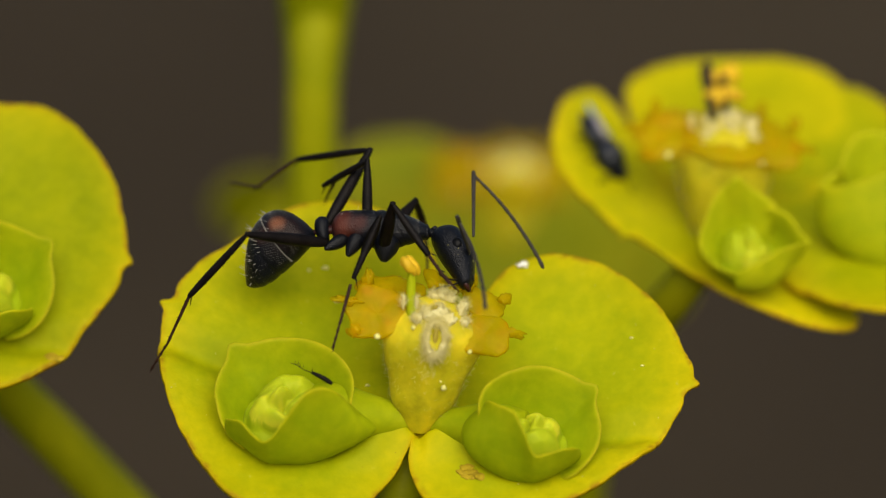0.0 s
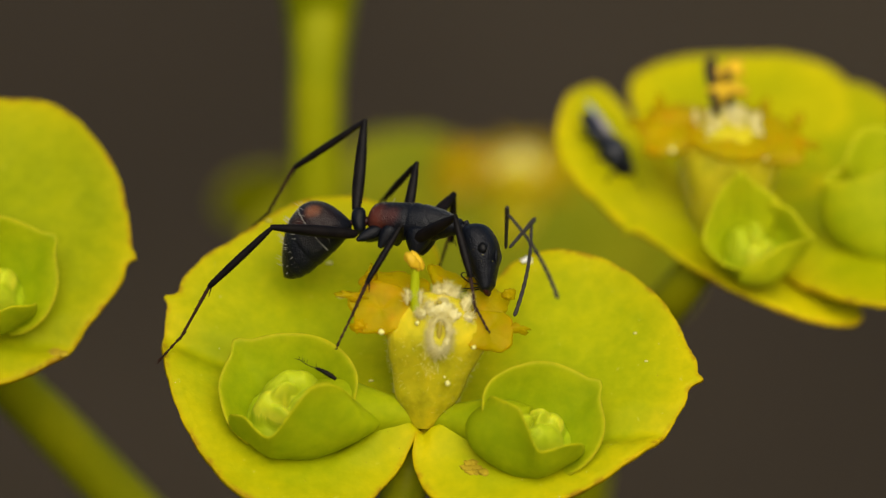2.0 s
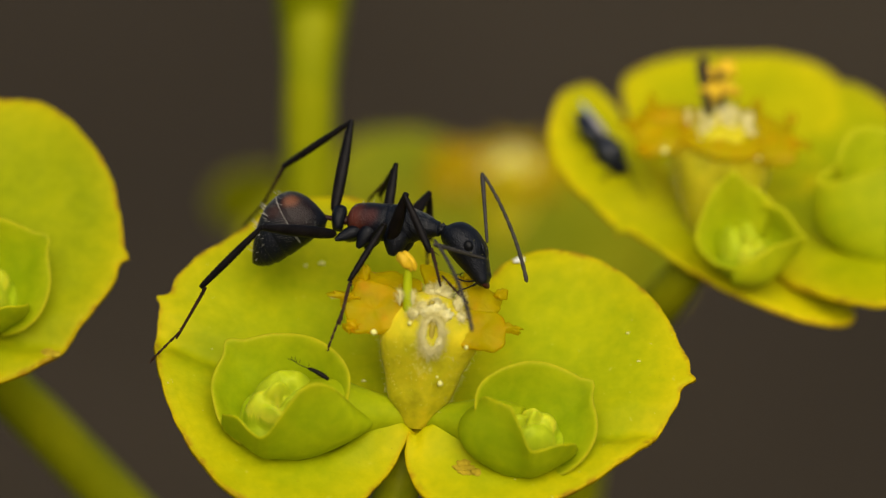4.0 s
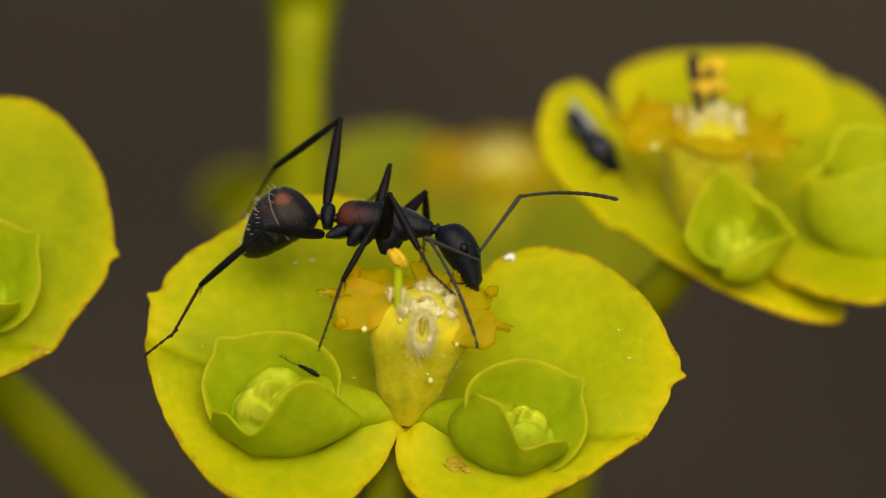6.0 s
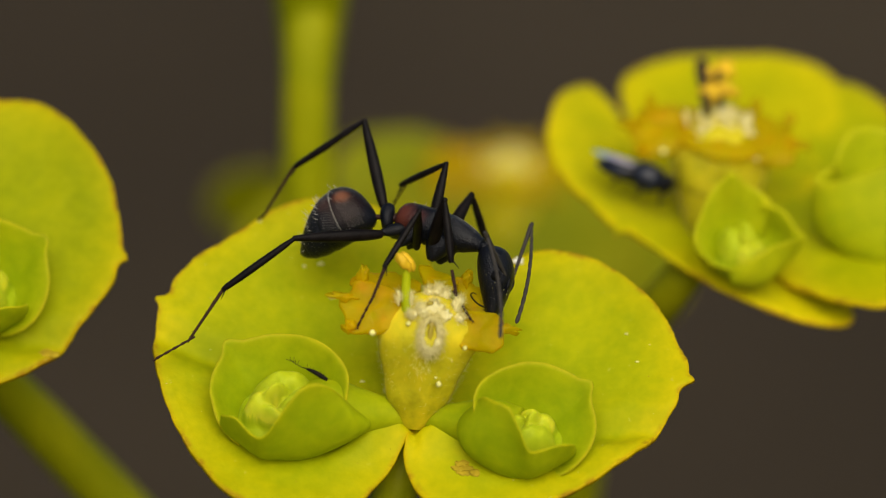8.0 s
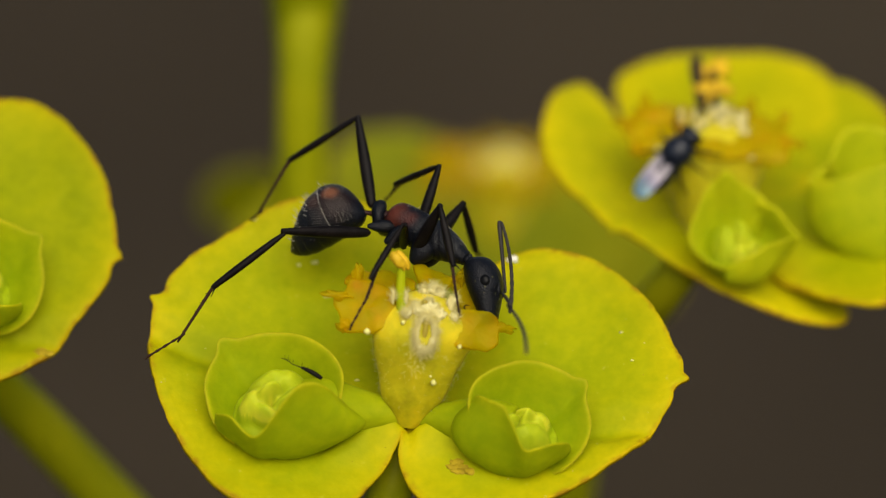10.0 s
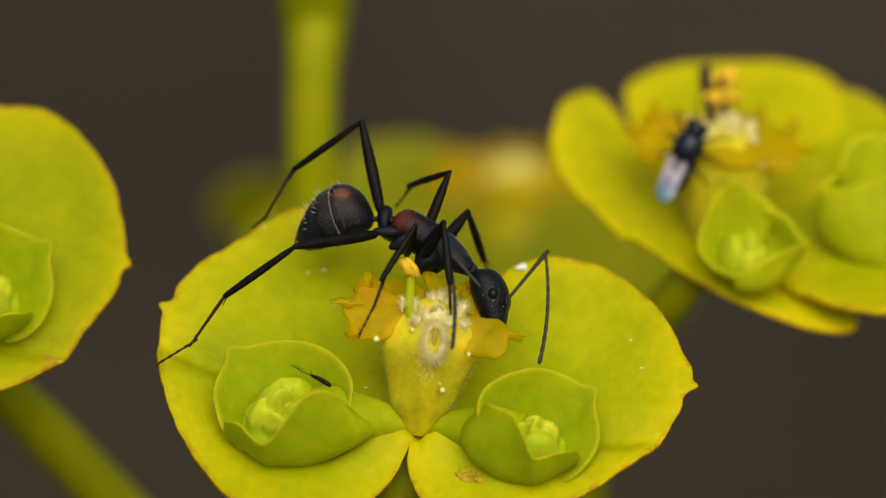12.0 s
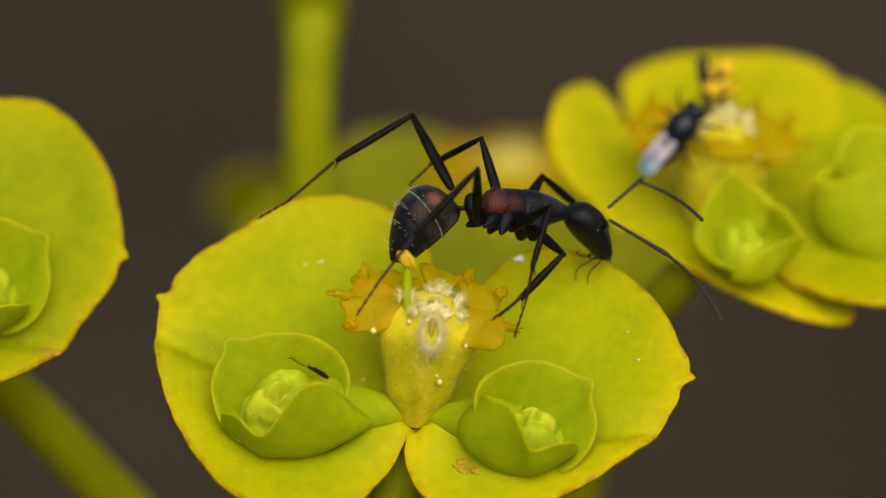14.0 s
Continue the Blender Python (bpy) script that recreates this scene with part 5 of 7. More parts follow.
    walk(ant_part["R1_metatarsus"], [
        (0, bone(2.87, -1.77, -0.69, 3.18, -1.94, -1.10)), (0.5, bone(2.91, -1.07, -0.26, 3.19, -1.13, -0.93, 3)), (1, bone(2.82, -1.28, -0.34, 3.12, -1.33, -1.01, 3)),
        (1.5, bone(2.81, -1.03, -0.37, 3.10, -1.09, -0.95, 3)), (2, bone(3.54, -1.26, -1.43, 3.74, -1.27, -2.35, 3)), (2.5, bone(3.17, -1.24, -1.28, 3.33, -1.34, -2.03, 3)),
        (5, bone(3.05, -1.28, -0.46, 3.69, -1.03, -1.42, 4)), (5.5, bone(2.99, -1.44, -0.57, 3.67, -1.19, -1.33, 6)), (6, bone(2.68, -1.73, -0.50, 3.28, -1.64, -1.36, 5)),
        (6.5, bone(2.69, -1.26, -0.35, 3.23, -1.12, -1.21, 5)), (7, bone(2.75, -1.12, -0.35, 3.17, -1.00, -1.22, 4)), (7.5, bone(3.00, -1.32, -0.81, 3.47, -1.26, -1.55, 5)),
        (8, bone(2.62, -1.21, -1.04, 3.00, -1.20, -1.72, 4)), (10.5, bone(2.96, -1.31, -0.17, 3.44, -1.26, -0.77, 5)), (11, bone(2.51, -1.24, -0.64, 2.89, -1.20, -1.49, 4)),
        (11.5, bone(2.92, -1.05, -0.41, 3.44, -1.06, -0.90, 4)), (12, bone(2.93, -1.66, -0.55, 3.48, -1.48, -1.38, 3)), (12.5, bone(2.66, -1.93, -0.56, 3.23, -1.79, -1.48, 3)),
        (13, bone(2.76, -1.74, -0.71, 3.02, -1.69, -1.69, 1)), (13.3, bone(2.32, -2.36, -1.90, 2.37, -2.52, -2.67, 2)), (13.5, bone(1.91, -2.30, -2.24, 1.79, -2.24, -3.24, 3)),
        (13.8, bone(1.15, -2.22, -1.96, 0.80, -2.17, -2.56, 2)), (14, bone(0.65, -1.82, -2.54, 0.31, -1.85, -2.81, 2)),
    ])
    walk(ant_part["R1_tarsus"], [
        (0, bone(3.18, -1.94, -1.10, 3.53, -2.07, -1.48)), (0.5, bone(3.19, -1.13, -0.93, 3.44, -1.19, -1.44, 3)), (1, bone(3.12, -1.33, -1.01, 3.40, -1.38, -1.49, 3)),
        (1.5, bone(3.10, -1.09, -0.95, 3.32, -1.17, -1.36, 3)), (2, bone(3.74, -1.27, -2.35, 4.16, -1.21, -3.05, 3)), (2.5, bone(3.33, -1.34, -2.03, 3.72, -1.37, -2.63, 3)),
        (5, bone(3.69, -1.03, -1.42, 4.26, -0.90, -1.83, 4)), (5.5, bone(3.67, -1.19, -1.33, 4.23, -1.08, -1.77, 4)), (6, bone(3.28, -1.64, -1.36, 3.88, -1.63, -1.80, 4)),
        (6.5, bone(3.23, -1.12, -1.21, 3.77, -1.07, -1.64, 4)), (7, bone(3.17, -1.00, -1.22, 3.72, -0.89, -1.68, 4)), (7.5, bone(3.47, -1.26, -1.55, 4.04, -1.16, -2.04, 4)),
        (8, bone(3.00, -1.20, -1.72, 3.44, -1.17, -2.08, 4)), (10.5, bone(3.44, -1.26, -0.77, 3.87, -1.10, -1.48, 2)), (11, bone(2.89, -1.20, -1.49, 3.27, -1.08, -2.23, 1)),
        (11.5, bone(3.44, -1.06, -0.90, 3.94, -1.02, -1.39, 3)), (12, bone(3.48, -1.48, -1.38, 4.03, -1.31, -2.25, 1)), (12.5, bone(3.23, -1.79, -1.48, 3.76, -1.65, -2.37, 1)),
        (13, bone(3.02, -1.69, -1.69, 3.29, -1.63, -2.63)), (13.3, bone(2.37, -2.52, -2.67, 2.52, -2.69, -3.36)), (13.5, bone(1.79, -2.24, -3.24, 1.74, -2.22, -4.09, 2)),
        (13.8, bone(0.80, -2.17, -2.56, 0.42, -2.03, -3.16, -2)), (14, bone(0.31, -1.85, -2.81, -0.00, -1.86, -3.04, -3)),
    ])
    walk(ant_part["R2_femur"], [
        (0, bone(0.94, -0.16, -0.71, 1.41, -1.90, 0.37)), (0.5, bone(0.81, -0.12, -0.67, 1.81, -1.83, 0.03, 26)), (1, bone(0.81, -0.11, -0.67, 1.79, -1.84, 0.01, 26)),
        (1.5, bone(0.82, -0.11, -0.68, 1.76, -1.84, 0.06, 24)), (2, bone(0.87, -0.05, -0.65, 1.52, -1.98, -0.12, 23)), (2.5, bone(0.92, -0.04, -0.64, 1.33, -2.04, -0.16, 13)),
        (5, bone(0.77, -0.13, -0.67, 1.92, -1.76, 0.01, 30)), (5.5, bone(0.80, -0.10, -0.66, 1.80, -1.84, -0.05, 29)), (6, bone(0.90, -0.06, -0.66, 1.46, -1.99, -0.05, 15)),
        (6.5, bone(0.86, -0.09, -0.68, 1.57, -1.92, 0.06, 16)), (7, bone(0.81, -0.11, -0.68, 1.73, -1.85, 0.05, 23)), (7.5, bone(0.90, -0.04, -0.64, 1.35, -2.03, -0.18, 16)),
        (8, bone(0.91, -0.14, -0.72, 1.30, -1.91, 0.35, -6)), (10.5, bone(0.90, -0.04, -0.64, 1.31, -2.04, -0.15, 12)), (11, bone(0.94, -0.04, -0.65, 1.17, -2.06, -0.12, -4)),
        (11.5, bone(0.96, -0.07, -0.68, 1.15, -2.02, 0.07, -12)), (12, bone(0.92, -0.10, -0.70, 1.28, -1.97, 0.18, -5)), (12.5, bone(0.97, -0.16, -0.72, 1.12, -1.90, 0.43, -18)),
        (13, bone(0.95, -0.25, -0.73, 1.30, -1.70, 0.75, -13)), (13.3, bone(1.12, -0.13, -0.70, 0.21, -1.80, 0.18, -59)), (13.5, bone(1.21, -0.13, -0.63, -0.12, -1.70, -0.19, -79)),
        (13.8, bone(0.90, -0.20, -0.64, 1.24, -2.11, 0.15, 7)), (14, bone(0.92, -0.15, -0.66, 1.18, -2.09, 0.12, 2)),
    ])
    walk(ant_part["R2_tibia"], [
        (0, bone(1.41, -1.90, 0.37, 0.59, -1.90, -1.68)), (0.5, bone(1.81, -1.83, 0.03, 0.85, -2.12, -1.78)), (1, bone(1.79, -1.84, 0.01, 0.78, -2.16, -1.83, 1)),
        (1.5, bone(1.76, -1.84, 0.06, 0.88, -2.14, -1.86)), (2, bone(1.52, -1.98, -0.12, 0.64, -2.21, -1.86)), (2.5, bone(1.33, -2.04, -0.16, 0.39, -2.30, -1.83, 1)),
        (5, bone(1.92, -1.76, 0.01, 1.14, -2.06, -1.93, -1)), (5.5, bone(1.80, -1.84, -0.05, 1.09, -2.10, -1.93, -1)), (6, bone(1.46, -1.99, -0.05, 0.67, -2.11, -1.92)),
        (6.5, bone(1.57, -1.92, 0.06, 0.98, -2.39, -1.58, -1)), (7, bone(1.73, -1.85, 0.05, 1.05, -2.10, -1.85, -1)), (7.5, bone(1.35, -2.03, -0.18, 0.83, -2.35, -2.01, -2)),
        (8, bone(1.30, -1.91, 0.35, 0.98, -2.32, -1.39, -3)), (10.5, bone(1.31, -2.04, -0.15, 1.47, -2.54, -1.43, -8)), (11, bone(1.17, -2.06, -0.12, 1.25, -2.52, -1.59, -7)),
        (11.5, bone(1.15, -2.02, 0.07, 1.20, -2.46, -1.44, -6)), (12, bone(1.28, -1.97, 0.18, 1.42, -2.35, -1.41, -7)), (12.5, bone(1.12, -1.90, 0.43, 1.12, -2.26, -1.27, -6)),
        (13, bone(1.30, -1.70, 0.75, 1.01, -2.00, -1.06, -4)), (13.3, bone(0.21, -1.80, 0.18, -0.95, -1.49, -1.26, -4)), (13.5, bone(-0.12, -1.70, -0.19, -1.45, -1.11, -1.74, -5)),
        (13.8, bone(1.24, -2.11, 0.15, 0.79, -1.99, -1.72)), (14, bone(1.18, -2.09, 0.12, 0.68, -2.17, -1.60)),
    ])
    walk(ant_part["R2_metatarsus"], [
        (0, bone(0.59, -1.90, -1.68, 0.36, -2.06, -2.61)), (0.5, bone(0.85, -2.12, -1.78, 0.52, -2.30, -2.79, 1)), (1, bone(0.78, -2.16, -1.83, 0.45, -2.38, -2.80, 1)),
        (1.5, bone(0.88, -2.14, -1.86, 0.63, -2.37, -2.80)), (2, bone(0.64, -2.21, -1.86, 0.25, -2.31, -2.90, 1)), (2.5, bone(0.39, -2.30, -1.83, 0.12, -2.43, -2.87)),
        (5, bone(1.14, -2.06, -1.93, 1.06, -2.28, -2.88, -1)), (5.5, bone(1.09, -2.10, -1.93, 0.94, -2.30, -2.92, -1)), (6, bone(0.67, -2.11, -1.92, 0.47, -2.24, -2.96)),
        (6.5, bone(0.98, -2.39, -1.58, 0.74, -2.45, -2.72)), (7, bone(1.05, -2.10, -1.85, 0.79, -2.22, -2.92)), (7.5, bone(0.83, -2.35, -2.01, 0.73, -2.44, -3.09, -1)),
        (8, bone(0.98, -2.32, -1.39, 0.92, -2.40, -2.48, -1)), (10.5, bone(1.47, -2.54, -1.43, 1.68, -2.55, -2.49, -2)), (11, bone(1.25, -2.52, -1.59, 1.37, -2.54, -2.68, -1)),
        (11.5, bone(1.20, -2.46, -1.44, 1.43, -2.49, -2.50, -2)), (12, bone(1.42, -2.35, -1.41, 1.67, -2.36, -2.46, -2)), (12.5, bone(1.12, -2.26, -1.27, 1.27, -2.28, -2.36, -2)),
        (13, bone(1.01, -2.00, -1.06, 0.92, -2.02, -2.19, -1)), (13.3, bone(-0.95, -1.49, -1.26, -1.48, -1.25, -2.31, -3)), (13.5, bone(-1.45, -1.11, -1.74, -2.08, -0.95, -2.57, -5)),
        (13.8, bone(0.79, -1.99, -1.72, 0.68, -1.92, -2.91, -2)), (14, bone(0.68, -2.17, -1.60, 0.53, -2.09, -2.79, -2)),
    ])
    walk(ant_part["R2_tarsus"], [
        (0, bone(0.36, -2.06, -2.61, 0.11, -2.06, -3.63)), (0.5, bone(0.52, -2.30, -2.79, 0.15, -2.41, -3.72)), (1, bone(0.45, -2.38, -2.80, 0.10, -2.57, -3.67)),
        (1.5, bone(0.63, -2.37, -2.80, 0.38, -2.58, -3.66, -1)), (2, bone(0.25, -2.31, -2.90, -0.09, -2.47, -3.80)), (2.5, bone(0.12, -2.43, -2.87, -0.19, -2.49, -3.82)),
        (5, bone(1.06, -2.28, -2.88, 0.90, -2.41, -3.82, -1)), (5.5, bone(0.94, -2.30, -2.92, 0.84, -2.44, -3.84, -2)), (6, bone(0.47, -2.24, -2.96, 0.29, -2.40, -3.83, -1)),
        (6.5, bone(0.74, -2.45, -2.72, 0.51, -2.52, -3.78, -1)), (7, bone(0.79, -2.22, -2.92, 0.54, -2.35, -3.87)), (7.5, bone(0.73, -2.44, -3.09, 0.54, -2.50, -4.07, -1)),
        (8, bone(0.92, -2.40, -2.48, 0.76, -2.46, -3.51, -1)), (10.5, bone(1.68, -2.55, -2.49, 1.72, -2.61, -3.45, -1)), (11, bone(1.37, -2.54, -2.68, 1.38, -2.60, -3.64, -1)),
        (11.5, bone(1.43, -2.49, -2.50, 1.51, -2.46, -3.48, -1)), (12, bone(1.67, -2.36, -2.46, 1.79, -2.44, -3.36, -1)), (12.5, bone(1.27, -2.28, -2.36, 1.32, -2.26, -3.45, -1)),
        (13, bone(0.92, -2.02, -2.19, 0.67, -2.07, -3.35, -1)), (13.3, bone(-1.48, -1.25, -2.31, -2.03, -1.00, -3.33, -2)), (13.5, bone(-2.08, -0.95, -2.57, -2.82, -0.71, -3.13, -8)),
        (13.8, bone(0.68, -1.92, -2.91, 0.52, -1.82, -4.01)), (14, bone(0.53, -2.09, -2.79, 0.26, -1.96, -3.95, -1)),
    ])
    walk(ant_part["R3_femur"], [
        (0, bone(-0.20, -0.40, -0.44, -2.54, -1.93, -0.25)), (0.5, bone(-0.27, -0.61, -0.35, -2.05, -2.76, -0.15, 1)), (1, bone(-0.30, -0.63, -0.39, -2.12, -2.75, -0.16, 2)),
        (1.5, bone(-0.26, -0.63, -0.37, -2.04, -2.80, -0.40, -4)), (2, bone(-0.26, -0.58, -0.45, -2.33, -2.47, -0.40, -3)), (2.5, bone(-0.36, -0.53, -0.43, -2.35, -2.50, -0.40, -3)),
        (5, bone(-0.20, -0.64, -0.56, -1.19, -3.26, -0.57, -4)), (5.5, bone(-0.25, -0.64, -0.66, -1.05, -3.32, -0.70, -7)), (6, bone(-0.35, -0.50, -0.57, -1.65, -2.98, -0.59, -5)),
        (6.5, bone(-0.23, -0.57, -0.40, -1.34, -3.13, -0.58, -12)), (7, bone(-0.21, -0.64, -0.41, -1.17, -3.26, -0.62, -15)), (7.5, bone(-0.05, -0.56, -0.69, -1.81, -2.68, -1.13, -17)),
        (8, bone(-0.10, -0.61, -0.64, -2.03, -2.42, -1.56, -25)), (10.5, bone(-0.08, -0.60, -0.80, -1.68, -2.45, -2.17, -34)), (11, bone(-0.11, -0.58, -0.64, -1.92, -1.89, -2.32, -36)),
        (11.5, bone(-0.10, -0.55, -0.70, -1.66, -2.20, -2.35, -38)), (12, bone(-0.08, -0.57, -0.67, -1.41, -2.41, -2.30, -40)), (12.5, bone(-0.20, -0.56, -0.79, -1.74, -2.49, -2.12, -34)),
        (13, bone(-0.21, -0.55, -0.50, -2.29, -1.96, -1.73, -28)), (13.3, bone(-0.37, -0.12, -0.50, -1.43, -2.30, 0.90, 33)), (13.5, bone(-0.56, -0.04, -0.44, -1.88, -2.30, 0.57, 21)),
        (13.8, bone(-0.32, -0.05, -0.36, -1.53, -2.11, 1.11, 32)), (14, bone(-0.24, -0.15, -0.45, -1.42, -2.20, 1.05, 32)),
    ])
    walk(ant_part["R3_tibia"], [
        (0, bone(-2.54, -1.93, -0.25, -4.24, -1.10, -2.15)), (0.5, bone(-2.05, -2.76, -0.15, -4.02, -2.71, -1.96, -1)), (1, bone(-2.12, -2.75, -0.16, -4.12, -2.63, -1.96, -1)),
        (1.5, bone(-2.04, -2.80, -0.40, -3.91, -2.78, -2.33, -1)), (2, bone(-2.33, -2.47, -0.40, -4.23, -2.34, -2.29, -1)), (2.5, bone(-2.35, -2.50, -0.40, -4.17, -2.38, -2.35, -1)),
        (5, bone(-1.19, -3.26, -0.57, -3.03, -2.95, -2.50, -1)), (5.5, bone(-1.05, -3.32, -0.70, -2.92, -3.17, -2.62, -1)), (6, bone(-1.65, -2.98, -0.59, -3.49, -2.57, -2.49, -1)),
        (6.5, bone(-1.34, -3.13, -0.58, -3.07, -3.60, -2.59, -1)), (7, bone(-1.17, -3.26, -0.62, -2.82, -3.88, -2.64, -1)), (7.5, bone(-1.81, -2.68, -1.13, -3.44, -2.37, -3.25, -1)),
        (8, bone(-2.03, -2.42, -1.56, -3.64, -2.64, -3.69, -1)), (10.5, bone(-1.68, -2.45, -2.17, -2.72, -2.58, -4.63, -2)), (11, bone(-1.92, -1.89, -2.32, -3.17, -2.01, -4.69, -2)),
        (11.5, bone(-1.66, -2.20, -2.35, -2.73, -2.21, -4.80, -2)), (12, bone(-1.41, -2.41, -2.30, -2.55, -2.09, -4.71, -2)), (12.5, bone(-1.74, -2.49, -2.12, -2.91, -2.46, -4.52, -2)),
        (13, bone(-2.29, -1.96, -1.73, -3.83, -1.60, -3.91, -3)), (13.3, bone(-1.43, -2.30, 0.90, -3.24, -1.46, -1.28, -4)), (13.5, bone(-1.88, -2.30, 0.57, -3.88, -1.42, -1.22, -6)),
        (13.8, bone(-1.53, -2.11, 1.11, -3.07, -1.13, -1.25, -1)), (14, bone(-1.42, -2.20, 1.05, -2.94, -1.41, -0.98, -3)),
    ])
    walk(ant_part["R3_metatarsus"], [
        (0, bone(-4.24, -1.10, -2.15, -4.88, -0.27, -3.57)), (0.5, bone(-4.02, -2.71, -1.96, -4.96, -2.34, -3.41, -3)), (1, bone(-4.12, -2.63, -1.96, -5.11, -2.17, -3.35, -4)),
        (1.5, bone(-3.91, -2.78, -2.33, -4.86, -2.32, -3.74, -3)), (2, bone(-4.23, -2.34, -2.29, -5.07, -2.09, -3.82, -2)), (2.5, bone(-4.17, -2.38, -2.35, -4.98, -2.12, -3.88, -2)),
        (5, bone(-3.03, -2.95, -2.50, -3.94, -2.46, -3.94, -3)), (5.5, bone(-2.92, -3.17, -2.62, -3.76, -2.74, -4.10, -2)), (6, bone(-3.49, -2.57, -2.49, -4.23, -2.12, -4.01, -1)),
        (6.5, bone(-3.07, -3.60, -2.59, -3.76, -3.41, -4.18, -1)), (7, bone(-2.82, -3.88, -2.64, -3.50, -3.65, -4.23, -1)), (7.5, bone(-3.44, -2.37, -3.25, -3.87, -2.51, -4.96, -1)),
        (8, bone(-3.64, -2.64, -3.69, -4.11, -2.81, -5.44)), (10.5, bone(-2.72, -2.58, -4.63, -2.85, -2.36, -6.36)), (11, bone(-3.17, -2.01, -4.69, -3.39, -1.66, -6.40, -1)),
        (11.5, bone(-2.73, -2.21, -4.80, -2.99, -1.68, -6.46, -1)), (12, bone(-2.55, -2.09, -4.71, -2.75, -1.71, -6.41, -1)), (12.5, bone(-2.91, -2.46, -4.52, -3.01, -2.48, -6.27)),
        (13, bone(-3.83, -1.60, -3.91, -4.23, -1.08, -5.55, -2)), (13.3, bone(-3.24, -1.46, -1.28, -3.49, -0.15, -2.41, -1)), (13.5, bone(-3.88, -1.42, -1.22, -4.96, -0.94, -2.72, -14)),
        (13.8, bone(-3.07, -1.13, -1.25, -3.44, -0.70, -2.44, -9)), (14, bone(-2.94, -1.41, -0.98, -3.80, -0.97, -2.41, -13)),
    ])
    walk(ant_part["R3_tarsus"], [
        (0, bone(-4.88, -0.27, -3.57, -5.40, 0.36, -4.42)), (0.5, bone(-4.96, -2.34, -3.41, -5.64, -2.55, -4.38, -1)), (1, bone(-5.11, -2.17, -3.35, -5.82, -1.95, -4.25, -1)),
        (1.5, bone(-4.86, -2.32, -3.74, -5.61, -1.92, -4.56, -2)), (2, bone(-5.07, -2.09, -3.82, -5.85, -1.81, -4.64, -2)), (2.5, bone(-4.98, -2.12, -3.88, -5.67, -1.60, -4.67, -2)),
        (5, bone(-3.94, -2.46, -3.94, -4.81, -2.50, -4.71, -3)), (5.5, bone(-3.76, -2.74, -4.10, -4.66, -2.45, -4.80, -3)), (6, bone(-4.23, -2.12, -4.01, -5.06, -1.79, -4.76, -2)),
        (6.5, bone(-3.76, -3.41, -4.18, -4.65, -3.24, -4.90, -3)), (7, bone(-3.50, -3.65, -4.23, -4.37, -3.79, -4.97, -3)), (7.5, bone(-3.87, -2.51, -4.96, -4.66, -2.58, -5.80, -4)),
        (8, bone(-4.11, -2.81, -5.44, -4.85, -3.08, -6.30, -4)), (10.5, bone(-2.85, -2.36, -6.36, -3.41, -2.39, -7.37, -6)), (11, bone(-3.39, -1.66, -6.40, -3.98, -1.84, -7.41, -5)),
        (11.5, bone(-2.99, -1.68, -6.46, -3.53, -1.83, -7.50, -6)), (12, bone(-2.75, -1.71, -6.41, -3.26, -1.88, -7.53, -6)), (12.5, bone(-3.01, -2.48, -6.27, -3.59, -2.63, -7.26, -5)),
        (13, bone(-4.23, -1.08, -5.55, -5.00, -1.26, -6.55, -4)), (13.3, bone(-3.49, -0.15, -2.41, -3.72, 0.72, -3.14, 3)), (13.5, bone(-4.96, -0.94, -2.72, -5.36, -0.13, -3.43, -5)),
        (13.8, bone(-3.44, -0.70, -2.44, -4.05, -0.31, -3.43, -6)), (14, bone(-3.80, -0.97, -2.41, -4.28, -0.72, -3.34, -5)),
    ])
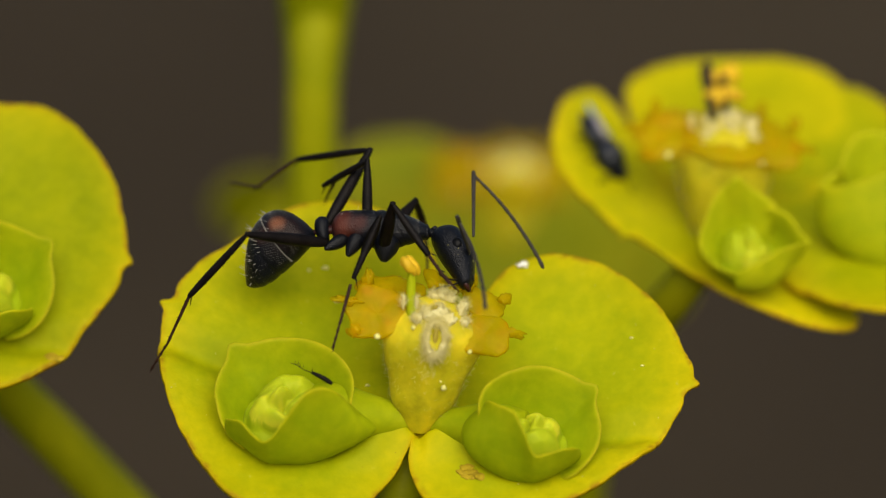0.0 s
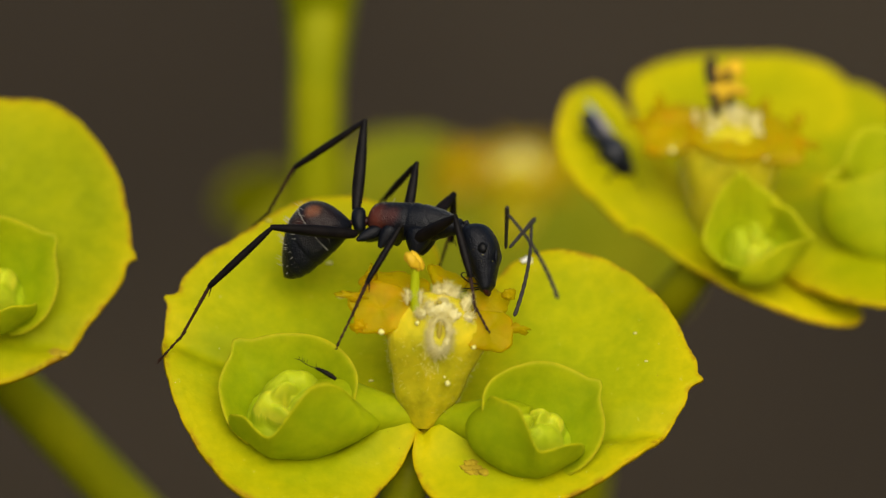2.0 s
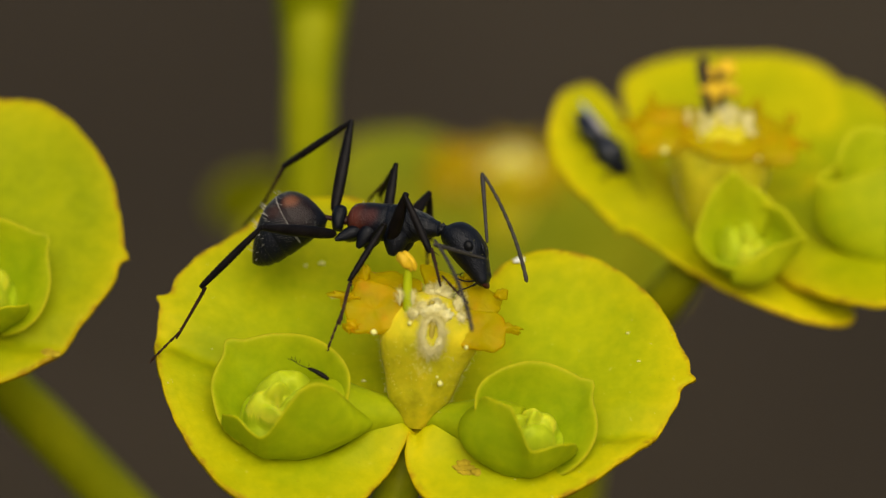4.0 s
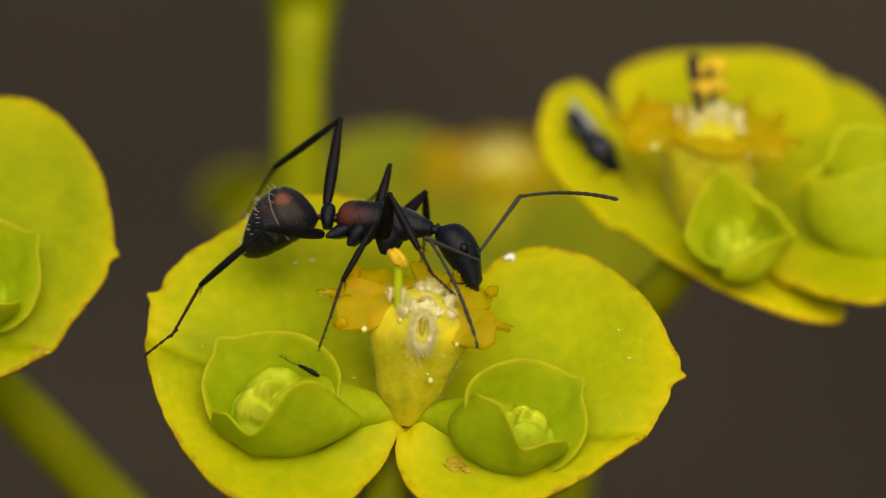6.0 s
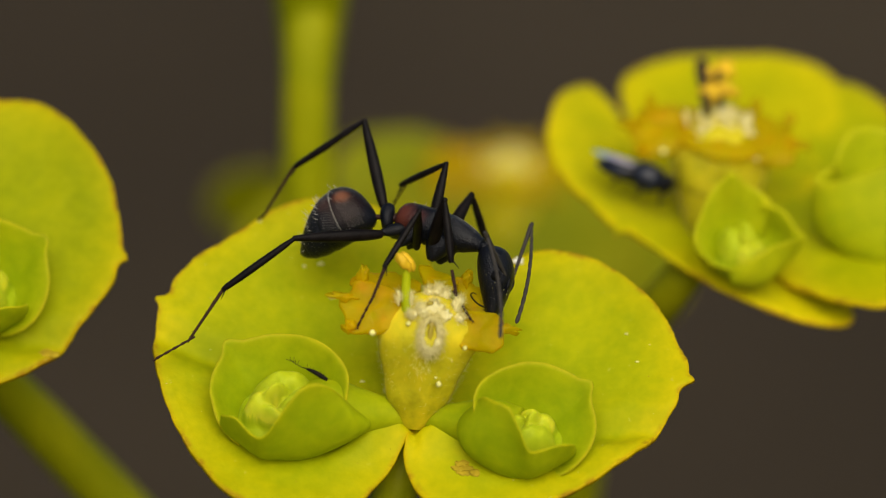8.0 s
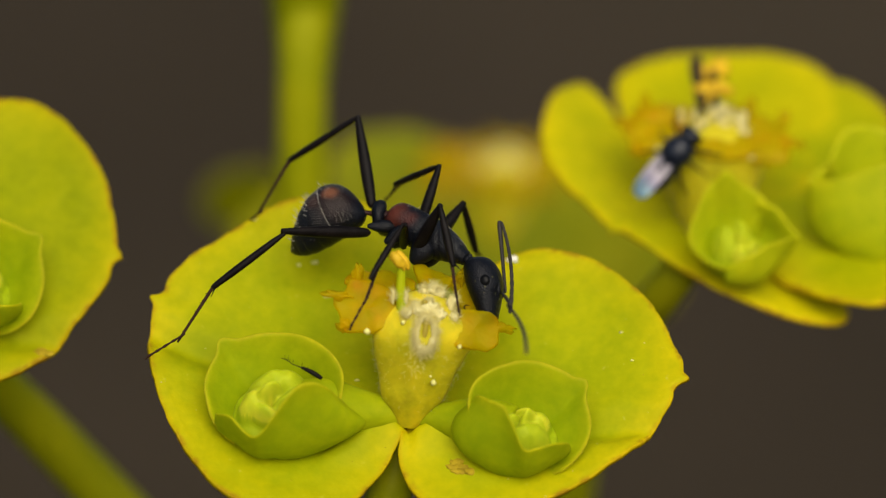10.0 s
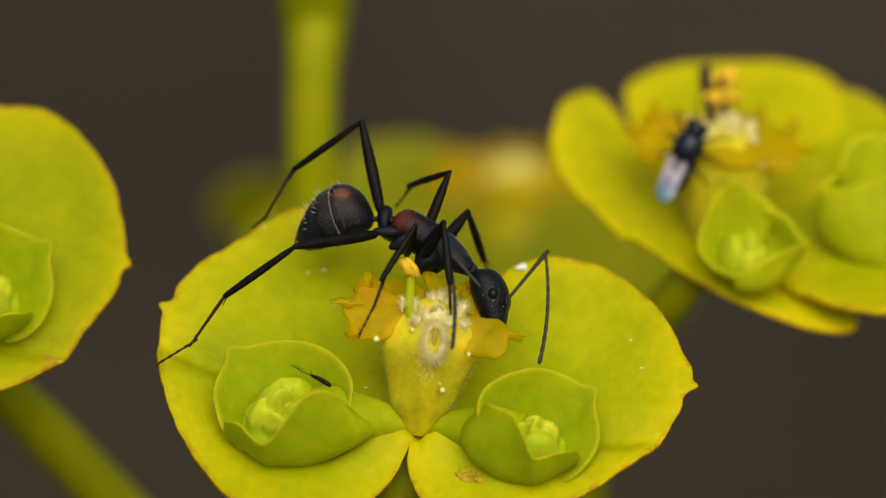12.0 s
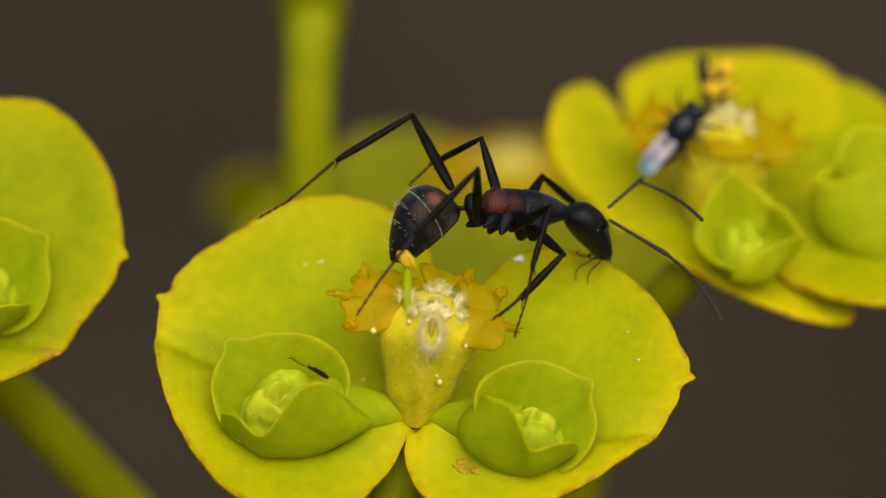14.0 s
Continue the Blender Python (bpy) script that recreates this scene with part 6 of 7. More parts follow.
    walk(ant_part["L1_femur"], [
        (0, bone(1.54, 0.40, -0.24, 2.44, 1.51, 0.93)), (0.5, bone(1.50, 0.41, -0.24, 1.94, 1.72, 0.99, 12)), (1, bone(1.50, 0.41, -0.24, 1.95, 1.78, 0.91, 10)),
        (1.5, bone(1.49, 0.41, -0.24, 1.83, 1.70, 1.04, 15)), (2, bone(1.51, 0.41, -0.24, 2.11, 1.71, 0.93, 6)), (2.5, bone(1.52, 0.41, -0.24, 2.11, 1.65, 0.99, 8)),
        (5, bone(1.48, 0.41, -0.24, 1.79, 1.74, 1.00, 16)), (5.5, bone(1.49, 0.41, -0.24, 1.88, 1.69, 1.02, 13)), (6, bone(1.52, 0.41, -0.24, 2.30, 1.49, 1.04, 4)),
        (6.5, bone(1.50, 0.41, -0.24, 1.91, 1.53, 1.17, 14)), (7, bone(1.48, 0.41, -0.24, 2.00, 1.53, 1.13, 11)), (7.5, bone(1.50, 0.40, -0.24, 2.53, 1.14, 1.10, 2)),
        (8, bone(1.48, 0.41, -0.24, 1.52, 1.37, 1.34, 19)), (10.5, bone(1.48, 0.41, -0.24, 1.40, 1.27, 1.39, 21)), (11, bone(1.49, 0.41, -0.24, 1.40, 1.40, 1.32, 21)),
        (11.5, bone(1.50, 0.41, -0.24, 1.46, 1.16, 1.45, 20)), (12, bone(1.49, 0.41, -0.24, 1.38, 1.25, 1.40, 21)), (12.5, bone(1.50, 0.41, -0.24, 1.37, 1.46, 1.28, 22)),
        (13, bone(1.51, 0.41, -0.24, 1.44, 1.21, 1.42, 21)), (13.3, bone(1.47, 0.40, -0.24, 2.71, 0.81, 1.07, 5)), (13.5, bone(1.47, 0.41, -0.24, 2.61, 1.22, 0.97, 5)),
        (13.8, bone(1.43, 0.41, -0.24, 2.45, 1.33, 1.00, 7)), (14, bone(1.46, 0.41, -0.24, 2.58, 1.16, 1.04, 6)),
    ])
    walk(ant_part["L1_tibia"], [
        (0, bone(2.44, 1.51, 0.93, 2.62, 2.40, 0.43)), (0.5, bone(1.94, 1.72, 0.99, 1.81, 2.40, -0.25, -19)), (1, bone(1.95, 1.78, 0.91, 1.76, 2.36, -0.50, -20)),
        (1.5, bone(1.83, 1.70, 1.04, 1.70, 2.38, -0.19, -19)), (2, bone(2.11, 1.71, 0.93, 1.91, 2.48, -0.01, -22)), (2.5, bone(2.11, 1.65, 0.99, 1.90, 2.37, -0.13, -21)),
        (5, bone(1.79, 1.74, 1.00, 1.63, 2.58, 0.24, -22)), (5.5, bone(1.88, 1.69, 1.02, 1.76, 2.51, 0.15, -19)), (6, bone(2.30, 1.49, 1.04, 2.30, 2.33, 0.23, -14)),
        (6.5, bone(1.91, 1.53, 1.17, 1.79, 2.38, 0.45, -21)), (7, bone(2.00, 1.53, 1.13, 1.75, 2.32, 0.31, -26)), (7.5, bone(2.53, 1.14, 1.10, 2.34, 1.99, 0.45, -26)),
        (8, bone(1.52, 1.37, 1.34, 1.91, 2.28, 0.39, 3)), (10.5, bone(1.40, 1.27, 1.39, 1.83, 2.25, 0.64, 8)), (11, bone(1.40, 1.40, 1.32, 2.08, 2.27, 0.28, 11)),
        (11.5, bone(1.46, 1.16, 1.45, 2.04, 2.11, 0.78, 16)), (12, bone(1.38, 1.25, 1.40, 2.04, 2.21, 0.67, 17)), (12.5, bone(1.37, 1.46, 1.28, 2.09, 2.38, 0.53, 18)),
        (13, bone(1.44, 1.21, 1.42, 1.98, 2.13, 0.70, 13)), (13.3, bone(2.71, 0.81, 1.07, 2.99, 1.67, 0.66, 11)), (13.5, bone(2.61, 1.22, 0.97, 1.65, 1.65, -0.65, -34)),
        (13.8, bone(2.45, 1.33, 1.00, 2.95, 2.08, 0.67, 22)), (14, bone(2.58, 1.16, 1.04, 3.67, 1.47, 0.44, 25)),
    ])
    walk(ant_part["L1_metatarsus"], [
        (0, bone(2.62, 2.40, 0.43, 2.82, 2.65, -0.52)), (0.5, bone(1.81, 2.40, -0.25, 1.61, 2.95, -0.94, -13)), (1, bone(1.76, 2.36, -0.50, 1.48, 2.94, -1.10, -18)),
        (1.5, bone(1.70, 2.38, -0.19, 1.50, 2.93, -0.88, -12)), (2, bone(1.91, 2.48, -0.01, 1.62, 2.78, -0.89, -14)), (2.5, bone(1.90, 2.37, -0.13, 1.71, 2.84, -0.92, -11)),
        (5, bone(1.63, 2.58, 0.24, 1.55, 3.00, -0.62, -8)), (5.5, bone(1.76, 2.51, 0.15, 1.71, 2.94, -0.71, -7)), (6, bone(2.30, 2.33, 0.23, 2.25, 2.74, -0.64, -7)),
        (6.5, bone(1.79, 2.38, 0.45, 1.69, 2.78, -0.42, -8)), (7, bone(1.75, 2.32, 0.31, 1.50, 2.63, -0.58, -12)), (7.5, bone(2.34, 1.99, 0.45, 1.98, 2.47, -0.23, -17)),
        (8, bone(1.91, 2.28, 0.39, 1.83, 3.07, 0.19, -11)), (10.5, bone(1.83, 2.25, 0.64, 1.80, 3.04, 0.39, 3)), (11, bone(2.08, 2.27, 0.28, 2.02, 3.06, 0.08, -7)),
        (11.5, bone(2.04, 2.11, 0.78, 2.01, 2.90, 0.59, 1)), (12, bone(2.04, 2.21, 0.67, 2.08, 3.01, 0.44, 18)), (12.5, bone(2.09, 2.38, 0.53, 2.06, 3.17, 0.32)),
        (13, bone(1.98, 2.13, 0.70, 2.62, 2.27, -0.24, 36)), (13.3, bone(2.99, 1.67, 0.66, 2.59, 1.85, -0.70, 29)), (13.5, bone(1.65, 1.65, -0.65, 1.60, 2.39, -1.11, 35)),
        (13.8, bone(2.95, 2.08, 0.67, 2.62, 2.30, -0.47, 29)), (14, bone(3.67, 1.47, 0.44, 4.10, 2.14, 0.37, 97)),
    ])
    walk(ant_part["L1_tarsus"], [
        (0, bone(2.82, 2.65, -0.52, 2.87, 2.65, -1.38)), (0.5, bone(1.61, 2.95, -0.94, 1.39, 3.39, -1.54, -7)), (1, bone(1.48, 2.94, -1.10, 1.26, 3.44, -1.62, -9)),
        (1.5, bone(1.50, 2.93, -0.88, 1.25, 3.41, -1.41, -11)), (2, bone(1.62, 2.78, -0.89, 1.34, 3.09, -1.60, -9)), (2.5, bone(1.71, 2.84, -0.92, 1.58, 3.30, -1.53, -5)),
        (5, bone(1.55, 3.00, -0.62, 1.57, 3.01, -1.48)), (5.5, bone(1.71, 2.94, -0.71, 1.57, 3.32, -1.41, -3)), (6, bone(2.25, 2.74, -0.64, 2.16, 3.01, -1.43, -1)),
        (6.5, bone(1.69, 2.78, -0.42, 1.68, 2.77, -1.30)), (7, bone(1.50, 2.63, -0.58, 1.27, 2.93, -1.30, -4)), (7.5, bone(1.98, 2.47, -0.23, 1.61, 2.90, -0.74, -12)),
        (8, bone(1.83, 3.07, 0.19, 1.81, 3.74, -0.02, 14)), (10.5, bone(1.80, 3.04, 0.39, 1.77, 3.71, 0.21, 10)), (11, bone(2.02, 3.06, 0.08, 1.98, 3.73, -0.13, 9)),
        (11.5, bone(2.01, 2.90, 0.59, 2.00, 3.57, 0.39, 17)), (12, bone(2.08, 3.01, 0.44, 2.10, 3.69, 0.28, 27)), (12.5, bone(2.06, 3.17, 0.32, 2.02, 3.85, 0.20, 3)),
        (13, bone(2.62, 2.27, -0.24, 3.19, 2.52, -0.82, 57)), (13.3, bone(2.59, 1.85, -0.70, 2.27, 2.00, -2.05, 45)), (13.5, bone(1.60, 2.39, -1.11, 1.58, 2.97, -1.60, 50)),
        (13.8, bone(2.62, 2.30, -0.47, 2.36, 2.46, -1.51, 44)), (14, bone(4.10, 2.14, 0.37, 4.46, 2.72, 0.29, 107)),
    ])
    walk(ant_part["L2_femur"], [
        (0, bone(1.01, 0.40, -0.02, 0.96, 0.40, 2.08)), (0.5, bone(0.98, 0.40, -0.09, 0.82, 0.35, 2.00)), (1, bone(0.97, 0.39, -0.05, 0.76, 0.33, 2.04)),
        (1.5, bone(0.94, 0.39, -0.01, 0.62, 0.28, 2.06)), (2, bone(0.99, 0.40, -0.24, 1.09, 0.93, 1.80, -1)), (2.5, bone(1.00, 0.40, -0.23, 1.07, 1.05, 1.76, -1)),
        (5, bone(0.97, 0.40, -0.23, 0.89, 0.92, 1.80)), (5.5, bone(0.98, 0.41, -0.23, 0.82, 1.07, 1.75, 1)), (6, bone(1.00, 0.40, -0.24, 1.19, 1.08, 1.74, -3)),
        (6.5, bone(0.99, 0.40, -0.23, 0.84, 0.99, 1.78)), (7, bone(0.98, 0.40, -0.24, 0.90, 0.80, 1.83)), (7.5, bone(0.98, 0.40, -0.16, 1.01, 0.41, 1.94)),
        (8, bone(0.97, 0.40, -0.10, 0.81, 0.34, 1.99)), (10.5, bone(0.93, 0.38, -0.04, 0.52, 0.23, 2.01, -1)), (11, bone(0.96, 0.39, -0.12, 0.53, 0.26, 1.93, -1)),
        (11.5, bone(0.94, 0.39, -0.00, 0.53, 0.27, 2.06, -1)), (12, bone(0.93, 0.38, 0.04, 0.53, 0.25, 2.10, -1)), (12.5, bone(0.95, 0.39, -0.03, 0.57, 0.29, 2.03, -1)),
        (13, bone(0.98, 0.40, 0.02, 0.83, 0.36, 2.11, -1)), (13.3, bone(0.98, 0.39, -0.05, 1.22, 0.28, 2.04)), (13.5, bone(0.97, 0.40, -0.10, 1.03, 0.37, 2.00)),
        (13.8, bone(0.91, 0.42, -0.09, 0.55, 0.65, 1.97)), (14, bone(0.85, 0.45, 0.07, 0.21, 0.79, 2.04, 1)),
    ])
    walk(ant_part["L2_tibia"], [
        (0, bone(0.96, 0.40, 2.08, 0.05, 1.24, 1.55)), (0.5, bone(0.82, 0.35, 2.00, -0.30, 0.93, 1.72, -9)), (1, bone(0.76, 0.33, 2.04, -0.37, 0.90, 1.84, -11)),
        (1.5, bone(0.62, 0.28, 2.06, -0.51, 0.83, 1.88, -11)), (2, bone(1.09, 0.93, 1.80, 0.29, 1.62, 1.08, 5)), (2.5, bone(1.07, 1.05, 1.76, 0.37, 1.82, 1.04, 8)),
        (5, bone(0.89, 0.92, 1.80, 0.44, 1.77, 1.32, 9)), (5.5, bone(0.82, 1.07, 1.75, 0.44, 1.94, 1.19, 16)), (6, bone(1.19, 1.08, 1.74, 0.94, 1.99, 1.10, 26)),
        (6.5, bone(0.84, 0.99, 1.78, 0.54, 1.89, 1.20, 20)), (7, bone(0.90, 0.80, 1.83, 0.38, 1.60, 1.20, 11)), (7.5, bone(1.01, 0.41, 1.94, 0.11, 1.04, 1.29, 3)),
        (8, bone(0.81, 0.34, 1.99, -0.20, 0.87, 1.30, 2)), (10.5, bone(0.52, 0.23, 2.01, -0.29, 0.87, 1.28, 6)), (11, bone(0.53, 0.26, 1.93, -0.24, 0.95, 1.21, 6)),
        (11.5, bone(0.53, 0.27, 2.06, -0.22, 0.99, 1.39, 5)), (12, bone(0.53, 0.25, 2.10, -0.24, 0.96, 1.48, 4)), (12.5, bone(0.57, 0.29, 2.03, -0.16, 1.04, 1.45, 3)),
        (13, bone(0.83, 0.36, 2.11, -0.05, 1.07, 1.56, -1)), (13.3, bone(1.22, 0.28, 2.04, 1.11, 1.35, 1.61, 36)), (13.5, bone(1.03, 0.37, 2.00, 0.72, 1.47, 1.48, 20)),
        (13.8, bone(0.55, 0.65, 1.97, 0.22, 1.86, 1.53, 16)), (14, bone(0.21, 0.79, 2.04, -0.24, 1.95, 1.49, 13)),
    ])
    walk(ant_part["L2_metatarsus"], [
        (0, bone(0.05, 1.24, 1.55, -0.16, 2.08, 1.21)), (0.5, bone(-0.30, 0.93, 1.72, -0.88, 1.63, 1.56, -36)), (1, bone(-0.37, 0.90, 1.84, -0.96, 1.60, 1.68, -37)),
        (1.5, bone(-0.51, 0.83, 1.88, -1.11, 1.52, 1.70, -35)), (2, bone(0.29, 1.62, 1.08, -0.24, 2.32, 0.73, -23)), (2.5, bone(0.37, 1.82, 1.04, -0.08, 2.57, 0.68, -19)),
        (5, bone(0.44, 1.77, 1.32, -0.15, 2.41, 0.95, -24)), (5.5, bone(0.44, 1.94, 1.19, -0.13, 2.59, 0.81, -23)), (6, bone(0.94, 1.99, 1.10, 0.51, 2.74, 0.73, -17)),
        (6.5, bone(0.54, 1.89, 1.20, 0.01, 2.58, 0.81, -21)), (7, bone(0.38, 1.60, 1.20, -0.18, 2.25, 0.81, -22)), (7.5, bone(0.11, 1.04, 1.29, -0.25, 1.83, 1.00, -19)),
        (8, bone(-0.20, 0.87, 1.30, -0.69, 1.61, 1.07, -30)), (10.5, bone(-0.29, 0.87, 1.28, -0.79, 1.58, 0.96, -25)), (11, bone(-0.24, 0.95, 1.21, -0.70, 1.69, 0.90, -24)),
        (11.5, bone(-0.22, 0.99, 1.39, -0.65, 1.75, 1.07, -21)), (12, bone(-0.24, 0.96, 1.48, -0.70, 1.70, 1.15, -22)), (12.5, bone(-0.16, 1.04, 1.45, -0.59, 1.80, 1.14, -21)),
        (13, bone(-0.05, 1.07, 1.56, -0.49, 1.84, 1.28, -24)), (13.3, bone(1.11, 1.35, 1.61, 1.20, 2.22, 1.30, 43)), (13.5, bone(0.72, 1.47, 1.48, 0.77, 2.36, 1.19, 37)),
        (13.8, bone(0.22, 1.86, 1.53, 0.30, 2.78, 1.35, 52)), (14, bone(-0.24, 1.95, 1.49, -0.24, 2.87, 1.30, 28)),
    ])
    walk(ant_part["L2_tarsus"], [
        (0, bone(-0.16, 2.08, 1.21, -0.30, 2.84, 0.92)), (0.5, bone(-0.88, 1.63, 1.56, -1.44, 2.14, 1.10, -19)), (1, bone(-0.96, 1.60, 1.68, -1.52, 2.07, 1.18, -18)),
        (1.5, bone(-1.11, 1.52, 1.70, -1.68, 1.59, 0.89, -14)), (2, bone(-0.24, 2.32, 0.73, -0.67, 2.96, 0.37, -21)), (2.5, bone(-0.08, 2.57, 0.68, -0.44, 3.24, 0.32, -17)),
        (5, bone(-0.15, 2.41, 0.95, -0.69, 2.92, 0.49, -20)), (5.5, bone(-0.13, 2.59, 0.81, -0.66, 3.15, 0.42, -23)), (6, bone(0.51, 2.74, 0.73, 0.08, 3.41, 0.43, -24)),
        (6.5, bone(0.01, 2.58, 0.81, -0.48, 3.19, 0.51, -26)), (7, bone(-0.18, 2.25, 0.81, -0.72, 2.81, 0.47, -26)), (7.5, bone(-0.25, 1.83, 1.00, -0.55, 2.51, 0.62, -12)),
        (8, bone(-0.69, 1.61, 1.07, -1.07, 2.14, 0.47, -7)), (10.5, bone(-0.79, 1.58, 0.96, -1.17, 2.12, 0.38, -7)), (11, bone(-0.70, 1.69, 0.90, -1.02, 2.28, 0.34, -6)),
        (11.5, bone(-0.65, 1.75, 1.07, -0.91, 2.30, 0.40)), (12, bone(-0.70, 1.70, 1.15, -0.96, 2.24, 0.48)), (12.5, bone(-0.59, 1.80, 1.14, -0.92, 2.29, 0.44, -2)),
        (13, bone(-0.49, 1.84, 1.28, -0.80, 2.20, 0.45)), (13.3, bone(1.20, 2.22, 1.30, 1.15, 2.85, 0.63, 9)), (13.5, bone(0.77, 2.36, 1.19, 0.60, 3.07, 0.66, -1)),
        (13.8, bone(0.30, 2.78, 1.35, -0.55, 3.31, 0.46, -18)), (14, bone(-0.24, 2.87, 1.30, -1.32, 3.42, 0.02, -16)),
    ])
    walk(ant_part["L3_femur"], [
        (0, bone(-0.21, 0.43, 0.10, 1.02, 1.39, 2.42)), (0.5, bone(-0.46, 0.19, 0.23, -0.02, 0.33, 2.99, 4)), (1, bone(-0.50, 0.17, 0.26, -0.12, 0.29, 3.03, 4)),
        (1.5, bone(-0.57, 0.14, 0.25, -0.54, 0.71, 2.99, 5)), (2, bone(-0.52, 0.21, 0.26, -0.59, 0.82, 2.99, 5)), (2.5, bone(-0.51, 0.29, 0.29, -0.53, 1.17, 2.94, 5)),
        (5, bone(-0.61, 0.08, 0.23, -0.49, 0.53, 2.99, 4)), (5.5, bone(-0.62, 0.10, 0.27, -0.74, 0.90, 2.95, 5)), (6, bone(-0.47, 0.31, 0.33, -0.52, 1.25, 2.96, 5)),
        (6.5, bone(-0.62, 0.17, 0.24, -0.75, 0.66, 2.99, 5)), (7, bone(-0.64, 0.08, 0.29, -1.07, 0.71, 2.98, 7)), (7.5, bone(-0.55, 0.16, 0.08, -1.56, 0.51, 2.66, 9)),
        (8, bone(-0.58, 0.11, 0.14, -2.13, 0.32, 2.46, 10)), (10.5, bone(-0.67, 0.07, -0.06, -2.49, -0.09, 2.06, 10)), (11, bone(-0.57, 0.15, -0.04, -2.40, -0.41, 2.00, 10)),
        (11.5, bone(-0.65, 0.16, 0.02, -2.66, 0.19, 1.97, 9)), (12, bone(-0.59, 0.14, -0.03, -2.46, -0.46, 1.96, 10)), (12.5, bone(-0.62, 0.18, 0.02, -2.44, -0.29, 2.10, 10)),
        (13, bone(-0.68, 0.20, 0.12, -2.10, -0.12, 2.52, 12)), (13.3, bone(-0.38, 0.80, 0.28, -0.82, 1.00, 3.03, 12)), (13.5, bone(-0.45, 0.81, 0.33, -0.97, 1.04, 3.07, 12)),
        (13.8, bone(-0.41, 0.99, 0.42, -0.86, 2.69, 2.60, 13)), (14, bone(-0.60, 0.97, 0.48, -1.21, 2.67, 2.62, 15)),
    ])
    walk(ant_part["L3_tibia"], [
        (0, bone(1.02, 1.39, 2.42, -1.24, 2.88, 2.09)), (0.5, bone(-0.02, 0.33, 2.99, -2.32, 0.77, 1.64, 8)), (1, bone(-0.12, 0.29, 3.03, -2.44, 0.70, 1.70, 8)),
        (1.5, bone(-0.54, 0.71, 2.99, -2.81, 1.03, 1.54, 9)), (2, bone(-0.59, 0.82, 2.99, -2.81, 1.08, 1.45, 9)), (2.5, bone(-0.53, 1.17, 2.94, -2.71, 1.72, 1.42, 9)),
        (5, bone(-0.49, 0.53, 2.99, -2.64, 0.83, 1.36, 9)), (5.5, bone(-0.74, 0.90, 2.95, -2.82, 1.29, 1.25, 9)), (6, bone(-0.52, 1.25, 2.96, -2.52, 2.00, 1.27, 10)),
        (6.5, bone(-0.75, 0.66, 2.99, -2.79, 1.14, 1.27, 10)), (7, bone(-1.07, 0.71, 2.98, -3.11, 0.94, 1.21, 10)), (7.5, bone(-1.56, 0.51, 2.66, -3.46, 0.99, 0.78, 10)),
        (8, bone(-2.13, 0.32, 2.46, -3.96, 0.55, 0.47, 11)), (10.5, bone(-2.49, -0.09, 2.06, -3.87, 0.40, -0.23, 12)), (11, bone(-2.40, -0.41, 2.00, -3.67, -0.21, -0.38, 12)),
        (11.5, bone(-2.66, 0.19, 1.97, -3.82, 0.58, -0.44, 13)), (12, bone(-2.46, -0.46, 1.96, -3.64, 0.03, -0.42, 13)), (12.5, bone(-2.44, -0.29, 2.10, -3.57, 0.12, -0.32, 13)),
        (13, bone(-2.10, -0.12, 2.52, -3.61, 0.24, 0.30, 12)), (13.3, bone(-0.82, 1.00, 3.03, -2.21, 2.88, 1.68, 6)), (13.5, bone(-0.97, 1.04, 3.07, -2.47, 3.00, 1.97)),
        (13.8, bone(-0.86, 2.69, 2.60, -2.86, 3.96, 1.12, 1)), (14, bone(-1.21, 2.67, 2.62, -3.25, 3.73, 1.05, 1)),
    ])
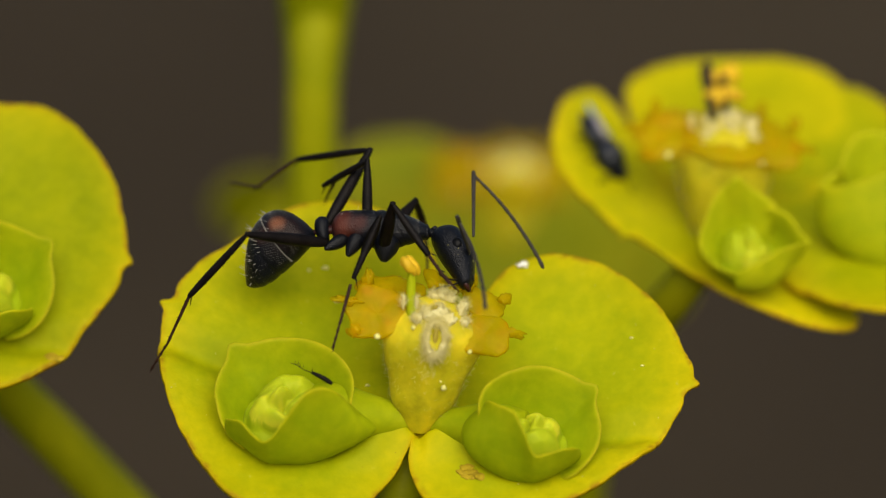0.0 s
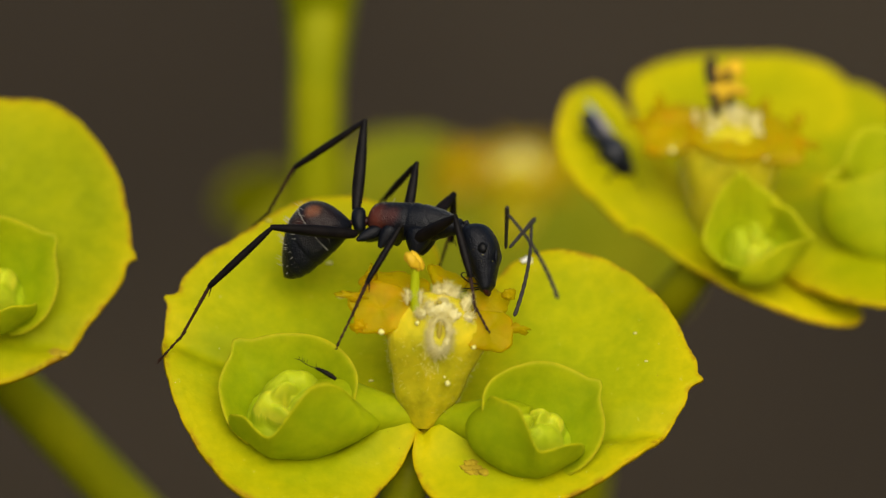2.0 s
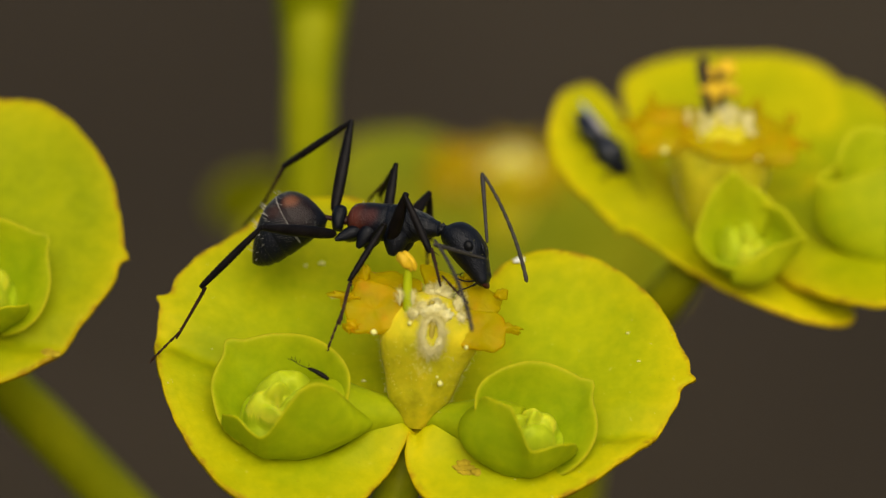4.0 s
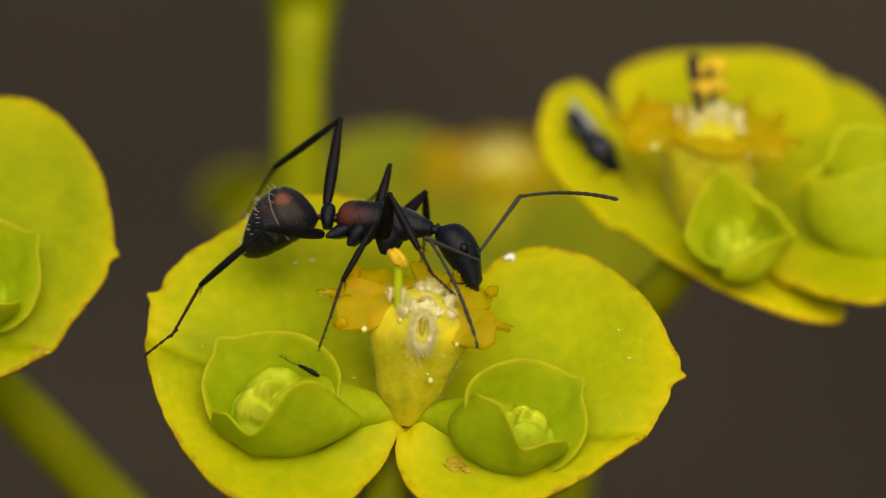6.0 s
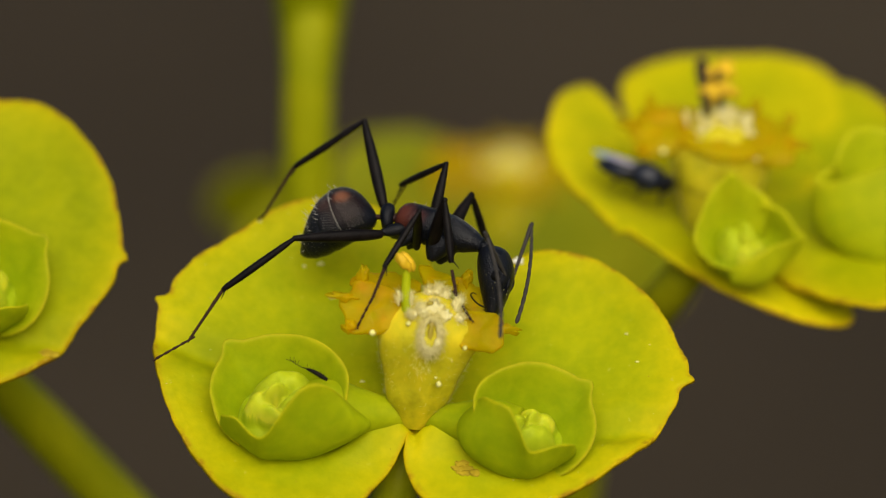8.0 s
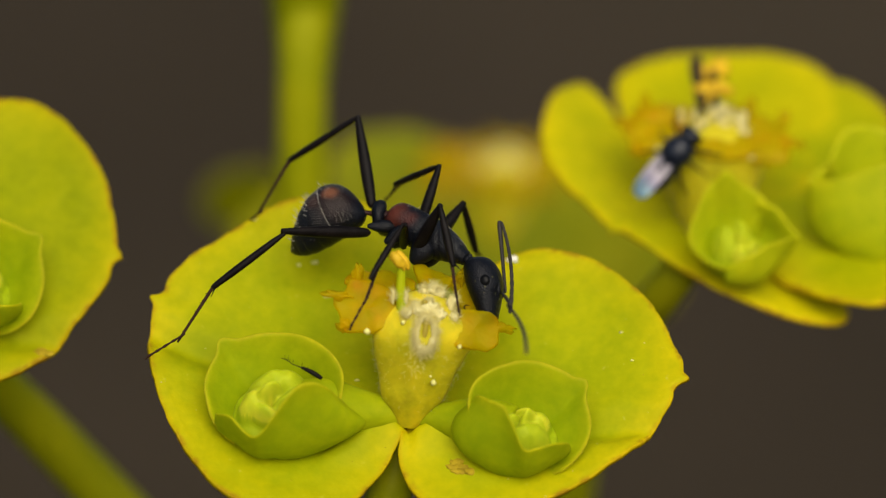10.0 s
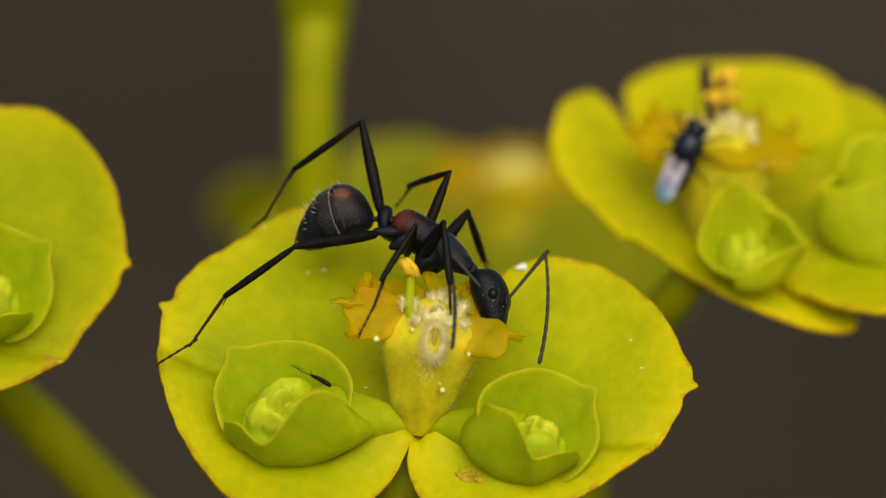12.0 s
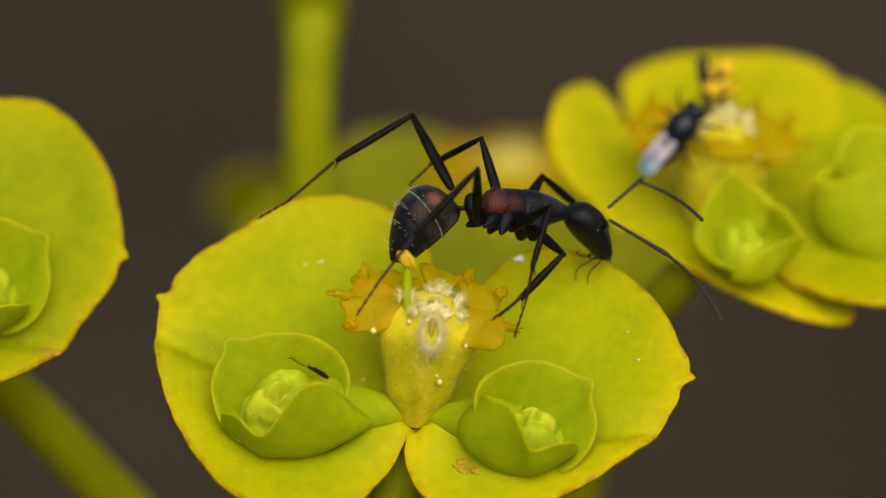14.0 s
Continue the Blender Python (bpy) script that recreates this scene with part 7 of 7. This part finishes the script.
    walk(ant_part["L3_metatarsus"], [
        (0, bone(-1.24, 2.88, 2.09, -2.46, 3.85, 1.22)), (0.5, bone(-2.32, 0.77, 1.64, -3.37, 1.39, 0.35, 7)), (1, bone(-2.44, 0.70, 1.70, -3.47, 1.31, 0.39, 7)),
        (1.5, bone(-2.81, 1.03, 1.54, -3.76, 1.65, 0.17, 8)), (2, bone(-2.81, 1.08, 1.45, -3.71, 1.66, 0.03, 9)), (2.5, bone(-2.71, 1.72, 1.42, -3.49, 2.22, -0.09, 11)),
        (5, bone(-2.64, 0.83, 1.36, -3.54, 2.05, 0.47, 1)), (5.5, bone(-2.82, 1.29, 1.25, -3.67, 2.58, 0.40, 2)), (6, bone(-2.52, 2.00, 1.27, -3.19, 3.34, 0.33, 9)),
        (6.5, bone(-2.79, 1.14, 1.27, -3.49, 2.37, 0.22, 10)), (7, bone(-3.11, 0.94, 1.21, -4.01, 1.68, -0.13, 10)), (7.5, bone(-3.46, 0.99, 0.78, -4.05, 1.26, -0.87, 14)),
        (8, bone(-3.96, 0.55, 0.47, -4.54, 0.91, -1.17, 14)), (10.5, bone(-3.87, 0.40, -0.23, -4.00, 0.76, -1.96, 17)), (11, bone(-3.67, -0.21, -0.38, -3.99, 0.43, -2.00, 15)),
        (11.5, bone(-3.82, 0.58, -0.44, -3.88, 1.07, -2.15, 18)), (12, bone(-3.64, 0.03, -0.42, -3.78, 0.66, -2.07, 17)), (12.5, bone(-3.57, 0.12, -0.32, -3.77, 0.68, -1.99, 17)),
        (13, bone(-3.61, 0.24, 0.30, -4.02, 0.79, -1.33, 14)), (13.3, bone(-2.21, 2.88, 1.68, -3.11, 3.29, 0.21, 10)), (13.5, bone(-2.47, 3.00, 1.97, -3.33, 3.86, 0.68, 9)),
        (13.8, bone(-2.86, 3.96, 1.12, -3.79, 4.73, -0.17, 8)), (14, bone(-3.25, 3.73, 1.05, -4.42, 4.33, -0.22, 5)),
    ])
    walk(ant_part["L3_tarsus"], [
        (0, bone(-2.46, 3.85, 1.22, -3.27, 4.70, 1.33)), (0.5, bone(-3.37, 1.39, 0.35, -4.14, 2.15, -0.08, 26)), (1, bone(-3.47, 1.31, 0.39, -4.22, 2.08, -0.05, 27)),
        (1.5, bone(-3.76, 1.65, 0.17, -4.53, 2.40, -0.29, 27)), (2, bone(-3.71, 1.66, 0.03, -4.39, 2.52, -0.37, 27)), (2.5, bone(-3.49, 2.22, -0.09, -4.07, 3.18, -0.38, 23)),
        (5, bone(-3.54, 2.05, 0.47, -4.33, 2.30, -0.37, 36)), (5.5, bone(-3.67, 2.58, 0.40, -4.45, 3.00, -0.37, 35)), (6, bone(-3.19, 3.34, 0.33, -3.69, 4.09, -0.41, 41)),
        (6.5, bone(-3.49, 2.37, 0.22, -4.15, 3.06, -0.46, 35)), (7, bone(-4.01, 1.68, -0.13, -4.61, 2.55, -0.60, 30)), (7.5, bone(-4.05, 1.26, -0.87, -4.61, 2.24, -1.17, 22)),
        (8, bone(-4.54, 0.91, -1.17, -5.19, 1.76, -1.63, 28)), (10.5, bone(-4.00, 0.76, -1.96, -4.57, 1.63, -2.49, 33)), (11, bone(-3.99, 0.43, -2.00, -4.40, 1.42, -2.44, 37)),
        (11.5, bone(-3.88, 1.07, -2.15, -4.35, 2.05, -2.56, 32)), (12, bone(-3.78, 0.66, -2.07, -4.26, 1.61, -2.52, 33)), (12.5, bone(-3.77, 0.68, -1.99, -4.23, 1.67, -2.40, 32)),
        (13, bone(-4.02, 0.79, -1.33, -4.57, 1.73, -1.74, 28)), (13.3, bone(-3.11, 3.29, 0.21, -2.84, 4.41, 0.05, 137)), (13.5, bone(-3.33, 3.86, 0.68, -3.21, 4.97, 0.40, 100)),
        (13.8, bone(-3.79, 4.73, -0.17, -4.07, 5.73, -0.70, 53)), (14, bone(-4.42, 4.33, -0.22, -4.86, 5.28, -0.75, 43)),
    ])
    walk(ant_part["Ar_scape"], [
        (0, bone(4.10, -0.87, -0.57, 3.77, -2.38, 0.30)), (0.5, bone(4.23, -0.35, -0.59, 4.80, -1.66, 0.50, 40)), (1, bone(4.18, -0.45, -0.69, 4.22, -1.90, 0.40, 20)),
        (1.5, bone(4.23, -0.41, -0.62, 4.24, -1.96, 0.28, 19)), (2, bone(4.34, -0.27, -0.52, 4.68, -1.72, 0.43, 35)), (2.5, bone(4.37, -0.49, -0.59, 4.20, -2.02, 0.31, 9)),
        (5, bone(4.26, 0.14, -0.82, 3.28, -1.48, -0.62, -51)), (5.5, bone(4.46, 0.17, -0.76, 3.31, -1.21, 0.07, -31)), (6, bone(4.36, -0.15, -0.79, 3.05, -1.49, -0.37, -44)),
        (6.5, bone(4.28, -0.41, -0.69, 3.62, -1.97, 0.01, -21)), (7, bone(4.16, -0.10, -0.43, 3.07, -1.59, 0.18, -35)), (7.5, bone(3.88, -0.27, -0.57, 2.92, -1.86, -0.88, -74)),
        (8, bone(4.00, 0.01, -0.84, 3.43, -1.45, 0.25, -6)), (10.5, bone(4.50, -0.19, -0.36, 5.36, -1.60, -0.75, 128)), (11, bone(4.19, -0.28, -0.38, 3.47, -1.95, -0.53, -93)),
        (11.5, bone(4.09, -0.43, -0.42, 2.73, -1.78, 0.05, -67)), (12, bone(3.99, -0.28, -0.44, 2.24, -1.23, 0.11, -68)), (12.25, bone(4.06, -0.37, -0.48, 3.83, -1.34, -0.39, -67)),
        (12.5, bone(4.13, -0.47, -0.51, 5.04, -1.90, -0.78, 110)), (13, bone(4.53, -0.46, -0.26, 6.02, -1.38, -0.92, 116)), (13.3, bone(4.24, -0.29, -0.17, 5.55, -1.74, 0.30, 88)),
        (13.5, bone(4.06, -0.14, -0.26, 4.13, -1.81, 0.25, 32)), (13.8, bone(3.85, -0.06, -0.40, 4.62, -1.82, -0.44, 113)), (14, bone(4.27, -0.38, -0.22, 5.40, -1.80, -1.09, 142)),
    ])
    walk(ant_part["Ar_flagellum"], [
        (0, bone(3.77, -2.38, 0.30, 4.60, -4.61, -2.22)), (0.5, bone(4.80, -1.66, 0.50, 5.65, -2.94, -2.59, 2)), (1, bone(4.22, -1.90, 0.40, 6.01, -2.60, -2.45, -3)),
        (1.5, bone(4.24, -1.96, 0.28, 5.50, -3.06, -2.72, -1)), (2, bone(4.68, -1.72, 0.43, 6.71, -3.19, -1.93, -8)), (2.5, bone(4.20, -2.02, 0.31, 5.12, -4.02, -2.36, 3)),
        (5, bone(3.28, -1.48, -0.62, 6.12, -2.66, -2.20, -17)), (5.5, bone(3.31, -1.21, 0.07, 5.90, -3.47, -0.49, -26)), (6, bone(3.05, -1.49, -0.37, 4.82, -1.21, -3.39, -9)),
        (6.5, bone(3.62, -1.97, 0.01, 5.64, -2.35, -2.76, -9)), (7, bone(3.07, -1.59, 0.18, 4.39, -1.97, -2.99, -7)), (7.5, bone(2.92, -1.86, -0.88, 4.63, -2.68, -3.75, -9)),
        (8, bone(3.43, -1.45, 0.25, 5.23, -2.70, -2.42, -10)), (10.5, bone(5.36, -1.60, -0.75, 7.52, -4.21, -1.50, -32)), (11, bone(3.47, -1.95, -0.53, 5.76, -2.51, -3.04, -17)),
        (11.5, bone(2.73, -1.78, 0.05, 4.34, -4.06, -2.00, -15)), (12, bone(2.24, -1.23, 0.11, 4.44, -2.45, -2.26, -18)), (12.5, bone(5.04, -1.90, -0.78, 7.94, -1.83, -2.62, -20)),
        (13, bone(6.02, -1.38, -0.92, 7.57, -4.31, -1.90, -20)), (13.3, bone(5.55, -1.74, 0.30, 5.20, -4.81, -1.30, 42)), (13.5, bone(4.13, -1.81, 0.25, 5.97, -3.38, -2.24, 5)),
        (13.8, bone(4.62, -1.82, -0.44, 6.06, -4.46, -2.14, 3)), (14, bone(5.40, -1.80, -1.09, 5.74, -4.69, -2.93, 27)),
    ])
    walk(ant_part["Al_scape"], [
        (0, bone(4.22, -0.17, -0.00, 4.18, 0.77, 1.74)), (0.5, bone(3.80, 0.25, -0.17, 2.65, 0.97, 1.25, 16)), (1, bone(3.95, 0.21, -0.18, 3.09, 1.20, 1.20, 13)),
        (1.5, bone(4.03, 0.26, -0.10, 2.92, 0.81, 1.47, 14)), (2, bone(4.33, 0.45, -0.51, 4.49, 2.06, 0.21, -21)), (2.5, bone(4.14, 0.18, -0.17, 2.88, 0.64, 1.37, 17)),
        (5, bone(4.19, 0.87, -0.20, 4.36, 1.48, 1.77, 5)), (5.5, bone(4.17, 0.81, -0.25, 4.62, 0.97, 1.81, 4)), (6, bone(4.36, 0.56, -0.44, 5.21, 1.35, 1.25)),
        (6.5, bone(4.18, 0.29, -0.08, 3.17, 0.79, 1.61, 20)), (7, bone(4.30, 0.71, -0.28, 4.88, 2.36, 0.33, -35)), (7.5, bone(4.21, 0.58, -0.41, 5.57, 1.95, 0.16, -54)),
        (8, bone(3.84, 0.70, -0.82, 3.59, 1.53, 0.99, -8)), (10.5, bone(4.25, 0.47, -0.17, 3.01, 0.64, 1.45)), (11, bone(4.17, 0.45, -0.18, 3.63, 1.55, 1.27, -6)),
        (11.5, bone(4.26, 0.34, -0.10, 4.43, 0.39, 2.14, -14)), (12, bone(4.19, 0.52, -0.06, 4.08, 1.57, 1.59, -12)), (12.5, bone(4.13, 0.25, -0.02, 3.17, 0.50, 1.80, -4)),
        (13, bone(4.09, 0.16, 0.26, 2.47, 0.23, 1.55, -2)), (13.3, bone(4.06, 0.57, 0.30, 3.74, 2.18, 1.15, -21)), (13.5, bone(4.14, 0.59, -0.05, 4.83, 1.85, 1.09, -63)),
        (13.8, bone(3.86, 0.76, 0.19, 4.09, 2.26, 1.23, -48)), (14, bone(4.51, 0.28, 0.26, 5.92, 1.15, 1.07, -82)),
    ])
    walk(ant_part["Al_flagellum"], [
        (0, bone(4.18, 0.77, 1.74, 6.38, 0.77, -1.02)), (0.5, bone(2.65, 0.97, 1.25, 4.20, 0.71, -1.87)), (1, bone(3.09, 1.20, 1.20, 4.26, 0.40, -1.97, 1)),
        (1.5, bone(2.92, 0.81, 1.47, 4.62, 0.47, -1.54)), (2, bone(4.49, 2.06, 0.21, 4.67, 0.05, -2.49, 10)), (2.5, bone(2.88, 0.64, 1.37, 4.71, -0.05, -1.50, -3)),
        (5, bone(4.36, 1.48, 1.77, 5.92, 1.54, -1.36, -2)), (5.5, bone(4.62, 0.97, 1.81, 6.84, 1.18, -0.86, -2)), (6, bone(5.21, 1.35, 1.25, 8.22, -0.09, 1.47, -13)),
        (6.5, bone(3.17, 0.79, 1.61, 5.81, 1.02, -0.67, -4)), (7, bone(4.88, 2.36, 0.33, 5.21, 0.84, -2.72, 5)), (7.5, bone(5.57, 1.95, 0.16, 4.87, 0.11, -2.65, 15)),
        (8, bone(3.59, 1.53, 0.99, 4.64, -0.05, -1.81, -3)), (10.5, bone(3.01, 0.64, 1.45, 5.14, -0.76, -0.71, -13)), (11, bone(3.63, 1.55, 1.27, 5.17, 1.01, -1.80, -8)),
        (11.5, bone(4.43, 0.39, 2.14, 7.64, 0.91, 0.88, -8)), (12, bone(4.08, 1.57, 1.59, 5.95, 0.91, -1.23, -7)), (12.5, bone(3.17, 0.50, 1.80, 6.32, -0.62, 2.01, -25)),
        (13, bone(2.47, 0.23, 1.55, 4.14, -2.31, 0.51, -2)), (13.3, bone(3.74, 2.18, 1.15, 2.62, -0.71, 0.50, 108)), (13.5, bone(4.83, 1.85, 1.09, 3.86, -1.14, 1.24, 145)),
        (13.8, bone(4.09, 2.26, 1.23, 2.51, -0.45, 0.93, 127)), (14, bone(5.92, 1.15, 1.07, 6.34, -1.91, 0.07, 30)),
    ])
    walk(fly, [
        (0, plan(4.72, 11.50, 3.14, -4, 60, -25)), (1, plan(4.76, 11.50, 3.12, -3, 58, -24)),
        (2.5, plan(4.74, 11.50, 3.04, -1, 55, -22)), (5, plan(4.86, 11.50, 3.07, -1, 54, -21)),
        (6.5, plan(4.85, 11.50, 3.03, 0, 53, -20)), (7, plan(4.97, 11.20, 2.96, 2, 51, -19)),
        (7.5, plan(5.71, 10.20, 2.48, 13, 31, -11)), (8, plan(6.13, 9.30, 2.01, 14, 21, -10)),
        (8.2, plan(6.57, 8.90, 1.86, 16, 17, -10)), (9.3, plan(7.22, 8.20, 2.32, 60, -17, -9)),
        (10.3, plan(7.76, 8.20, 2.99, 81, -53, -18)), (11, plan(7.89, 8.20, 3.14, 79, -49, -17)),
        (11.5, plan(7.90, 8.20, 3.13, 78, -47, -16)), (12, plan(7.73, 8.20, 3.24, 88, -63, -26)),
        (12.5, plan(7.76, 8.20, 3.50, 83, -58, -20)), (13, plan(7.51, 8.20, 3.31, 86, -62, -23)),
        (13.5, plan(7.49, 8.20, 3.90, 79, -48, -16)), (14, plan(7.55, 8.20, 3.58, 78, -50, -15)),
    ])


motions()
